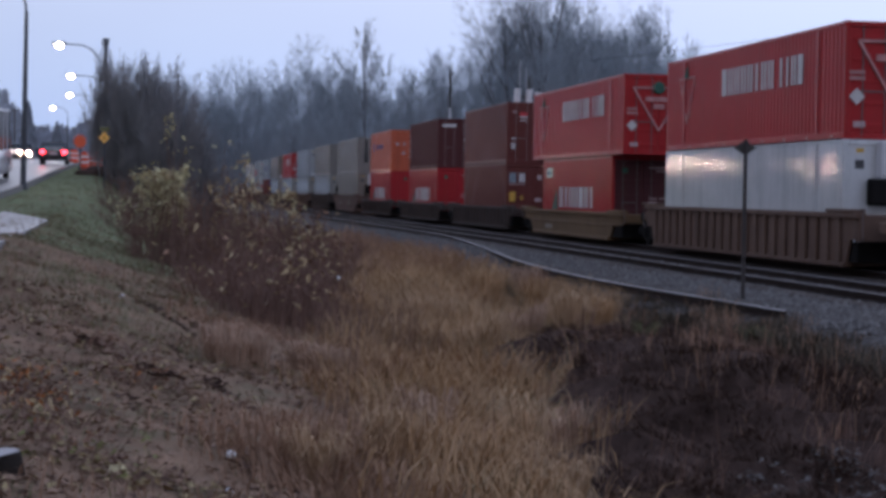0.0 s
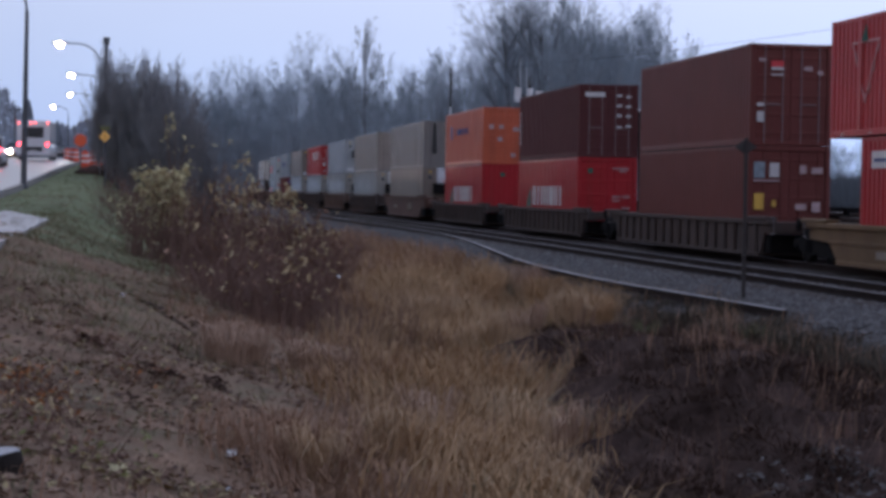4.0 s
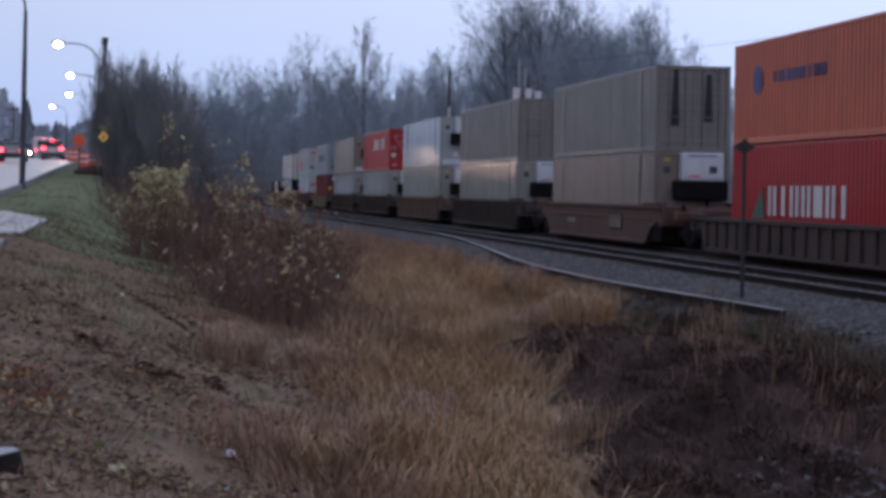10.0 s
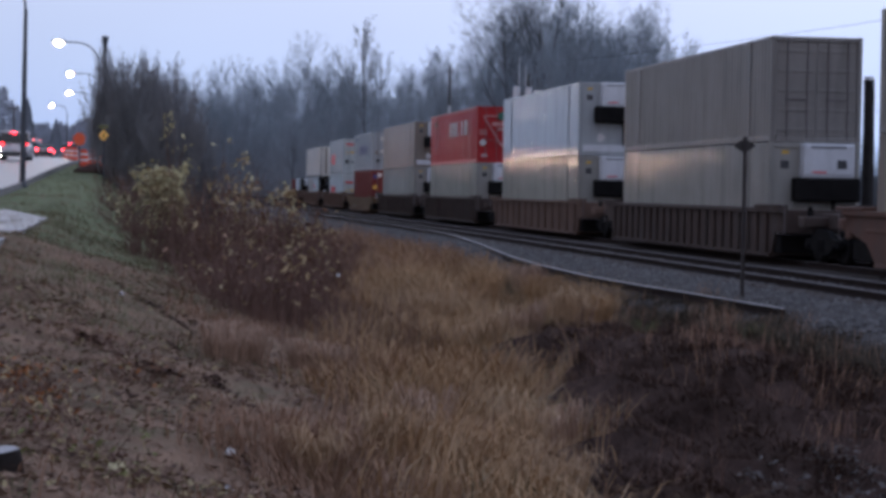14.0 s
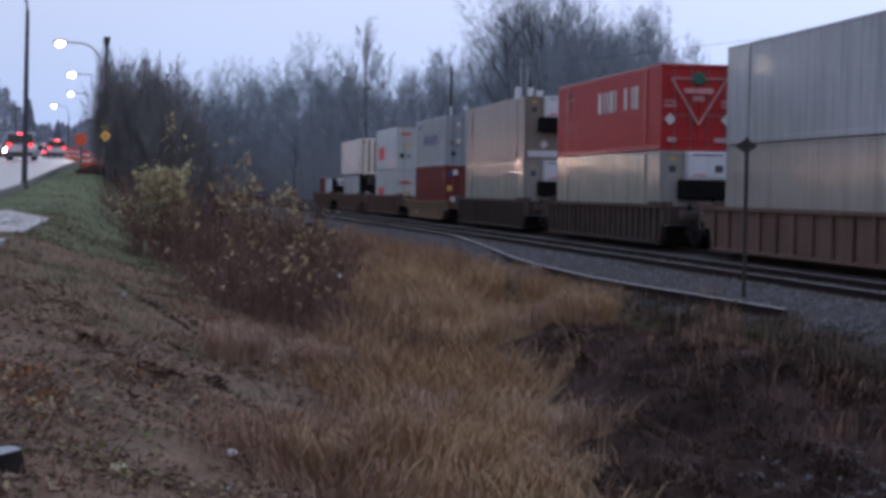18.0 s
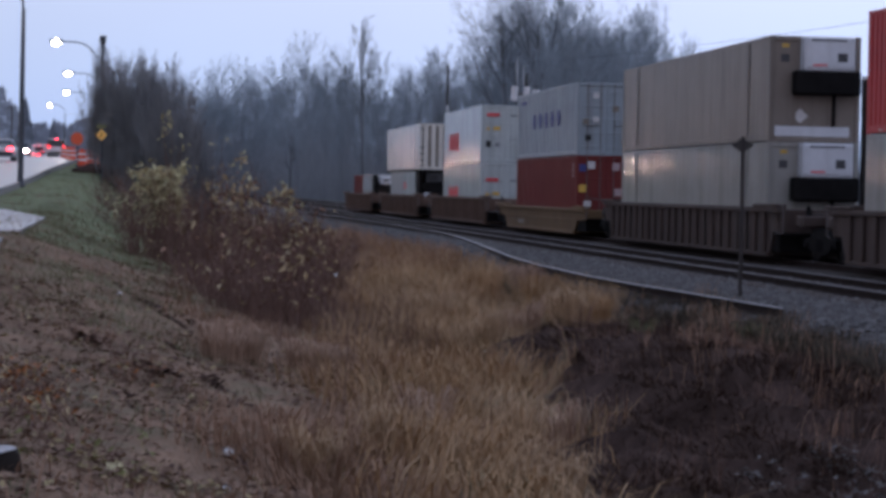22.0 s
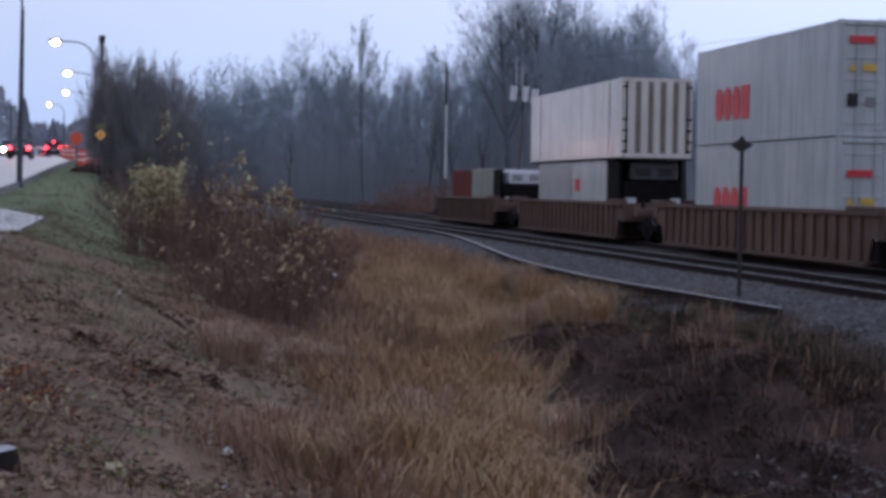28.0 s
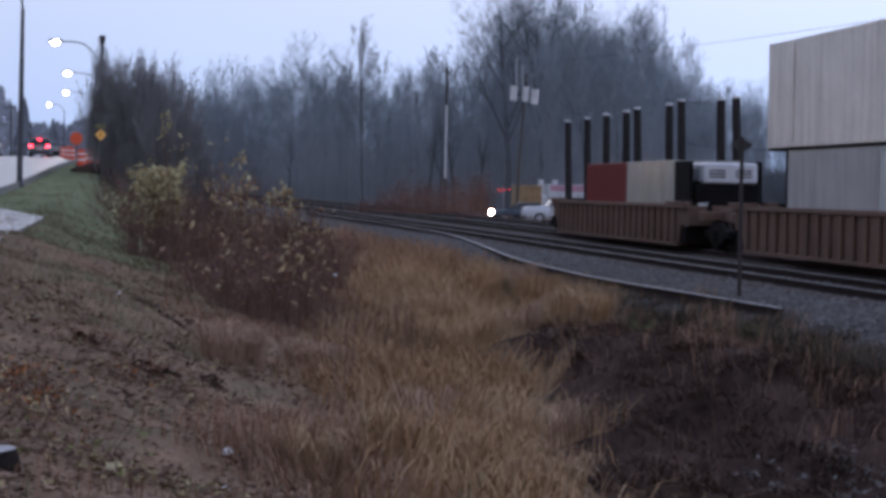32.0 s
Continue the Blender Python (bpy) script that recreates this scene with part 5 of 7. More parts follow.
def blades(name, label, seed, count, keep, tall, wide, droop, material, s_range, o_range, near=1.0):
    """Curved grass blades on the ground where keep(s, off) allows; the nearer, the denser."""
    rng = np.random.default_rng(seed)
    verts, faces = [], []
    got = 0
    tries = 0
    while got < count and tries < count * 12:
        tries += 1
        u = rng.random() ** near
        s = s_range[0] + (s_range[1] - s_range[0]) * u
        o = rng.uniform(*o_range)
        k = keep(s, o)
        if k <= 0 or rng.random() > k:
            continue
        p = T(s, o)
        if abs(p.x) > 0.255 * p.y + 1.0 or p.y < 7.5:
            continue
        got += 1
        z = ground_z(s, o) - 0.02
        h = rng.uniform(*tall) * (0.55 + 0.45 * k) * (0.3 + 1.3 * patch(s, o, 1.0, 14.0))
        a = rng.normal(6.0 * noise.noise(Vector((s * 0.6, o * 0.6, 16))), 0.9) if droop < 2 else rng.normal(-2.2, 0.7) + 1.5 * noise.noise(Vector((s * 0.5, o * 0.5, 6)))
        lean = rng.uniform(0.15, 1.0) * droop * h
        dx, dy = math.cos(a) * lean, math.sin(a) * lean
        w = wide * rng.uniform(0.6, 1.3)
        wa = a + math.pi / 2 + rng.uniform(-0.6, 0.6)
        wx, wy = math.cos(wa) * w, math.sin(wa) * w
        drop = min(0.75, droop * 0.55) * h * rng.random()
        b = len(verts)
        verts += [(p.x - wx, p.y - wy, z), (p.x + wx, p.y + wy, z),
                  (p.x + dx * 0.25 - wx * 0.8, p.y + dy * 0.25 - wy * 0.8, z + h * 0.5), (p.x + dx * 0.25 + wx * 0.8, p.y + dy * 0.25 + wy * 0.8, z + h * 0.5),
                  (p.x + dx * 0.65 - wx * 0.5, p.y + dy * 0.65 - wy * 0.5, z + h * 0.88 - drop * 0.3), (p.x + dx * 0.65 + wx * 0.5, p.y + dy * 0.65 + wy * 0.5, z + h * 0.88 - drop * 0.3),
                  (p.x + dx * 1.15, p.y + dy * 1.15, z + h - drop)]
        faces += [(b, b + 1, b + 3, b + 2), (b + 2, b + 3, b + 5, b + 4), (b + 4, b + 5, b + 6)]
    ob = from_lists(name, verts, faces, material)
    tagged(ob, label, "grass", kind="stuff")


def patch(s, o, sc, seed):
    return 0.5 + 0.5 * noise.noise(Vector((s * sc, o * sc, seed)))


def on_mound(s, o):
    return mound(s, o)


def keep_dry(s, o):
    v = 1.0 - 1.03 * on_mound(s, o)
    v *= min(1.0, max(0.0, (float(np.interp(s, (0, 4, 10, 20, 30, 60), (17.1, 16.9, 16.2, 15.9, 16.3, 17.6))) - o + 0.8 * noise.noise(Vector((s * 0.5, o * 0.5, 33)))) / 1.3)) * min(1.0, max(0.0, (o - 7.9) / 0.8))
    if o < 10.3 and s < 27:
        v *= 0.12
    if s < 7 and o < 15.3:
        v *= 0.12 if s < 4 else 0.5
    return v * (0.05 + 2.3 * max(0.0, patch(s, o, 0.45, 7.0) - 0.29)) * (0.35 + 1.3 * patch(s, o, 1.6, 71.0))


def keep_pale(s, o):
    v = keep_dry(s, o)
    return v * max(0.0, 2.6 * (patch(s, o, 0.6, 2.0) - (0.36 if s > 18 else 0.5)))


def keep_red(s, o):
    if o > 17.5 and s > 24:
        return 0.0
    return max(0.06, min(1.0, 18.0 - o)) * max(0.0, min(1.0, (o - 12.0) / 3.0)) * max(0.0, 2.0 * (patch(s, o, 0.5, 4.0) - 0.38)) * (1 - on_mound(s, o)) * (1.0 if o < 20.5 else 0.3)


def keep_bank(s, o):
    return (1.0 if s > 9 else 0.5) * max(0.0, min(1.0, (o - 15.2) / 1.5)) * max(0.1, 2.2 * (patch(s, o, 0.6, 9.0) - 0.3))


def keep_mound(s, o):
    return on_mound(s, o) * min(1.0, max(0.12, 3.2 * (patch(s * 0.6 + o * 0.8, o * 1.2 - s * 0.5, 0.9, 3.0) - 0.3))) + 0.5 * max(0.0, 1 - abs(o - 8.9) / 1.3) * (s < 30)


def keep_verge(s, o):
    return 1.0 if o > 16.2 + 1.2 * noise.noise(Vector((s * 0.2, o * 0.3, 5))) and o < 22.7 and s > 30 + 3 * patch(s, o, 0.3, 8.0) and not (s < 46 and 20.4 < o < 22.4) else 0.0


blades("dry_grass", "tall dry tan grass in the ditch", 1, 36000, keep_dry, (0.4, 0.9), 0.006, 1.15, M_DRY, (-2, 60), (7.9, 18.5), 1.5)
blades("pale_grass", "bleached drooping grass tufts in the ditch", 2, 7000, keep_pale, (0.45, 0.9), 0.006, 1.5, M_PALE, (-2, 50), (7.9, 18.0), 1.5)
blades("dead_weeds", "reddish dead weeds on the bank", 3, 27000, keep_red, (0.12, 0.5), 0.006, 0.9, M_REDDRY, (-4, 60), (10, 21.5), 1.4)
blades("dead_fern", "dark collapsed fern and bramble on the mound", 4, 40000, keep_mound, (0.05, 0.17), 0.006, 4.4, M_DARKDRY, (-2, 30), (7.8, 15.5), 1.2)
def keep_edge(s, o):
    return max(0.0, min(1.0, 1.6 - abs(o - (8.15 if s < 26 else 8.5)) / 1.1)) * (0.2 + patch(s, o, 1.2, 11.0)) * (1.0 if s < 27 else 0.45)


def keep_wisps(s, o):
    return on_mound(s, o) * max(0.0, 3 * (patch(s, o, 0.9, 12.0) - 0.55))


M_OLIVEDRY = mat("grey_olive_dry_grass", (0.2, 0.17, 0.105), 0.9, var=0.4, scale=0.8, island=0.5, spec=0.08)
M_EDGE = mat("dark_olive_weeds", (0.078, 0.062, 0.045), 0.9, var=0.5, scale=1.0, island=0.7, spec=0.08)
blades("edge_weeds", "dark olive weeds between the mound and the ballast", 7, 25000, keep_edge, (0.22, 0.55), 0.008, 1.0, M_EDGE, (4, 44), (6.5, 10.6), 1.1)
blades("edge_stalks", "reddish brown stalks beside the ballast", 18, 3000, lambda s, o: keep_edge(s, o) * max(0.0, 2.4 * (patch(s, o, 1.0, 23.0) - 0.4)), (0.35, 0.85), 0.006, 0.5, M_REDDRY, (10, 48), (7.1, 10.4), 1.0)
blades("olive_grass", "grey-olive grass among the dry tan grass", 19, 6000, lambda s, o: keep_dry(s, o) * max(0.0, 3.5 * (patch(s, o, 0.5, 41.0) - 0.5)), (0.4, 0.8), 0.007, 0.9, M_OLIVEDRY, (-1, 42), (8.0, 16.0), 1.4)
blades("russet_stalks", "upright russet stalks under the bramble bushes", 20, 5200, lambda s, o: math.exp(-((s - 25.0) / 6.0) ** 2 - ((o - 15.3 - 0.06 * (s - 25)) / 1.3) ** 2) * (0.3 + patch(s, o, 1.3, 27.0)), (0.5, 1.3), 0.007, 0.35, M_CANE, (14, 40), (12.5, 18.0), 1.0)
blades("mound_wisps", "reddish dead stalks on the dark mound", 8, 1500, keep_wisps, (0.2, 0.6), 0.005, 0.9, M_CANE, (0, 20), (8.4, 15.0), 1.0)
blades("mound_weeds", "sparse reddish weeds on the mound towards the track", 21, 900, lambda s, o: on_mound(s, o) * max(0.0, min(1.0, (12.6 - o) / 1.5)) * max(0.0, 2.2 * (patch(s, o, 0.9, 61.0) - 0.38)), (0.2, 0.55), 0.006, 0.8, M_REDDRY, (0, 17), (8.4, 12.6), 1.0)


def keep_far(s, o):
    return max(0.0, min(1.0, (o - 7.7) / 0.8)) * (0.35 + 0.8 * patch(s, o, 0.4, 13.0))


blades("far_weeds", "brown dead weeds beside the ballast", 9, 7000, keep_far, (0.5, 1.1), 0.011, 0.5, M_REDDRY, (44, 84), (7.6, 13.5), 1.0)
blades("far_dry_grass", "dry tan grass beside the ballast", 10, 5000, keep_far, (0.4, 0.9), 0.011, 0.6, M_DRY, (40, 70), (7.6, 13.5), 1.2)
blades("ditch_weeds", "dark reddish weeds among the dry grass", 17, 12000, lambda s, o: keep_dry(s, o) * max(0.0, 3 * (patch(s, o, 0.8, 19.0) - 0.52)), (0.4, 0.85), 0.006, 0.7, M_REDDRY, (-1, 40), (8.5, 16.5), 1.4)
blades("bank_moss", "flattened grey-olive grass on the bank", 15, 12000, lambda s, o: max(0.0, min(1.0, (o - 16.4) / 1.2)) * (0.4 + patch(s, o, 0.5, 51.0)), (0.05, 0.16), 0.006, 1.6, M_OLIVEDRY, (9, 40), (16.2, 21.5), 1.1)
blades("bank_grass", "short sparse grass on the bank", 5, 9000, keep_bank, (0.06, 0.2), 0.005, 0.7, M_GREEN, (-5, 50), (15, 22.0), 1.5)
blades("verge_grass", "short green grass of the road verge", 6, 9000, keep_verge, (0.06, 0.13), 0.008, 0.8, M_GREEN, (29, 120), (15.5, 22.8), 1.2)


M_OLIVETUFT = mat("dull_olive_weeds", (0.13, 0.13, 0.07), 0.9, var=0.3, scale=1.0, island=0.4, spec=0.08)
M_REDPALE = mat("pinkish_dead_grass", (0.4, 0.27, 0.195), 0.9, var=0.35, scale=0.8, island=0.5, spec=0.08)


def tuft(label, x, depth, count, tall, spread, material, seed):
    """A clump of arching grass."""
    rng = random.Random(seed)
    c = seen_at(x, depth)
    s0, o0 = along_off(c)
    verts, faces = [], []
    for _ in range(count):
        a, r = rng.uniform(0, math.tau), spread * math.sqrt(rng.random())
        px, py = c.x + math.cos(a) * r * 0.5, c.y + math.sin(a) * r * 0.5
        s, o = along_off((px, py, 0))
        z = ground_z(s, o) - 0.03
        h = tall * rng.uniform(0.6, 1.0)
        b2 = a + rng.uniform(-0.8, 0.8)
        out = rng.uniform(0.1, 0.55) * h
        w = rng.uniform(0.003, 0.007)
        wx, wy = -math.sin(b2) * w, math.cos(b2) * w
        b = len(verts)
        for f, g in ((0, 0), (0.25, 0.55), (0.6, 0.9), (0.95, 0.88)):
            k = 1 - 0.25 * f
            verts += [(px + math.cos(b2) * out * f - wx * k, py + math.sin(b2) * out * f - wy * k, z + h * g), (px + math.cos(b2) * out * f + wx * k, py + math.sin(b2) * out * f + wy * k, z + h * g)]
        verts.append((px + math.cos(b2) * out * 1.25, py + math.sin(b2) * out * 1.25, z + h * 0.7))
        faces += [(b, b + 1, b + 3, b + 2), (b + 2, b + 3, b + 5, b + 4), (b + 4, b + 5, b + 7, b + 6), (b + 6, b + 7, b + 8)]
    tagged(from_lists("grass_tuft", verts, faces, material), label, "grass tuft", kind="stuff")


for k, (x, d, n, h, r, m) in enumerate(((400, 21.7, 330, 0.52, 0.5, M_REDPALE), (438, 22.2, 330, 0.55, 0.5, M_REDPALE), (548, 24, 340, 0.55, 0.5, M_REDPALE), (585, 24.2, 320, 0.5, 0.5, M_REDPALE), (930, 17, 110, 0.75, 0.35, M_PALE), (1010, 15, 90, 0.65, 0.3, M_PALE), (700, 15, 140, 0.6, 0.4, M_PALE), (820, 14.5, 120, 0.6, 0.35, M_PALE), (880, 15.5, 120, 0.65, 0.35, M_DRY), (960, 14.2, 110, 0.6, 0.3, M_PALE), (760, 17, 140, 0.7, 0.4, M_REDPALE), (1010, 18.5, 120, 0.6, 0.35, M_REDPALE), (860, 30, 300, 0.8, 0.7, M_PALE), (930, 33, 300, 0.8, 0.7, M_REDPALE), (1010, 32, 280, 0.75, 0.6, M_PALE), (800, 20, 160, 0.8, 0.5, M_DRY), (960, 41, 420, 1.1, 0.7, M_DRY), (930, 47, 260, 0.9, 0.6, M_REDPALE), (945, 45, 240, 0.9, 0.5, M_REDDRY), (760, 38, 420, 1.0, 0.9, M_PALE), (1060, 36, 380, 0.8, 0.7, M_DRY), (860, 47, 400, 0.9, 0.9, M_DRY), (640, 33, 380, 0.95, 0.6, M_DRY), (560, 13.5, 160, 0.5, 0.3, M_PALE), (1140, 31, 200, 0.4, 0.5, M_OLIVETUFT), (1350, 29, 220, 0.35, 0.7, M_OLIVETUFT), (1400, 28, 180, 0.35, 0.6, M_OLIVETUFT))):
    tuft("arching clump of dead grass in the ditch" if m is not M_OLIVETUFT else "low clump of green weeds by the mound", x, d, n, h, r, m, 200 + k)


def litter(name, label, seed, count, material, size, keep, s_range, o_range):
    """Fallen leaves, each a small folded lozenge."""
    rng = np.random.default_rng(seed)
    verts, faces = [], []
    got = 0
    for _ in range(count * 6):
        if got >= count:
            break
        s = s_range[0] + (s_range[1] - s_range[0]) * rng.random() ** 1.6
        o = rng.uniform(*o_range)
        p = T(s, o)
        if abs(p.x) > 0.255 * p.y + 1.0 or p.y < 7.5 or rng.random() > keep(s, o):
            continue
        got += 1
        z = ground_z(s, o) + rng.uniform(0.01, 0.05)
        r = rng.uniform(*size)
        a = rng.uniform(0, math.tau)
        t1, t2 = rng.uniform(-0.5, 0.9, 2)
        b = len(verts)
        c, sn = math.cos(a) * r, math.sin(a) * r
        verts += [(p.x - c, p.y - sn, z - r * t1 * 0.5), (p.x - sn * 0.55, p.y + c * 0.55, z + r * t2 * 0.6), (p.x + c, p.y + sn, z + r * t1 * 0.5), (p.x + sn * 0.55, p.y - c * 0.55, z + r * abs(t2) * 0.5)]
        faces += [(b, b + 1, b + 2), (b, b + 2, b + 3)]
    tagged(from_lists(name, verts, faces, material), label, "leaves", kind="stuff")


def keep_litter(s, o):
    return min(1.0, max(0.0, (o - 14.6) / 1.5)) * max(0.15, 1.7 * (patch(s, o, 0.8, 1.0) - 0.25)) * (0.25 if s > 34 else 0.4 if s > 13 else 1.0)


litter("leaf_litter", "brown fallen leaves on the bank", 11, 30000, M_LEAFB, (0.018, 0.048), keep_litter, (-5, 55), (14.5, 22.5))
litter("pale_leaf_litter", "pale yellow fallen leaves on the bank", 12, 1500, M_LEAFP, (0.025, 0.06), keep_litter, (-5, 40), (14.5, 21.5))
litter("pale_leaf_litter", "pale yellow fallen leaves on the bank", 16, 60, M_LEAFP, (0.025, 0.06), lambda s, o: 1.0 if math.hypot(s - 0.4, o - 18.1) < 0.5 else 0.0, (-0.6, 1.6), (17.2, 19.0))
litter("dark_debris", "dark soil crumbs and twigs on the bank", 13, 4500, M_DARKDRY, (0.02, 0.055), keep_litter, (-5, 45), (14.5, 22.0))


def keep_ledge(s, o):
    """Dark crumbs strewn under each lip to paint its shadow line."""
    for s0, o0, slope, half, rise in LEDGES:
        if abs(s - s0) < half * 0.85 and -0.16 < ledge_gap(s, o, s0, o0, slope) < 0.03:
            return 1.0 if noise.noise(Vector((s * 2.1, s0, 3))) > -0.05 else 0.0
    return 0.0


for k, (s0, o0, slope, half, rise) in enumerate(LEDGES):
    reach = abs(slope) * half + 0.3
    litter("lip_debris", "dark roots and soil crumbs laid as shade under a worn lip", 130 + k, 620, M_DARKDRY, (0.025, 0.075), keep_ledge, (s0 - half, s0 + half), (o0 - reach, o0 + reach))


M_CHIP = mat("grey_stone_chips", (0.14, 0.125, 0.12), 0.9, var=0.4, island=0.7, spec=0.1)


def stones():
    """Loose ballast stones on the shoulder and between the rails."""
    rng = np.random.default_rng(21)
    verts, faces = [], []
    octa = [(0, 1, 2), (0, 2, 3), (0, 3, 4), (0, 4, 1), (5, 2, 1), (5, 3, 2), (5, 4, 3), (5, 1, 4)]
    for _ in range(12000):
        s = 13 + 75 * rng.random() ** 1.4
        o = rng.uniform(2.2, 8.7)
        p = T(s, o)
        z = float(np.interp(o, (2.2, 2.9, 5.4, 6.3, 7.3, 8.2, 9.1), (-0.25, -0.19, -0.2, -0.24, -0.33, -0.5, -1.0)))
        r = rng.uniform(0.03, 0.075)
        q = rng.uniform(0.6, 1.3, 6) * r
        b = len(verts)
        verts += [(p.x, p.y, z + q[0]), (p.x + q[1], p.y, z), (p.x, p.y + q[2], z), (p.x - q[3], p.y, z), (p.x, p.y - q[4], z), (p.x, p.y, z - q[5])]
        faces += [tuple(b + i for i in f) for f in octa]
    tagged(from_lists("ballast_stones", verts, faces, M_STONE), "loose grey ballast stones on the shoulder", "stones", kind="stuff")


litter("stone_chips", "grey stone chips at the mound's foot", 14, 1400, M_CHIP, (0.02, 0.05), lambda s, o: 1.0 if math.hypot(s - 3.6, (o - 12.3) * 1.3) < 1.2 + 0.7 * noise.noise(Vector((s * 2, o * 2, 0))) else 0.0, (0, 8), (10.5, 14))
M_STONE = mat("loose_ballast_stone", (0.14, 0.131, 0.128), 0.9, var=0.5, scale=3.0, island=0.7, spec=0.15)
stones()


# ---- leafy bushes ----
def bush(name, label, p, height, radius, stems, leaves, leaf_mats, seed, leaf_size, wood, top_bare=0.0, low=0.55):
    """Upright canes with leaves hung along them."""
    rng = random.Random(seed)
    ob = thing(name, label, "bush", Matrix.Translation(p))
    verts, faces = [], []
    tips = []
    for k in range(stems):
        a, r = rng.uniform(0, math.tau), radius * math.sqrt(rng.random())
        q = Vector((math.cos(a) * r * 0.7, math.sin(a) * r * 0.7, -0.2))
        h = height * rng.uniform(0.5, 1.0) * (1.0 - 0.35 * (r / radius) ** 2)
        out = Vector((math.cos(a), math.sin(a), 0)) * r * rng.uniform(0.2, 0.6)
        pts = [q, q + out * 0.3 + Vector((rng.uniform(-.1, .1), rng.uniform(-.1, .1), h * 0.5)), q + out + Vector((rng.uniform(-.2, .2), rng.uniform(-.2, .2), h))]
        base = len(verts)
        for i, c in enumerate(pts):
            rad = (0.016, 0.011, 0.004)[i]
            for j in range(3):
                verts.append(c + Vector((math.cos(j * 2.094), math.sin(j * 2.094), 0)) * rad)
        for i in range(2):
            for j in range(3):
                faces.append((base + i * 3 + j, base + i * 3 + (j + 1) % 3, base + (i + 1) * 3 + (j + 1) % 3, base + (i + 1) * 3 + j))
        tips.append(pts)
        for side in range(5):
            f = rng.uniform(0.35, 1.0)
            c = pts[1].lerp(pts[2], f) if f > 0.5 else pts[0].lerp(pts[1], f * 2)
            e = c + Vector((rng.uniform(-1, 1), rng.uniform(-1, 1), rng.uniform(0.2, 1.0))) * 0.32
            b = len(verts)
            verts += [c + Vector((0.005, 0, 0)), c - Vector((0.005, 0.004, 0)), e]
            faces.append((b, b + 1, b + 2))
            tips.append([c, c.lerp(e, 0.5), e])
    from_lists("branchwork", verts, faces, wood, ob)["kind"] = "stuff"
    share = [([], []) for _ in leaf_mats]
    for k in range(leaves):
        pts = rng.choice(tips)
        f = rng.uniform(0.1, 1.0)
        if pts[2].z < height * low and rng.random() < 0.8:
            continue
        c = pts[1].lerp(pts[2], f) + Vector((rng.gauss(0, 0.07), rng.gauss(0, 0.07), rng.gauss(0, 0.05)))
        if c.z > height * (1 - top_bare) and rng.random() < 0.8:
            continue
        clump = noise.noise(Vector((c.x * 1.3 + seed, c.y * 1.3, c.z * 1.3)))
        if clump < 0.04 and rng.random() < 0.9:
            continue
        lv, lf = share[min(len(leaf_mats) - 1, int((0.5 + clump * 0.6 + rng.uniform(-0.35, 0.35)) * len(leaf_mats)) if rng.random() < 0.8 else rng.randrange(len(leaf_mats)))]
        s = leaf_size * rng.uniform(0.5, 1.35)
        d = Vector((rng.uniform(-1, 1), rng.uniform(-1, 1), rng.uniform(-1.2, 0.1))).normalized()
        u = d.orthogonal().normalized()
        u.rotate(Matrix.Rotation(rng.uniform(0, math.tau), 3, d))
        b = len(lv)
        nrm = d.cross(u) * s * 0.15
        lv += [c, c + d * s * 0.45 + u * s * 0.25 + nrm, c + d * s * 1.15, c + d * s * 0.45 - u * s * 0.25 + nrm]
        lf += [(b, b + 1, b + 2), (b, b + 2, b + 3)]
    for (lv, lf), m in zip(share, leaf_mats):
        if lf:
            from_lists("foliage", lv, lf, m, ob)["kind"] = "stuff"
    return ob


def footing(x, depth):
    p = seen_at(x, depth)
    s, o = along_off(p)
    p.z = ground_z(s, o)
    return p


bush("bush", "yellowing leafy bush in the ditch", footing(288, 46), 3.0, 0.55, 44, 5600, (M_LEAFY, M_LEAFY, M_LEAFT), 3, 0.1, M_CANE, low=0.3)
bush("bush", "yellowing leafy bush in the ditch", footing(248, 45), 2.2, 0.6, 50, 1500, (M_OLIVELEAF, M_CANE, M_LEAFY), 4, 0.085, M_CANE)
bush("bush", "tall thin sapling with few yellow leaves", footing(300, 45), 3.9, 0.3, 8, 300, (M_LEAFY,), 5, 0.15, M_CANE)
bush("bush", "tall thin sapling with few yellow leaves", footing(503, 41), 3.6, 0.25, 7, 240, (M_LEAFY, M_LEAFT), 6, 0.14, M_CANE)
for k, (x, d, h, n) in enumerate(((502, 41, 4.0, 130), (445, 40.5, 3.4, 60), (385, 42, 3.5, 60))):
    bush("sapling", "tall thin sapling with a few pale yellow leaves", footing(x, d), h, 0.14, 6, n * 3, (M_LEAFY, M_LEAFT), 61 + 3 * k, 0.12, M_CANE)
for k, (x, d, h, r, n) in enumerate(((395, 42, 3.1, 0.9, 1100), (445, 40, 3.0, 1.0, 1250), (500, 41, 2.9, 0.9, 1250), (545, 42, 2.7, 0.7, 750), (355, 40, 2.5, 0.8, 700), (470, 35, 1.9, 0.9, 950), (410, 34, 1.8, 0.9, 800), (530, 36, 1.8, 0.7, 700), (585, 45, 1.9, 0.6, 320), (330, 46, 2.6, 0.8, 600), (440, 31, 1.4, 0.8, 500), (500, 31, 1.3, 0.7, 420))):
    bush("bush", "bramble bush with drying russet and tan leaves", footing(x, d), h, r, 80, int(n * (0.3 if x < 400 or d < 37 else 0.7)), (M_LEAFR, M_LEAFT), 20 + k, 0.11 if x < 400 else 0.135, M_CANE)
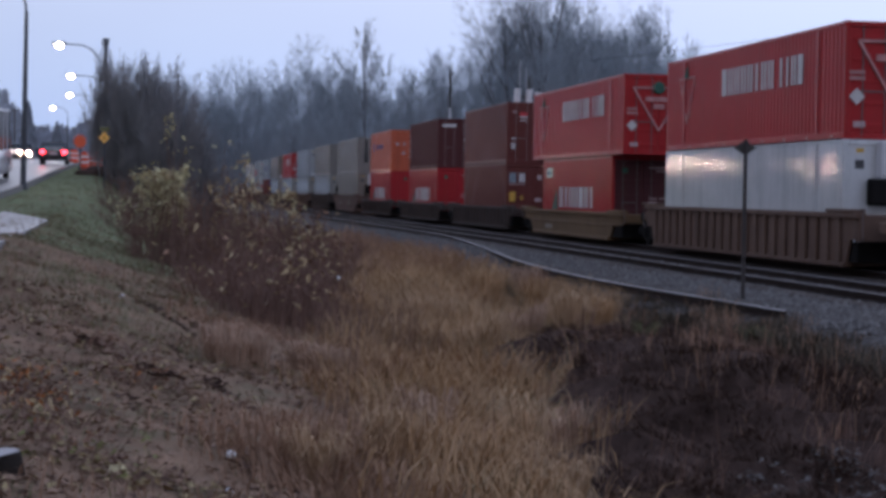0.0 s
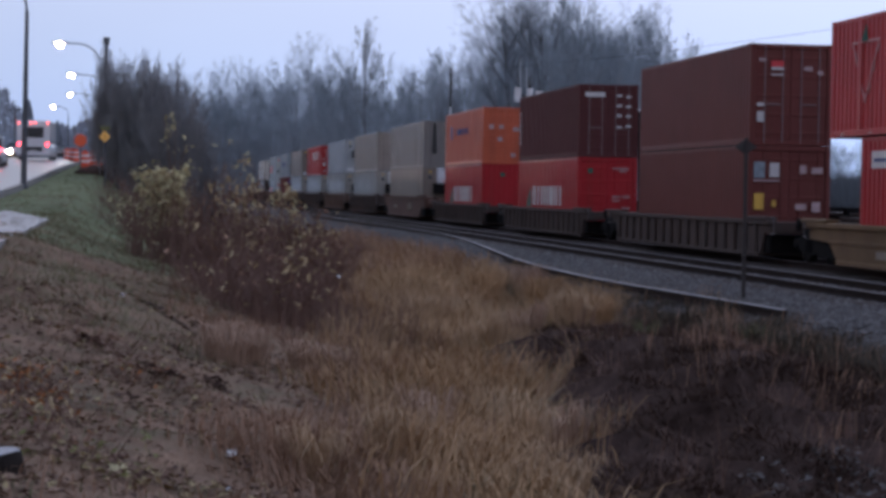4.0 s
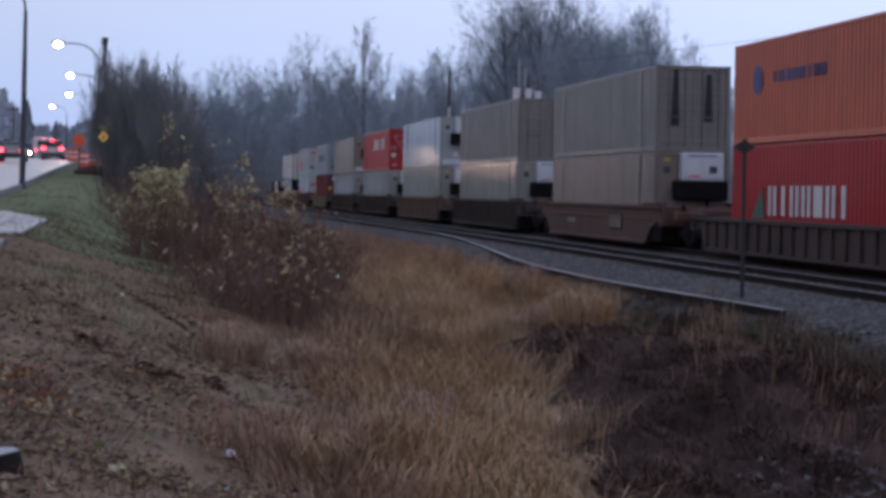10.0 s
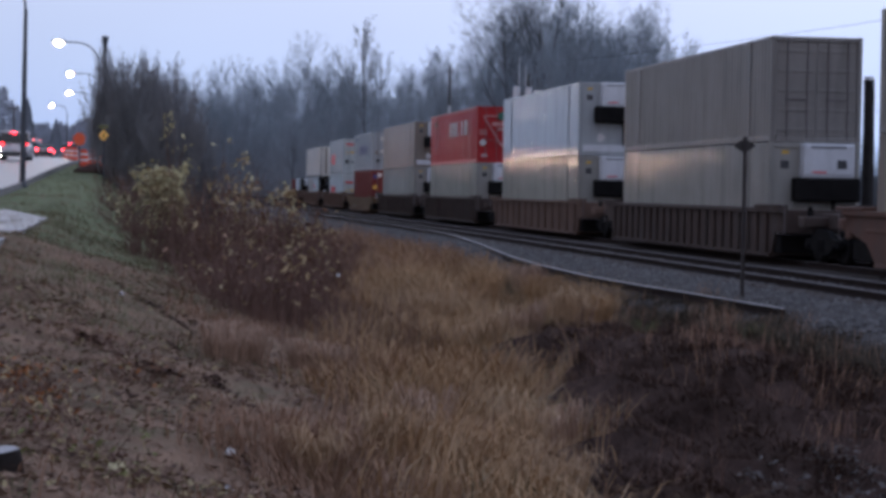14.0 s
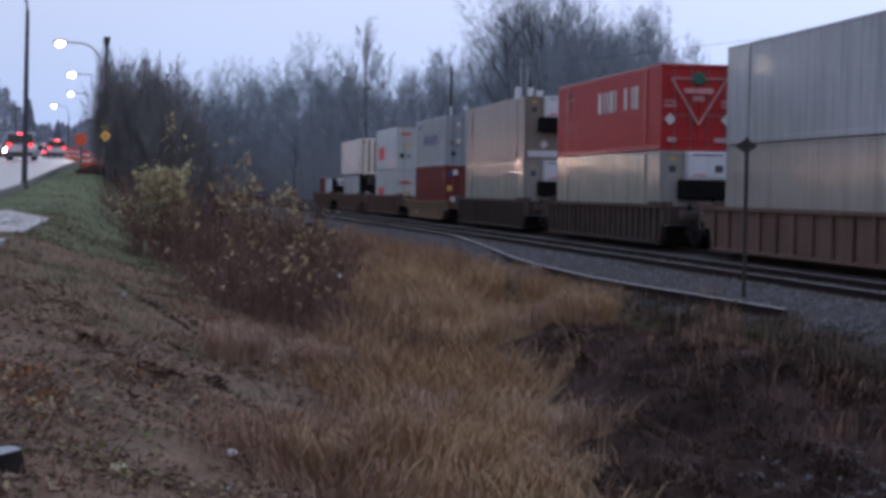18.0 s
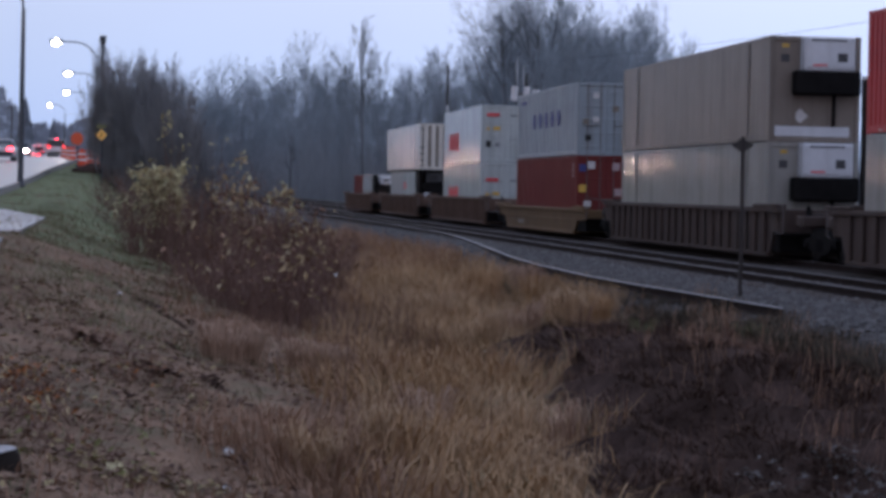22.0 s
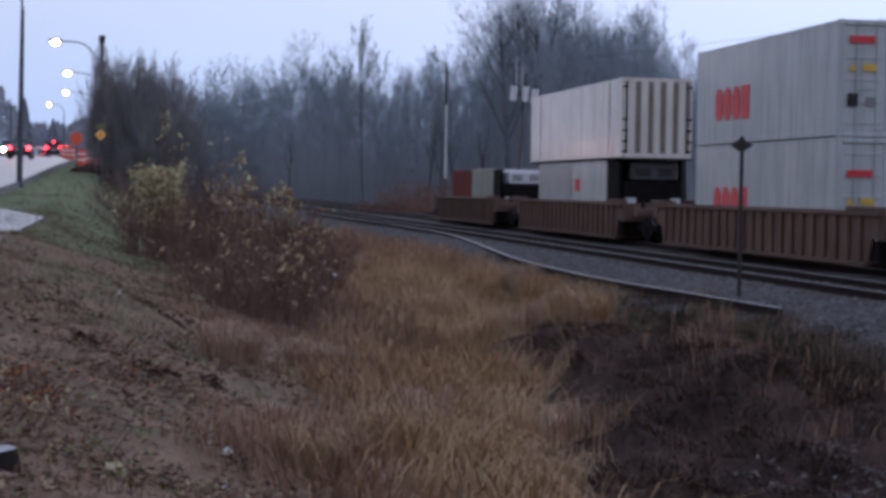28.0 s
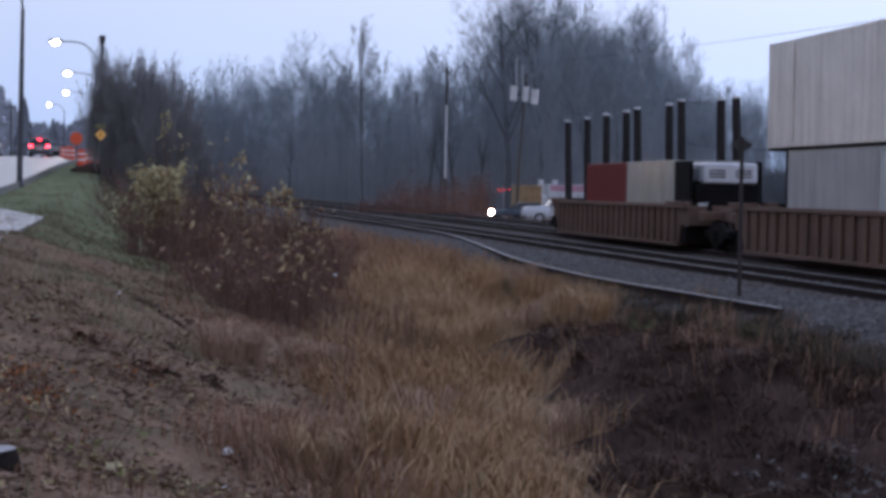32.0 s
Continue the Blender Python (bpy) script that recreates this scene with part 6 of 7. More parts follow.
for k, (x, d, h) in enumerate(((560, 56, 1.9), (590, 60, 1.7), (625, 66, 1.5), (525, 54, 2.1), (225, 60, 2.2), (265, 64, 2.4), (320, 66, 2.4), (380, 64, 2.2), (420, 70, 2.2), (475, 72, 2.0), (200, 72, 2.0), (540, 80, 1.8), (535, 50, 2.3), (565, 52, 1.9), (595, 53, 1.4), (510, 48, 2.5), (610, 58, 1.5))):
    bush("bush", "dark leafless bramble bush by the shrubs", footing(x, d), h, 1.1, 60, 260, (M_LEAFR, M_CANE), 40 + k, 0.1, M_CANE)
SPRIG = {"kids": [5, 3, 0], "clear": 0.35, "spread": (0.3, 0.6), "shrink": (0.25, 0.4), "wander": 0.1, "lift": 0.1, "thin": 0.002, "fine": 1}
for k, (x, d, h) in enumerate(((612, 17.5, 1.6), (625, 21, 1.8), (560, 24, 1.3), (700, 25, 1.2), (900, 16, 0.9), (455, 26, 1.4), (1290, 15, 0.8), (1000, 22, 1.0))):
    sp = bare_tree("sapling", 400 + k, h, SPRIG, "thin bare sapling standing in dry grass", "sapling", (M_CANE, M_CANE), radius=0.008, deepest=2)
    sp.matrix_basis = Matrix.Translation(footing(x, d))
M_ORANGEWEED = mat("orange_autumn_weed", (0.34, 0.13, 0.05), 0.85, var=0.4, scale=1.0, island=0.6, spec=0.08)
M_OLIVE = mat("olive_weed_leaves", (0.2, 0.2, 0.085), 0.85, var=0.4, scale=1.0, island=0.6, spec=0.08)
for k, (x, d, h, r, n, ms) in enumerate(((62, 13.4, 0.24, 0.3, 420, (M_ORANGEWEED, M_LEAFT)), (38, 14.3, 0.26, 0.33, 340, (M_LEAFT, M_ORANGEWEED)), (25, 12.6, 0.2, 0.33, 320, (M_OLIVE, M_LEAFT)), (215, 11.4, 0.1, 0.2, 160, (M_OLIVE, M_LEAFP)), (130, 11.5, 0.1, 0.3, 280, (M_OLIVE, M_LEAFP)), (180, 11.0, 0.08, 0.3, 260, (M_OLIVE, M_LEAFT)), (90, 12.0, 0.14, 0.35, 260, (M_OLIVE, M_LEAFR)), (160, 19, 0.3, 0.5, 220, (M_LEAFR, M_CANE)), (215, 17, 0.25, 0.4, 200, (M_LEAFR, M_ORANGEWEED)), (1050, 28, 0.35, 0.6, 200, (M_OLIVE, M_CANE)))):
    bush("weed", "low autumn weed on the bank", footing(x, d), h, r, 22, n, ms, 300 + k, 0.055, M_CANE)


# ---- small things on the bank ----
p = footing(10, 10.6)
st = thing("stump", "short cut grey stump with a pale top", "stump", Matrix.Translation(p) @ Matrix.Rotation(radians(11), 4, "X"))
part("stem", sweep(bmesh.new(), [(0, 0, -0.15), (0.01, 0, 0.05), (0, 0.01, 0.125)], [0.12, 0.1, 0.092], 20), mat("dark_stump_bark", (0.03, 0.024, 0.021), 0.9, var=0.4, scale=6, bump=0.5, spec=0.05), st, smooth=True)
part("cut_face", tube(bmesh.new(), (0, 0.01, 0.122), (0, 0.01, 0.132), 0.088, 0.085, 20), mat("pale_cut_wood", (0.34, 0.32, 0.32), 0.7), st, "pale sawn top")


def fallen_leaf(label, p, size, turn, tilt, material):
    """A lobed leaf, curled at its edges."""
    bm = bmesh.new()
    rim = []
    for k in range(15):
        a = k * math.tau / 15
        r = size * (1.0 if k % 3 == 0 else 0.55 if k % 3 == 1 else 0.62)
        rim.append(bm.verts.new((r * math.cos(a), r * math.sin(a), size * (0.16 if k % 3 == 0 else 0.05))))
    c = bm.verts.new((0, 0, 0))
    for k in range(15):
        bm.faces.new((c, rim[k], rim[(k + 1) % 15]))
    ob = part("fallen_leaf", bm, material)
    ob.matrix_basis = Matrix.Translation(p + Vector((0, 0, 0.03))) @ Euler((radians(tilt), 0, radians(turn))).to_matrix().to_4x4()
    tagged(ob, label, "leaf")


M_BIGLEAF = mat("pale_yellow_leaf", (0.5, 0.42, 0.24), 0.75, var=0.25, scale=8, spec=0.1)
for k, (x, d, size) in enumerate(((206, 11.45, 0.06), (222, 11.5, 0.055), (212, 11.25, 0.05), (150, 11.7, 0.045), (175, 11.6, 0.05), (128, 11.75, 0.04))):
    fallen_leaf("large pale yellow maple leaf on the bank", footing(x, d), size, 50 * k, 28 + 6 * (k % 3), M_BIGLEAF if k < 3 else M_LEAFP)
M_LITTERWHITE = mat("white_plastic", (0.72, 0.72, 0.72), 0.5)


def crumpled(name, label, category, p, r, material, seed):
    bm = bmesh.new()
    bmesh.ops.create_icosphere(bm, subdivisions=2, radius=r)
    rng = random.Random(seed)
    for v in bm.verts:
        v.co *= rng.uniform(0.8, 1.1)
        v.co.z *= 0.8
    ob = part(name, bm, material)
    ob.location = p + Vector((0, 0, r * 0.55))
    tagged(ob, label, category)


crumpled("litter_cup", "crumpled white paper cup on the bank", "litter", footing(411, 13.3), 0.038, M_LITTERWHITE, 1)
crumpled("litter_scrap", "small white paper scrap on the bank", "litter", footing(410, 11.8), 0.028, M_LITTERWHITE, 2)
crumpled("litter_scrap", "white paper scrap caught in weeds", "litter", footing(598, 40) + Vector((0, 0, 0.8)), 0.045, M_LITTERWHITE, 3)
crumpled("litter_scrap", "small white paper scrap on the bank", "litter", footing(215, 27), 0.035, M_LITTERWHITE, 4)

# trackside sign, seen from behind
p = T(24.7, 6.55, -0.45)
sg = thing("trackside_sign", "rusty trackside post with a diamond sign seen from behind", "sign post", Matrix.Translation(p) @ Matrix.Rotation(radians(6), 4, "Z"))
part("post", soft_box(-0.035, 0.035, -0.03, 0.03, -0.5, 3.32, 0.008), mat("rusty_post", (0.035, 0.028, 0.027), 0.8, var=0.3), sg)
part("sign_plate", prism(bmesh.new(), [(-0.23, 3.15), (0.0, 3.0), (0.23, 3.15), (0.0, 3.3)], 0.032, 0.045), mat("dull_sign_back", (0.05, 0.045, 0.043), 0.8, 0.0, var=0.3), sg, "dull grey diamond plate")


# ---- log cars on the siding ----
M_STAKE = mat("dark_log_stake", (0.03, 0.027, 0.027), 0.85, var=0.35, scale=4, bump=0.2, spec=0.15)
M_STAKECAP = mat("white_painted_stake_end", (0.6, 0.6, 0.62), 0.7, var=0.2)


def log_car(stakes, a, b):
    mid = (a + b) / 2
    p = T(mid, -4.3)
    ob = thing("log_car", "empty dark log car with tall upright stakes", "log car", pose(p.x, p.y, 0, 0, 0, HEAD), "log cars on the siding")
    L = (b - a) / 2
    part("centre_sill", soft_box(-L, L, -0.35, 0.35, 0.7, 1.2, 0.04), M_BLACK, ob)
    for k in range(5):
        x = -L + 0.8 + k * (2 * L - 1.6) / 4
        part("cross_bunk", soft_box(x - 0.15, x + 0.15, -1.35, 1.35, 1.1, 1.42, 0.03), M_BLACK, ob)
    for sy in (-1, 1):
        part("side_sill", soft_box(-L, L, sy * 1.32 - 0.08, sy * 1.32 + 0.08, 0.95, 1.2, 0.02), M_BLACK, ob)
    part("deck_board", soft_box(-L, L, -1.25, -0.36, 1.2, 1.27, 0.02), M_TIE, ob)
    part("deck_board", soft_box(-L, L, 0.36, 1.25, 1.2, 1.27, 0.02), M_TIE, ob)
    for s, top, lean in stakes:
        x = s - mid
        stk = part("stake", sweep(bmesh.new(), [(x, 1.2, 0.95), (x + lean * 0.5, 1.22, 3.0), (x + lean, 1.24, top)], [0.185, 0.175, 0.16], 9), M_STAKE, ob)
        part("stake_end", tube(bmesh.new(), (x + lean, 1.24, top), (x + lean, 1.24, top + 0.1), 0.16, 0.14, 9), M_STAKECAP, stk, "white painted stake end")
    bogie(ob, -L + 1.6)
    bogie(ob, L - 1.6)


log_car(((42.85, 5.2, 0.0), (49.4, 5.15, 0.0), (55.1, 5.2, 0.35)), 40.0, 56.2)
log_car(((57.2, 5.22, 0.1), (62.3, 5.4, 0.3), (64.3, 5.32, 0.05), (69.2, 5.35, 0.3)), 56.6, 70.2)
log_car(((71.3, 5.3, 0.1), (75.0, 5.3, 0.1), (78.8, 5.25, 0.15), (82.9, 5.25, 0.3)), 70.6, 84.0)


# ---- poles and wires beyond the tracks ----
M_PALEPOLE = mat("white_pole_sleeve", (0.6, 0.6, 0.62), 0.6, var=0.15)
up = thing("utility_pole", "dark utility pole with a white sleeve", "utility pole", Matrix.Translation(seen_at(791, 182, -0.6)))
part("pole", sweep(bmesh.new(), [(0, 0, 0), (0, 0, 14.2)], [0.13, 0.1], 8), M_WOODPOLE, up)
part("sleeve", tube(bmesh.new(), (0, -0.02, 3.4), (0, -0.02, 10.4), 0.14, 0.12, 10), M_PALEPOLE, up, "white sleeve")
part("crossarm", soft_box(-0.45, 0.45, -0.06, 0.06, 13.5, 13.62, 0.02), M_WOODPOLE, up)
up = thing("utility_pole", "leaning utility pole carrying three pale transformers", "utility pole", Matrix.Translation(seen_at(918, 148, -0.6)))
part("pole", sweep(bmesh.new(), [(0, 0, 0), (0.12, 0, 4.5), (0.55, 0, 11.4)], [0.13, 0.11, 0.08], 8), M_WOODPOLE, up)
for x, z, w in ((-0.42, 9.3, 0.27), (0.5, 9.25, 0.25), (1.22, 9.05, 0.29)):
    bm = tube(bmesh.new(), (x, -0.25, z), (x + 0.06, -0.25, z + 1.15), w, w, 12)
    tr = part("transformer", bm, M_PALEPOLE, up, "pale grey transformer can")
    part("bushing", tube(bmesh.new(), (x + 0.06, -0.25, z + 1.15), (x + 0.07, -0.25, z + 1.4), 0.06, 0.04, 6), M_BLACK, tr)
part("bracket", soft_box(-0.5, 1.4, -0.12, 0.0, 9.75, 9.87, 0.02), M_WOODPOLE, up)
for x, za, zb in ((-0.2, 10.6, 12.7), (0.28, 10.5, 12.0)):
    part("insulator_rod", tube(bmesh.new(), (x, -0.1, za), (x, -0.1, zb), 0.035, 0.03, 6), M_PALEPOLE, up)
wr = thing("overhead_wire", "thin dark overhead wires beyond the tracks", "overhead wire")
for za, zb in ((7.6, 7.2), (5.0, 4.75), (13.7, 13.2)):
    a, b = seen_at(791, 182, 13.2) if za > 10 else seen_at(1180, 120, za), seen_at(1750, 112, zb)
    pts = [a.lerp(b, k / 10) - Vector((0, 0, 0.5 * (1 - (k / 5 - 1) ** 2))) for k in range(11)]
    part("wire", sweep(bmesh.new(), pts, 0.016, 4), M_BLACK, wr)


# ---- road signs and works gear ----
M_ORANGE = mat("fluorescent_orange", (0.75, 0.085, 0.035), 0.5, var=0.08)
# Lighter orange than the drums', with headlamp light put into the colour.
M_SIGNORANGE = mat("headlit_orange_sign_face", (0.95, 0.14, 0.05), 0.5, var=0.05)
M_AMBER = mat("amber_sign_face", (0.95, 0.5, 0.12), 0.5, var=0.08)
M_CONEWHITE = mat("white_reflective_band", (0.75, 0.72, 0.7), 0.4, var=0.1)


def sign(name, label, p, z, size, face, post_h, sides):
    ob = thing(name, label, "road sign", Matrix.Translation(p) @ Matrix.Rotation(radians(-8), 4, "Z"))
    part("post", soft_box(-0.035, 0.035, 0.0, 0.07, 0, post_h, 0.01), M_POLE, ob)
    r = size
    plate = part("sign_plate", prism(bmesh.new(), [(r * math.cos((k + 0.5 * (sides == 8)) * math.tau / sides), z + r * math.sin((k + 0.5 * (sides == 8)) * math.tau / sides)) for k in range(sides)], -0.03, -0.005), face, ob)
    part("sign_rim", prism(bmesh.new(), [(0.88 * r * math.cos((k + 0.5 * (sides == 8)) * math.tau / sides), z + 0.88 * r * math.sin((k + 0.5 * (sides == 8)) * math.tau / sides)) for k in range(sides)], -0.036, -0.03), face, plate)
    if sides == 4:
        part("emblem", soft_box(-r * 0.09, r * 0.09, -0.042, -0.03, z - r * 0.35, z + r * 0.35, 0.01), M_BLACK, plate)
    return ob


def roadside(x, depth):
    p = seen_at(x, depth)
    s, o = along_off(p)
    p.z = ground_z(s, o)
    return p


p = roadside(181, 88)
so = sign("warning_sign", "amber diamond warning sign on a post", p, 4.02 - p.z, 0.27, M_AMBER, 4.3 - p.z, 4)
part("tab_plate", soft_box(-0.24, 0.24, -0.03, -0.005, 4.32 - p.z, 4.5 - p.z, 0.01), M_GREEN, so, "small green plate")
p = roadside(138, 112)
sign("works_sign", "fluorescent orange octagonal works sign on a stand", p, 4.4 - p.z, 0.4, M_SIGNORANGE, 4.4 - p.z, 8)
for x, d in ((146, 116), (162, 126), (181, 120), (130, 150), (122, 165), (114, 182), (126, 158)):
    p = roadside(x, d)
    if x < 135:
        s, o = along_off(p)
        p.z = road_z(s) - 0.02
    ob = thing("traffic_drum", "orange traffic drum with white bands", "traffic drum", Matrix.Translation(p), "traffic drums at the roadworks")
    bd = part("drum", sweep(bmesh.new(), [(0, 0, 0), (0, 0, 0.5), (0, 0, 1.0)], [0.29, 0.26, 0.23], 12), M_ORANGE, ob)
    for z in (0.35, 0.7):
        part("band", tube(bmesh.new(), (0, 0, z), (0, 0, z + 0.12), 0.3 - z * 0.06, 0.293 - z * 0.06, 12, False), M_CONEWHITE, bd)
    part("foot", tube(bmesh.new(), (0, 0, 0), (0, 0, 0.06), 0.42, 0.4, 10), M_RUBBER, ob)
    part("handle", soft_box(-0.1, 0.1, -0.02, 0.02, 1.0, 1.08, 0.01), M_ORANGE, ob)
for x, d in ((171, 124),):
    p = roadside(x, d)
    ob = thing("traffic_cone", "orange traffic cone with a white band", "traffic cone", Matrix.Translation(p), "traffic cones at the roadworks")
    part("cone", sweep(bmesh.new(), [(0, 0, 0.03), (0, 0, 0.95)], [0.2, 0.04], 10), M_ORANGE, ob)
    part("band", tube(bmesh.new(), (0, 0, 0.5), (0, 0, 0.66), 0.135, 0.105, 10, False), M_CONEWHITE, ob)
    part("foot", soft_box(-0.25, 0.25, -0.25, 0.25, 0, 0.04, 0.01), M_RUBBER, ob)
# dark culvert headwall at the crest of the verge
p = roadside(178, 100)
cw = thing("soil_heap", "low dark heap of soil beside the works", "soil heap", Matrix.Translation(p))
bm = bmesh.new()
bmesh.ops.create_icosphere(bm, subdivisions=3, radius=1.0)
for v in bm.verts:
    v.co = Vector((v.co.x * 1.5, v.co.y * 1.5, max(-0.2, v.co.z) * 0.5)) * (1 + 0.25 * noise.noise(v.co * 2.5))
part("mound", bm, M_MOUND, cw, smooth=True)
# the dark pole that carries nothing but a cap, beside the second lamp
p = roadside(182, 131)
tp = thing("signal_pole", "thick dark pole with a flared cap", "pole", Matrix.Translation(p))
part("shaft", sweep(bmesh.new(), [(0, 0, 0), (0, 0, 11.36 - p.z)], [0.17, 0.12], 9), M_POLE, tp)
part("cap", sweep(bmesh.new(), [(0, 0, 11.26 - p.z), (0, 0, 11.51 - p.z), (0, 0, 11.91 - p.z)], [0.13, 0.2, 0.24], 9), M_POLE, tp)
p = seen_at(22, 430, -0.6)
fp = thing("utility_pole", "distant wooden utility pole with a crossarm", "utility pole", Matrix.Translation(p))
part("pole", sweep(bmesh.new(), [(0, 0, 0), (0, 0, 20.4)], [0.22, 0.16], 8), M_WOODPOLE, fp)
part("crossarm", soft_box(-1.4, 1.4, -0.1, 0.1, 19.2, 19.45, 0.02), M_WOODPOLE, fp)
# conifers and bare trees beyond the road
# Needle colour is lightened and blued to stand for distance haze.
M_FIR = mat("haze_paled_needles", (0.21, 0.225, 0.255), 0.95, var=0.4, scale=0.5, island=0.4)


def fir(p, height, seed):
    rng = random.Random(seed)
    ob = thing("fir_tree", "haze-paled conifer beyond the road", "tree", Matrix.Translation(p))
    part("trunk", sweep(bmesh.new(), [(0, 0, -0.5), (0, 0, height)], [0.2, 0.03], 6), M_BARK, ob)
    verts, faces = [], []
    for k in range(1500):
        f = rng.random() ** 0.8
        z = height * (0.08 + 0.92 * f)
        r = height * 0.2 * (1 - f) ** 0.7 * rng.uniform(0.3, 1.15) + 0.3
        a = rng.uniform(0, math.tau)
        u, v = Vector((math.cos(a), math.sin(a), 0)), Vector((-math.sin(a), math.cos(a), 0))
        b = len(verts)
        verts += [Vector((0, 0, z)), u * r * 0.7 + v * r * 0.25 + Vector((0, 0, z - r * 0.9)), u * r + Vector((0, 0, z - r * 1.5)), u * r * 0.7 - v * r * 0.25 + Vector((0, 0, z - r * 0.9))]
        faces += [(b, b + 1, b + 2), (b, b + 2, b + 3)]
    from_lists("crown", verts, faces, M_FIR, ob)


for k, (x, d, h) in enumerate(((97, 470, 18.5), (46, 480, 24))):
    p = seen_at(x, d)
    s, o = along_off(p)
    p.z = ground_z(s, o)
    fir(p, h, 70 + k)


# ---- vehicles ----
M_GLASS = mat("dark_vehicle_glass", (0.02, 0.022, 0.025), 0.08, var=0.1)
G_TAIL = glow("lit_tail_lamp", (1.0, 0.03, 0.05), 14.0)
G_TAILDIM = glow("dim_tail_lamp", (1.0, 0.03, 0.04), 4.0)
G_HEAD = glow("lit_headlamp", (1.0, 0.66, 0.52), 320.0)
G_MARK = glow("bus_marker_lamp", (1.0, 0.1, 0.1), 7.0)
M_TRIM = mat("black_trim", (0.02, 0.02, 0.02), 0.6, var=0.1)
M_RIM = mat("alloy_rim", (0.4, 0.4, 0.42), 0.35, 0.8, var=0.1)
CARPAINT = {}


def car_paint(name, col):
    if name not in CARPAINT:
        CARPAINT[name] = mat(name + "_car_paint", col, 0.3, 0.0, var=0.06, coat=0.6)
    return CARPAINT[name]


SHAPES = {
    "sedan": (4.6, 1.8, 1.45, 0.62, [(-2.25, 0.92), (-1.75, 0.95), (-1.15, 1.38), (0.3, 1.42), (1.15, 0.95), (2.1, 0.82), (2.3, 0.6)], 0.33),
    "suv": (4.7, 1.9, 1.75, 0.7, [(-2.3, 1.02), (-2.15, 1.1), (-1.95, 1.68), (0.4, 1.72), (1.15, 1.1), (2.15, 1.0), (2.35, 0.75)], 0.37),
    "van": (5.3, 2.0, 2.05, 0.8, [(-2.62, 1.05), (-2.6, 1.2), (-2.5, 1.98), (1.0, 2.02), (1.75, 1.2), (2.5, 1.0), (2.65, 0.7)], 0.36),
    "pickup": (5.6, 2.0, 1.85, 0.8, [(-2.75, 1.2), (-0.75, 1.22), (-0.6, 1.86), (0.7, 1.88), (1.25, 1.28), (2.65, 1.2), (2.78, 0.85)], 0.4),
    "bus": (12.0, 2.55, 3.1, 0.6, [(-5.98, 1.0), (-5.95, 1.3), (-5.85, 3.0), (5.6, 3.05), (5.95, 1.3), (5.98, 1.0), (6.0, 0.8)], 0.48),
}


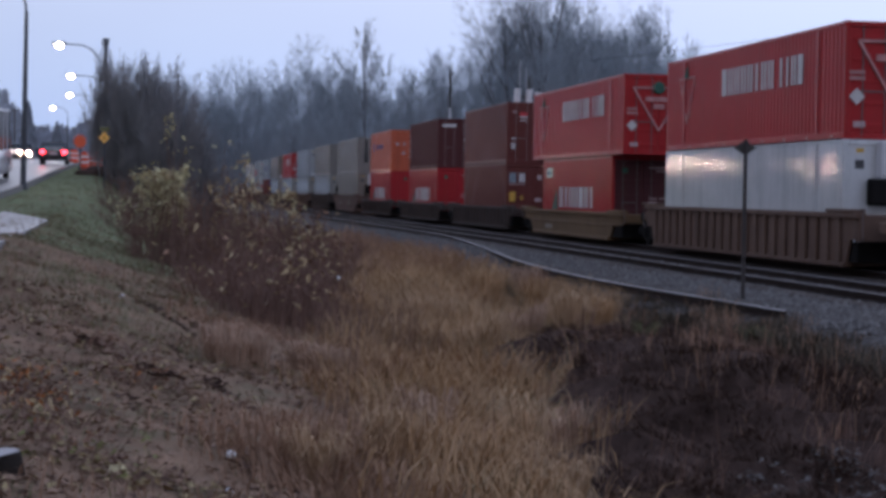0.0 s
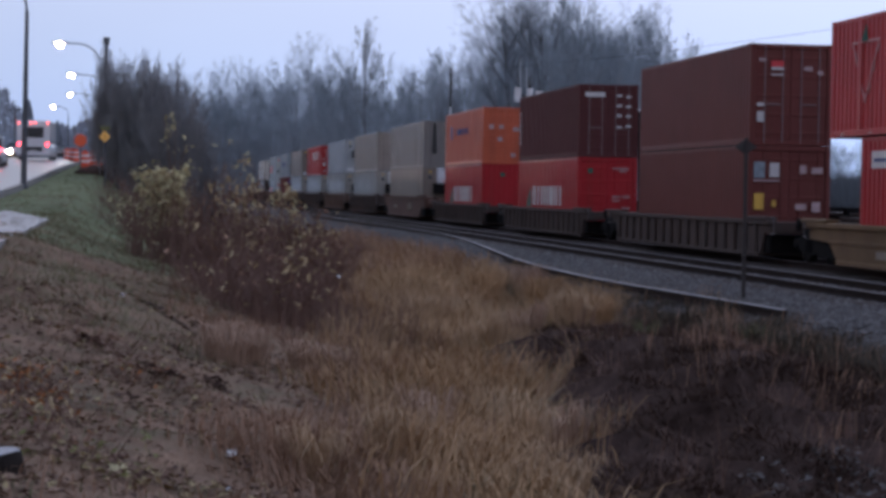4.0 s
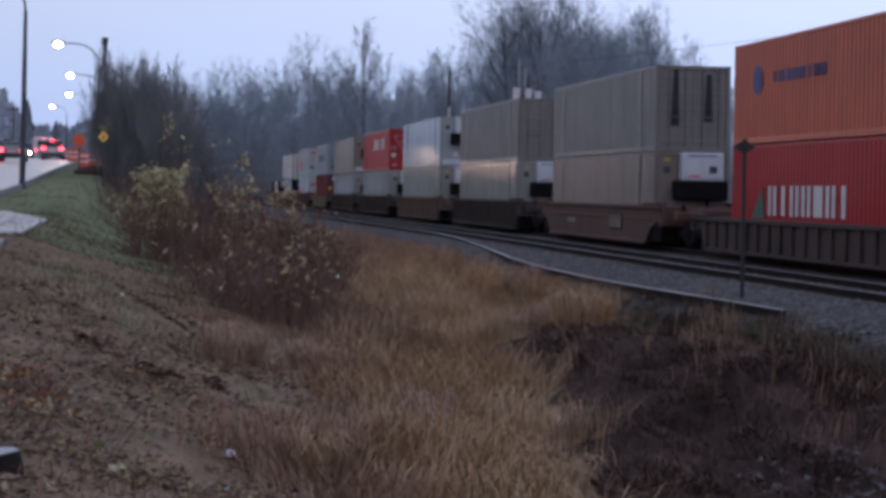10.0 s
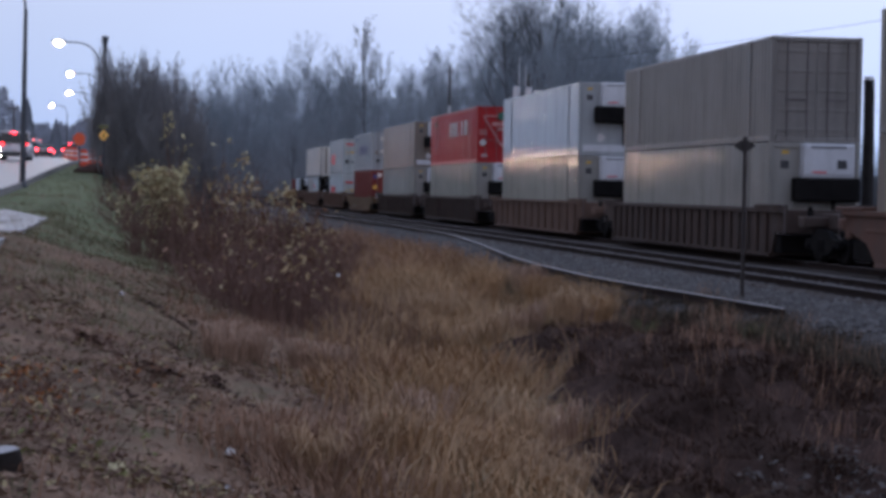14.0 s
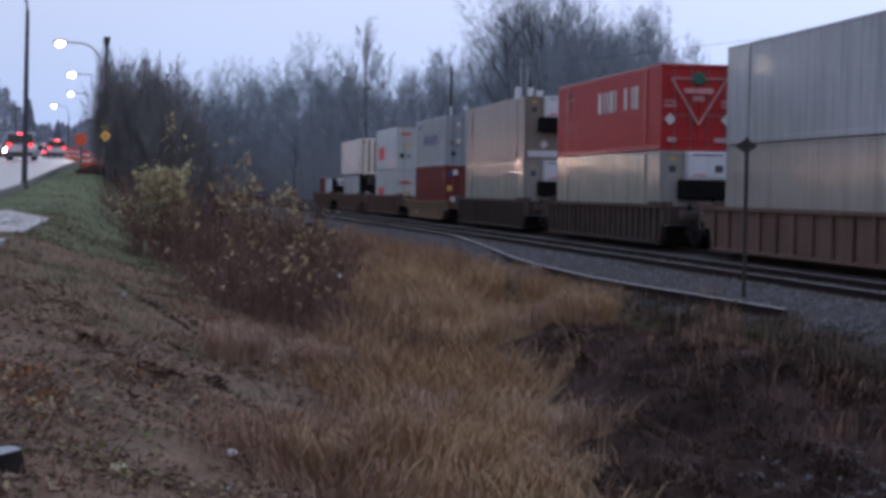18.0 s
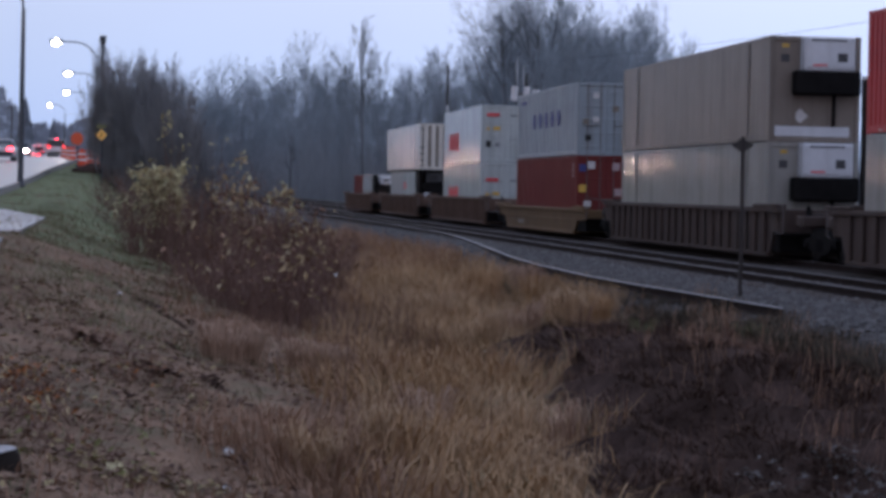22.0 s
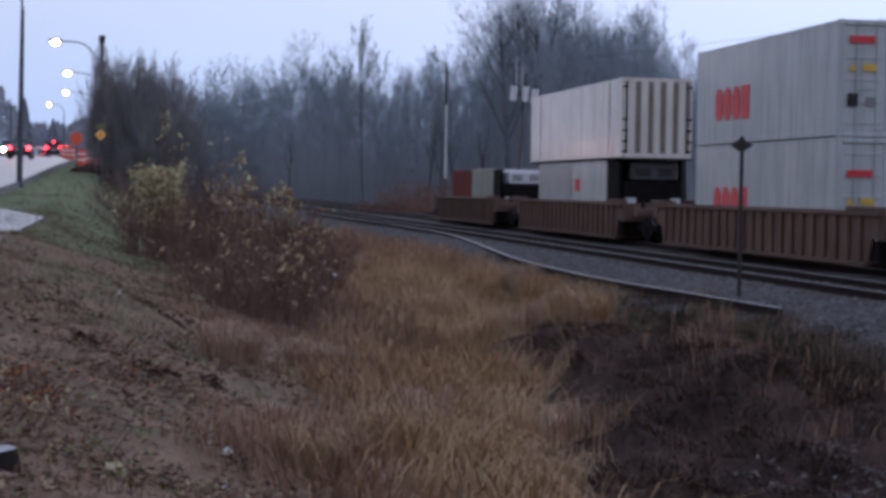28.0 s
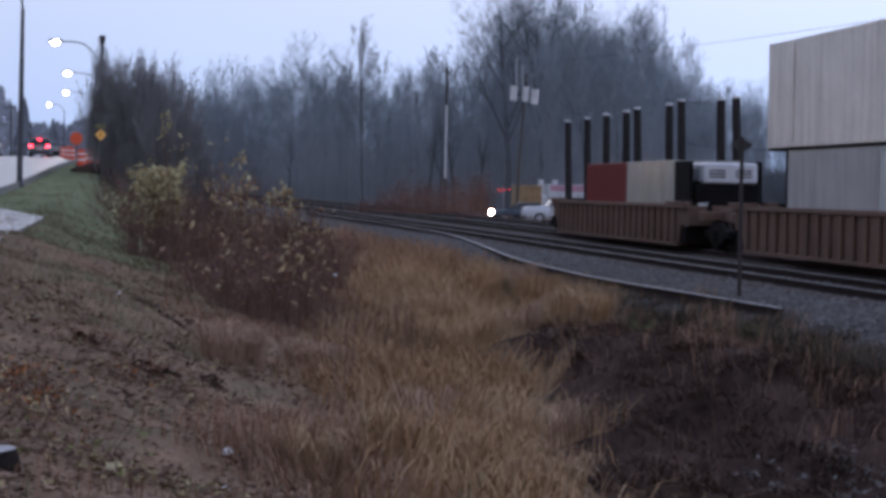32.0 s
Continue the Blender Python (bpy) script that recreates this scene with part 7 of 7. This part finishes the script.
def vehicle(kind, label, paint_name, col, lights="tail", dim=False):
    """x points ahead."""
    length, width, height, low, upper, wr = SHAPES[kind]
    name = {"sedan": "car", "suv": "car", "van": "van", "pickup": "pickup_truck", "bus": "bus"}[kind]
    ob = thing(name, label, name.replace("_", " "), group="road vehicles")
    pm = car_paint(paint_name, col)
    hx, hy = length / 2, width / 2
    belt = upper[1][1]
    bm = prism(bmesh.new(), [(-hx, low * 0.55), (-hx, upper[0][1] - 0.06), (-hx + 0.06, upper[0][1]), (upper[1][0], belt), (upper[4][0], upper[4][1]), (upper[5][0], upper[5][1]), (hx, upper[6][1]), (hx, low * 0.55), (hx - 0.12, 0.26), (-hx + 0.12, 0.26)], -hy, hy)
    bmesh.ops.bevel(bm, geom=[e for e in bm.edges], offset=0.05, segments=2, affect="EDGES")
    part("body", bm, pm, ob, smooth=True)
    bm = prism(bmesh.new(), [(upper[1][0] + 0.02, belt - 0.02), (upper[2][0], upper[2][1]), (upper[3][0], upper[3][1]), (upper[4][0] - 0.02, upper[4][1] - 0.02)], -hy + 0.06, hy - 0.06)
    for v in bm.verts:
        if v.co.z > belt + 0.2:
            v.co.y *= 0.88 if kind not in ("bus", "van") else 0.95
    part("glasshouse", bm, M_GLASS, ob, "dark window glass")
    k = 0.88 if kind not in ("bus", "van") else 0.95
    bm = soft_box(upper[2][0] - 0.02, upper[3][0] + 0.02, -(hy - 0.05) * k, (hy - 0.05) * k, upper[2][1] - 0.06, height, 0.04, 2)
    part("roof", bm, pm, ob, smooth=True)
    for sy in (-1, 1):
        for xa in ((upper[2][0] + upper[3][0]) / 2, ) if kind != "bus" else (-3.5, -1.2, 1.2, 3.5):
            y0, y1 = sorted((sy * (hy - 0.03), sy * (hy - 0.12)))
            part("pillar", soft_box(xa - 0.06, xa + 0.06, y0, y1, belt - 0.05, height - 0.06, 0.015), pm, ob)
        part("mirror", soft_box(upper[4][0] - 0.25, upper[4][0] - 0.1, sy * (hy + 0.1) - 0.1, sy * (hy + 0.1) + 0.1, belt, belt + 0.16, 0.03), M_TRIM, ob)
        for xw in (-hx + 0.9, hx - 0.95) if kind != "bus" else (-hx + 3.2, hx - 2.6):
            ty = part("wheel", tube(bmesh.new(), (xw, sy * (hy - 0.22), wr), (xw, sy * (hy + 0.01), wr), wr, wr, 16), M_RUBBER, ob)
            part("rim", tube(bmesh.new(), (xw, sy * (hy - 0.02), wr), (xw, sy * (hy + 0.02), wr), wr * 0.62, wr * 0.6, 12), M_RIM, ty)
        zt = {"sedan": 0.82, "suv": 1.0, "van": 1.15, "pickup": 0.95, "bus": 1.25}[kind]
        part("tail_lamp", soft_box(-hx - 0.03, -hx + 0.05, sy * (hy - 0.2) - 0.13, sy * (hy - 0.2) + 0.13, zt - 0.12, zt + 0.12, 0.03), G_TAILDIM if dim or lights == "head" else G_TAIL, ob, "red tail lamp")
        part("headlamp", tube(bmesh.new(), (hx - 0.08, sy * (hy - 0.32), 0.7), (hx + 0.03, sy * (hy - 0.32), 0.7), 0.18, 0.16, 12), G_HEAD if lights == "head" else M_RIM, ob, "headlamp")
    part("rear_bumper", soft_box(-hx - 0.08, -hx + 0.08, -hy + 0.05, hy - 0.05, 0.38, 0.58, 0.04), M_TRIM if kind != "bus" else pm, ob)
    part("front_bumper", soft_box(hx - 0.08, hx + 0.07, -hy + 0.05, hy - 0.05, 0.36, 0.56, 0.04), M_TRIM, ob)
    part("number_plate", soft_box(-hx - 0.05, -hx + 0.02, -0.25, 0.25, 0.66, 0.8, 0.01), L_WHITE, ob, "pale plate")
    if kind == "bus":
        part("rear_panel", soft_box(-hx - 0.02, -hx + 0.22, -hy + 0.02, hy - 0.02, 0.95, 3.06, 0.05), pm, ob)
        part("rear_window", soft_box(-hx - 0.034, -hx + 0.02, -0.8, 0.8, 1.75, 2.6, 0.02), M_GLASS, ob)
        part("engine_grille", soft_box(-hx - 0.04, -hx + 0.02, -0.7, 0.7, 0.7, 1.05, 0.02), M_TRIM, ob)
        for y in (-1.1, -0.15, 0.15, 1.1):
            part("marker_lamp", soft_box(-hx - 0.05, -hx + 0.0, y - 0.08, y + 0.08, 2.85, 2.95, 0.02), G_MARK, ob)
    else:
        part("rear_window", prism(bmesh.new(), [(upper[1][0] - 0.02, belt + 0.06), (upper[2][0] - 0.03, upper[2][1] - 0.12), (upper[2][0] + 0.1, upper[2][1] - 0.12), (upper[1][0] + 0.15, belt + 0.06)], -hy * 0.75, hy * 0.75), M_GLASS, ob)
        if kind in ("suv", "van"):
            part("high_brake_lamp", soft_box(upper[2][0] - 0.06, upper[2][0] + 0.02, -0.2, 0.2, upper[2][1] - 0.08, upper[2][1] - 0.02, 0.01), G_TAIL, ob)
    return ob


def road_pose(s, o, back=False):
    """A vehicle on the road, following its rise and bend."""
    p = T(s, o, road_z(s) + 0.06)
    q = T(s + 2, o + bend(s + 2) - bend(s), road_z(s + 2) + 0.06)
    d = q - p
    yaw = math.atan2(d.y, d.x)
    pitch = math.atan2(d.z, math.hypot(d.x, d.y))
    m = Matrix.Rotation(yaw, 4, "Z") @ Matrix.Rotation(-pitch, 4, "Y")
    if back:
        m = m @ Matrix.Rotation(math.pi, 4, "Z")
    return Matrix.Translation(p) @ m


OUTBOUND = []


def outbound(ob, rows, before=16.0):
    """rows: seconds, direction across the view, depth ahead; before the first row it comes up the road behind."""
    keys = []
    t1, x1, d1 = rows[0]
    s1, o1 = along_off(seen_at(x1, d1))
    if t1 > 0:
        s0 = s1 - before * t1
        n = max(2, int(t1 / 3) + 1)
        for k in range(n):
            t = t1 * k / n
            s = s0 + before * t
            keys.append((t, road_pose(s, 27.0 + (o1 - 27.0) * max(0.0, 1 - (t1 - t) / 3))))
    for t, x, d in rows:
        s, o = along_off(seen_at(x, d))
        keys.append((t, road_pose(s, o)))
    OUTBOUND.append((ob, keys))


outbound(vehicle("bus", "white city bus with red rear lamps", "white", (0.6, 0.6, 0.62)), [(0.0, -52, 82), (1.0, -18, 98), (2.0, 12, 115), (3.0, 38, 132), (3.5, 50, 142), (5.5, 88, 190), (7.0, 94, 214), (8.0, 96, 236), (9.0, 86, 258), (10.0, 72, 272), (11.0, 60, 285), (13.0, 52, 305), (20.0, 60, 350), (32.0, 70, 420)])
outbound(vehicle("sedan", "dark sedan with lit tail lamps", "black", (0.03, 0.03, 0.035)), [(0.0, 94, 127), (1.0, 99, 142), (2.0, 103, 160), (3.0, 100, 185), (3.5, 101, 196), (8.0, 108, 290), (16.0, 100, 400), (32.0, 90, 520)])
outbound(vehicle("suv", "white sport utility car with lit tail lamps", "white", (0.6, 0.6, 0.62)), [(5.5, 15, 133), (6.0, 25, 140), (6.5, 42, 150), (7.0, 62, 163), (7.5, 72, 175), (8.0, 84, 190), (10.0, 95, 225), (13.0, 85, 265), (32.0, 80, 400)])
outbound(vehicle("suv", "silver sport utility car braking", "silver", (0.4, 0.41, 0.43)), [(6.0, -8, 119), (6.5, 8, 126), (7.0, 20, 132), (7.5, 35, 140), (8.0, 59, 150), (8.5, 70, 153), (9.0, 78, 156), (9.5, 85, 160), (10.0, 93, 168), (11.0, 104, 180), (12.0, 113, 195), (13.0, 118, 212), (20.0, 118, 330), (32.0, 100, 480)])
outbound(vehicle("sedan", "grey sedan with lit tail lamps", "grey", (0.2, 0.2, 0.21)), [(9.5, 10, 128), (10.0, 22, 134), (10.5, 33, 142), (11.0, 50, 152), (12.0, 60, 165), (13.0, 78, 188), (14.0, 76, 205), (20.0, 88, 290), (32.0, 85, 430)])
outbound(vehicle("van", "white van with dark rear windows", "white", (0.6, 0.6, 0.62), dim=True), [(13.0, 0, 124), (13.5, 15, 130), (14.0, 27, 136), (14.5, 42, 143), (16.5, 78, 178), (17.0, 88, 190), (18.0, 96, 210), (19.0, 100, 228), (20.0, 104, 245), (24.0, 108, 300), (32.0, 100, 400)])
outbound(vehicle("van", "white van with dark rear windows", "white", (0.6, 0.6, 0.62), dim=True), [(16.5, -2, 124), (17.0, 8, 130), (17.5, 19, 137), (18.0, 34, 143), (19.0, 58, 158), (20.0, 75, 175), (21.0, 91, 193), (22.0, 102, 212), (23.0, 110, 228), (24.0, 114, 243), (32.0, 110, 340)])
outbound(vehicle("sedan", "white sedan with lit tail lamps", "white", (0.6, 0.6, 0.62)), [(22.0, 5, 128), (23.0, 40, 148), (24.0, 66, 168), (25.0, 93, 192), (27.5, 104, 235), (32.0, 104, 310)])
outbound(vehicle("suv", "black sport utility car with lit tail lamps", "black", (0.03, 0.03, 0.035)), [(24.0, 22, 136), (25.0, 60, 160), (25.5, 68, 168), (27.5, 97, 200), (28.0, 99, 208), (29.0, 104, 222), (32.0, 108, 270)])
outbound(vehicle("sedan", "black sedan with lit tail lamps", "black", (0.03, 0.03, 0.035)), [(27.5, 21, 136), (28.0, 40, 147), (29.0, 63, 162), (30.0, 80, 178), (31.0, 92, 192), (32.0, 102, 208)])
outbound(vehicle("suv", "dark grey sport utility car with lit tail lamps", "grey", (0.2, 0.2, 0.21)), [(30.0, 22, 136), (31.0, 58, 160), (31.5, 66, 167), (32.0, 75, 175)])

ONCOMING = []
FLEET = [vehicle("sedan", "oncoming sedan with blazing headlamps", "grey", (0.2, 0.2, 0.21), "head"), vehicle("suv", "oncoming sport utility car with blazing headlamps", "silver", (0.4, 0.41, 0.43), "head"), vehicle("pickup", "oncoming pickup with blazing headlamps", "black", (0.03, 0.03, 0.035), "head")]
for k, tc in enumerate((-6.5, -5.2, -4.1, -3.1, -2.3, -1.4, 0.4, 1.5, 2.9, 3.7, 5.4, 6.9, 8.4, 9.2, 10.3, 11.3, 12.3, 13.4, 14.3, 15.4, 16.8, 17.7, 18.9, 20.3, 21.1, 21.9, 22.7, 23.4, 24.9, 26.2, 28.0, 29.2, 31.2, 32.3)):
    ob = FLEET[k] if k < 3 else copy_thing(FLEET[k % 3], Matrix.Identity(4))
    ONCOMING.append((ob, tc, 32.0 if k % 3 else 34.6))

# ---- yard beyond the tracks ----
def parked(kind, label, paint_name, col, x, depth, turn, lights="tail", dim=True):
    ob = vehicle(kind, label, paint_name, col, lights, dim)
    p = footing(x, depth)
    ob.matrix_basis = pose(p.x, p.y, p.z, 0, 0, turn)
    return ob


parked("pickup", "white pickup truck parked beyond the tracks", "white", (0.6, 0.6, 0.62), 1000, 133, 188)
parked("sedan", "dark teal car waiting with headlamps lit", "teal", (0.02, 0.035, 0.05), 928, 139, 185, "head")
p = footing(935, 152)
bx = thing("skip_container", "yellow steel skip in the yard", "skip", pose(p.x, p.y, p.z, 0, 0, 8))
M_SKIP = mat("yellow_skip_paint", (0.33, 0.22, 0.11), 0.6, var=0.25, dirt=RUST)
part("body", soft_box(-1.05, 1.05, -1.0, 1.0, 0.15, 2.65, 0.05), M_SKIP, bx)
for k in range(5):
    part("rib", soft_box(-1.0 + k * 0.48, -0.9 + k * 0.48, -1.05, -0.98, 0.2, 2.55, 0.02), M_SKIP, bx)
part("rim", soft_box(-1.1, 1.1, -1.05, 1.05, 2.6, 2.74, 0.03), M_SKIP, bx)
p = footing(992, 158)
bt = thing("box_truck", "white box truck with a pinkish band in the yard", "truck", pose(p.x, p.y, p.z, 0, 0, 190))
M_BAND = mat("faded_pink_band", (0.5, 0.25, 0.32), 0.6, var=0.2)
part("box", soft_box(-2.2, 1.1, -1.2, 1.2, 0.9, 2.85, 0.05), car_paint("white", (0.6, 0.6, 0.62)), bt)
for sy in (-1, 1):
    part("band", soft_box(-2.1, 1.0, sy * 1.21 - 0.01, sy * 1.21 + 0.01, 2.3, 2.8, 0.004), M_BAND, bt, "pinkish band")
    for x in (-1.4, 1.9):
        part("wheel", tube(bmesh.new(), (x, sy * 0.85, 0.42), (x, sy * 1.12, 0.42), 0.42, 0.42, 14), M_RUBBER, bt)
part("cab", soft_box(1.2, 2.9, -1.1, 1.1, 0.5, 2.0, 0.2, 2), car_paint("white", (0.6, 0.6, 0.62)), bt)
part("windscreen", soft_box(2.82, 2.94, -0.95, 0.95, 1.2, 1.85, 0.03), M_GLASS, bt)
part("chassis", soft_box(-2.1, 2.4, -0.5, 0.5, 0.5, 0.9, 0.03), M_BLACK, bt)
for x in (0.35, 1.55):
    part("roof_vent", soft_box(x - 0.2, x + 0.2, -0.25, 0.25, 2.0 if x > 1 else 2.85, 3.25, 0.04), car_paint("white", (0.6, 0.6, 0.62)), bt)
# barrier lights and scrub by the yard
p = footing(895, 160)
bl = thing("crossing_light", "pair of red crossing lights on a post", "crossing signal", Matrix.Translation(p))
part("post", tube(bmesh.new(), (0, 0, 0), (0, 0, 2.6), 0.06, 0.06, 8), M_GALV, bl)
part("beam", soft_box(-0.55, 0.55, -0.04, 0.04, 2.3, 2.38, 0.01), M_BLACK, bl)
for x in (-0.45, 0.0, 0.45):
    part("lamp", tube(bmesh.new(), (x, -0.06, 2.34), (x, -0.12, 2.34), 0.045, 0.045, 12), G_TAILDIM, bl, "lit red lamp")
M_SCRUB = mat("reddish_scrub_leaves", (0.21, 0.155, 0.16), 0.9, var=0.5, scale=1.0, island=0.7, spec=0.08)
for k, (x, d, h, r) in enumerate(((650, 150, 1.4, 1.5), (675, 146, 1.5, 1.5), (700, 148, 1.9, 1.5), (722, 146, 2.3, 1.6), (748, 150, 2.0, 1.6), (770, 146, 1.8, 1.6), (790, 148, 2.3, 1.6), (815, 145, 2.2, 1.6), (838, 147, 2.5, 1.5), (858, 150, 2.4, 1.2), (735, 165, 3.2, 1.6), (848, 166, 4.4, 1.3), (940, 168, 3.8, 1.6), (1000, 175, 3.4, 2.0), (1050, 175, 2.6, 2.0), (1120, 165, 2.4, 2.0), (1200, 150, 2.2, 2.0), (872, 128, 0.8, 0.9), (905, 126, 0.7, 0.9), (945, 126, 0.6, 0.9), (980, 124, 0.7, 0.9), (840, 130, 1.0, 1.0))):
    bush("bush", "low tangled reddish scrub beyond the tracks", footing(x, d), h * ((1.75 if 690 < x < 870 else 1.3) if 140 < d < 152 else 1.15), r, 90, 760, (M_SCRUB, M_CANE) if h < 3 else (M_FIR, M_SCRUB), 90 + k, 0.17, M_CANE)


# ---- what moves ----
def motions():
    times = [0.0, 1.0] + [2.0 * k for k in range(1, 16)] + [31.0, 32.0]
    for ob, s0, z in RIDERS:
        rows = []
        for t in times:
            p = T(s0 - train_s(t), 0.0, z)
            rows.append((t, pose(p.x, p.y, p.z, 0, 0, TURN)))
        walk(ob, rows)
    for ob, rows in OUTBOUND:
        walk(ob, rows)
    for ob, tc, o in ONCOMING:
        rows = []
        for t in np.arange(0.0, 32.1, 2.0):
            s = 178.0 + 15.0 * (tc - t)
            rows.append((float(t), road_pose(s, o + bend(s), True)))
        walk(ob, rows)


motions()
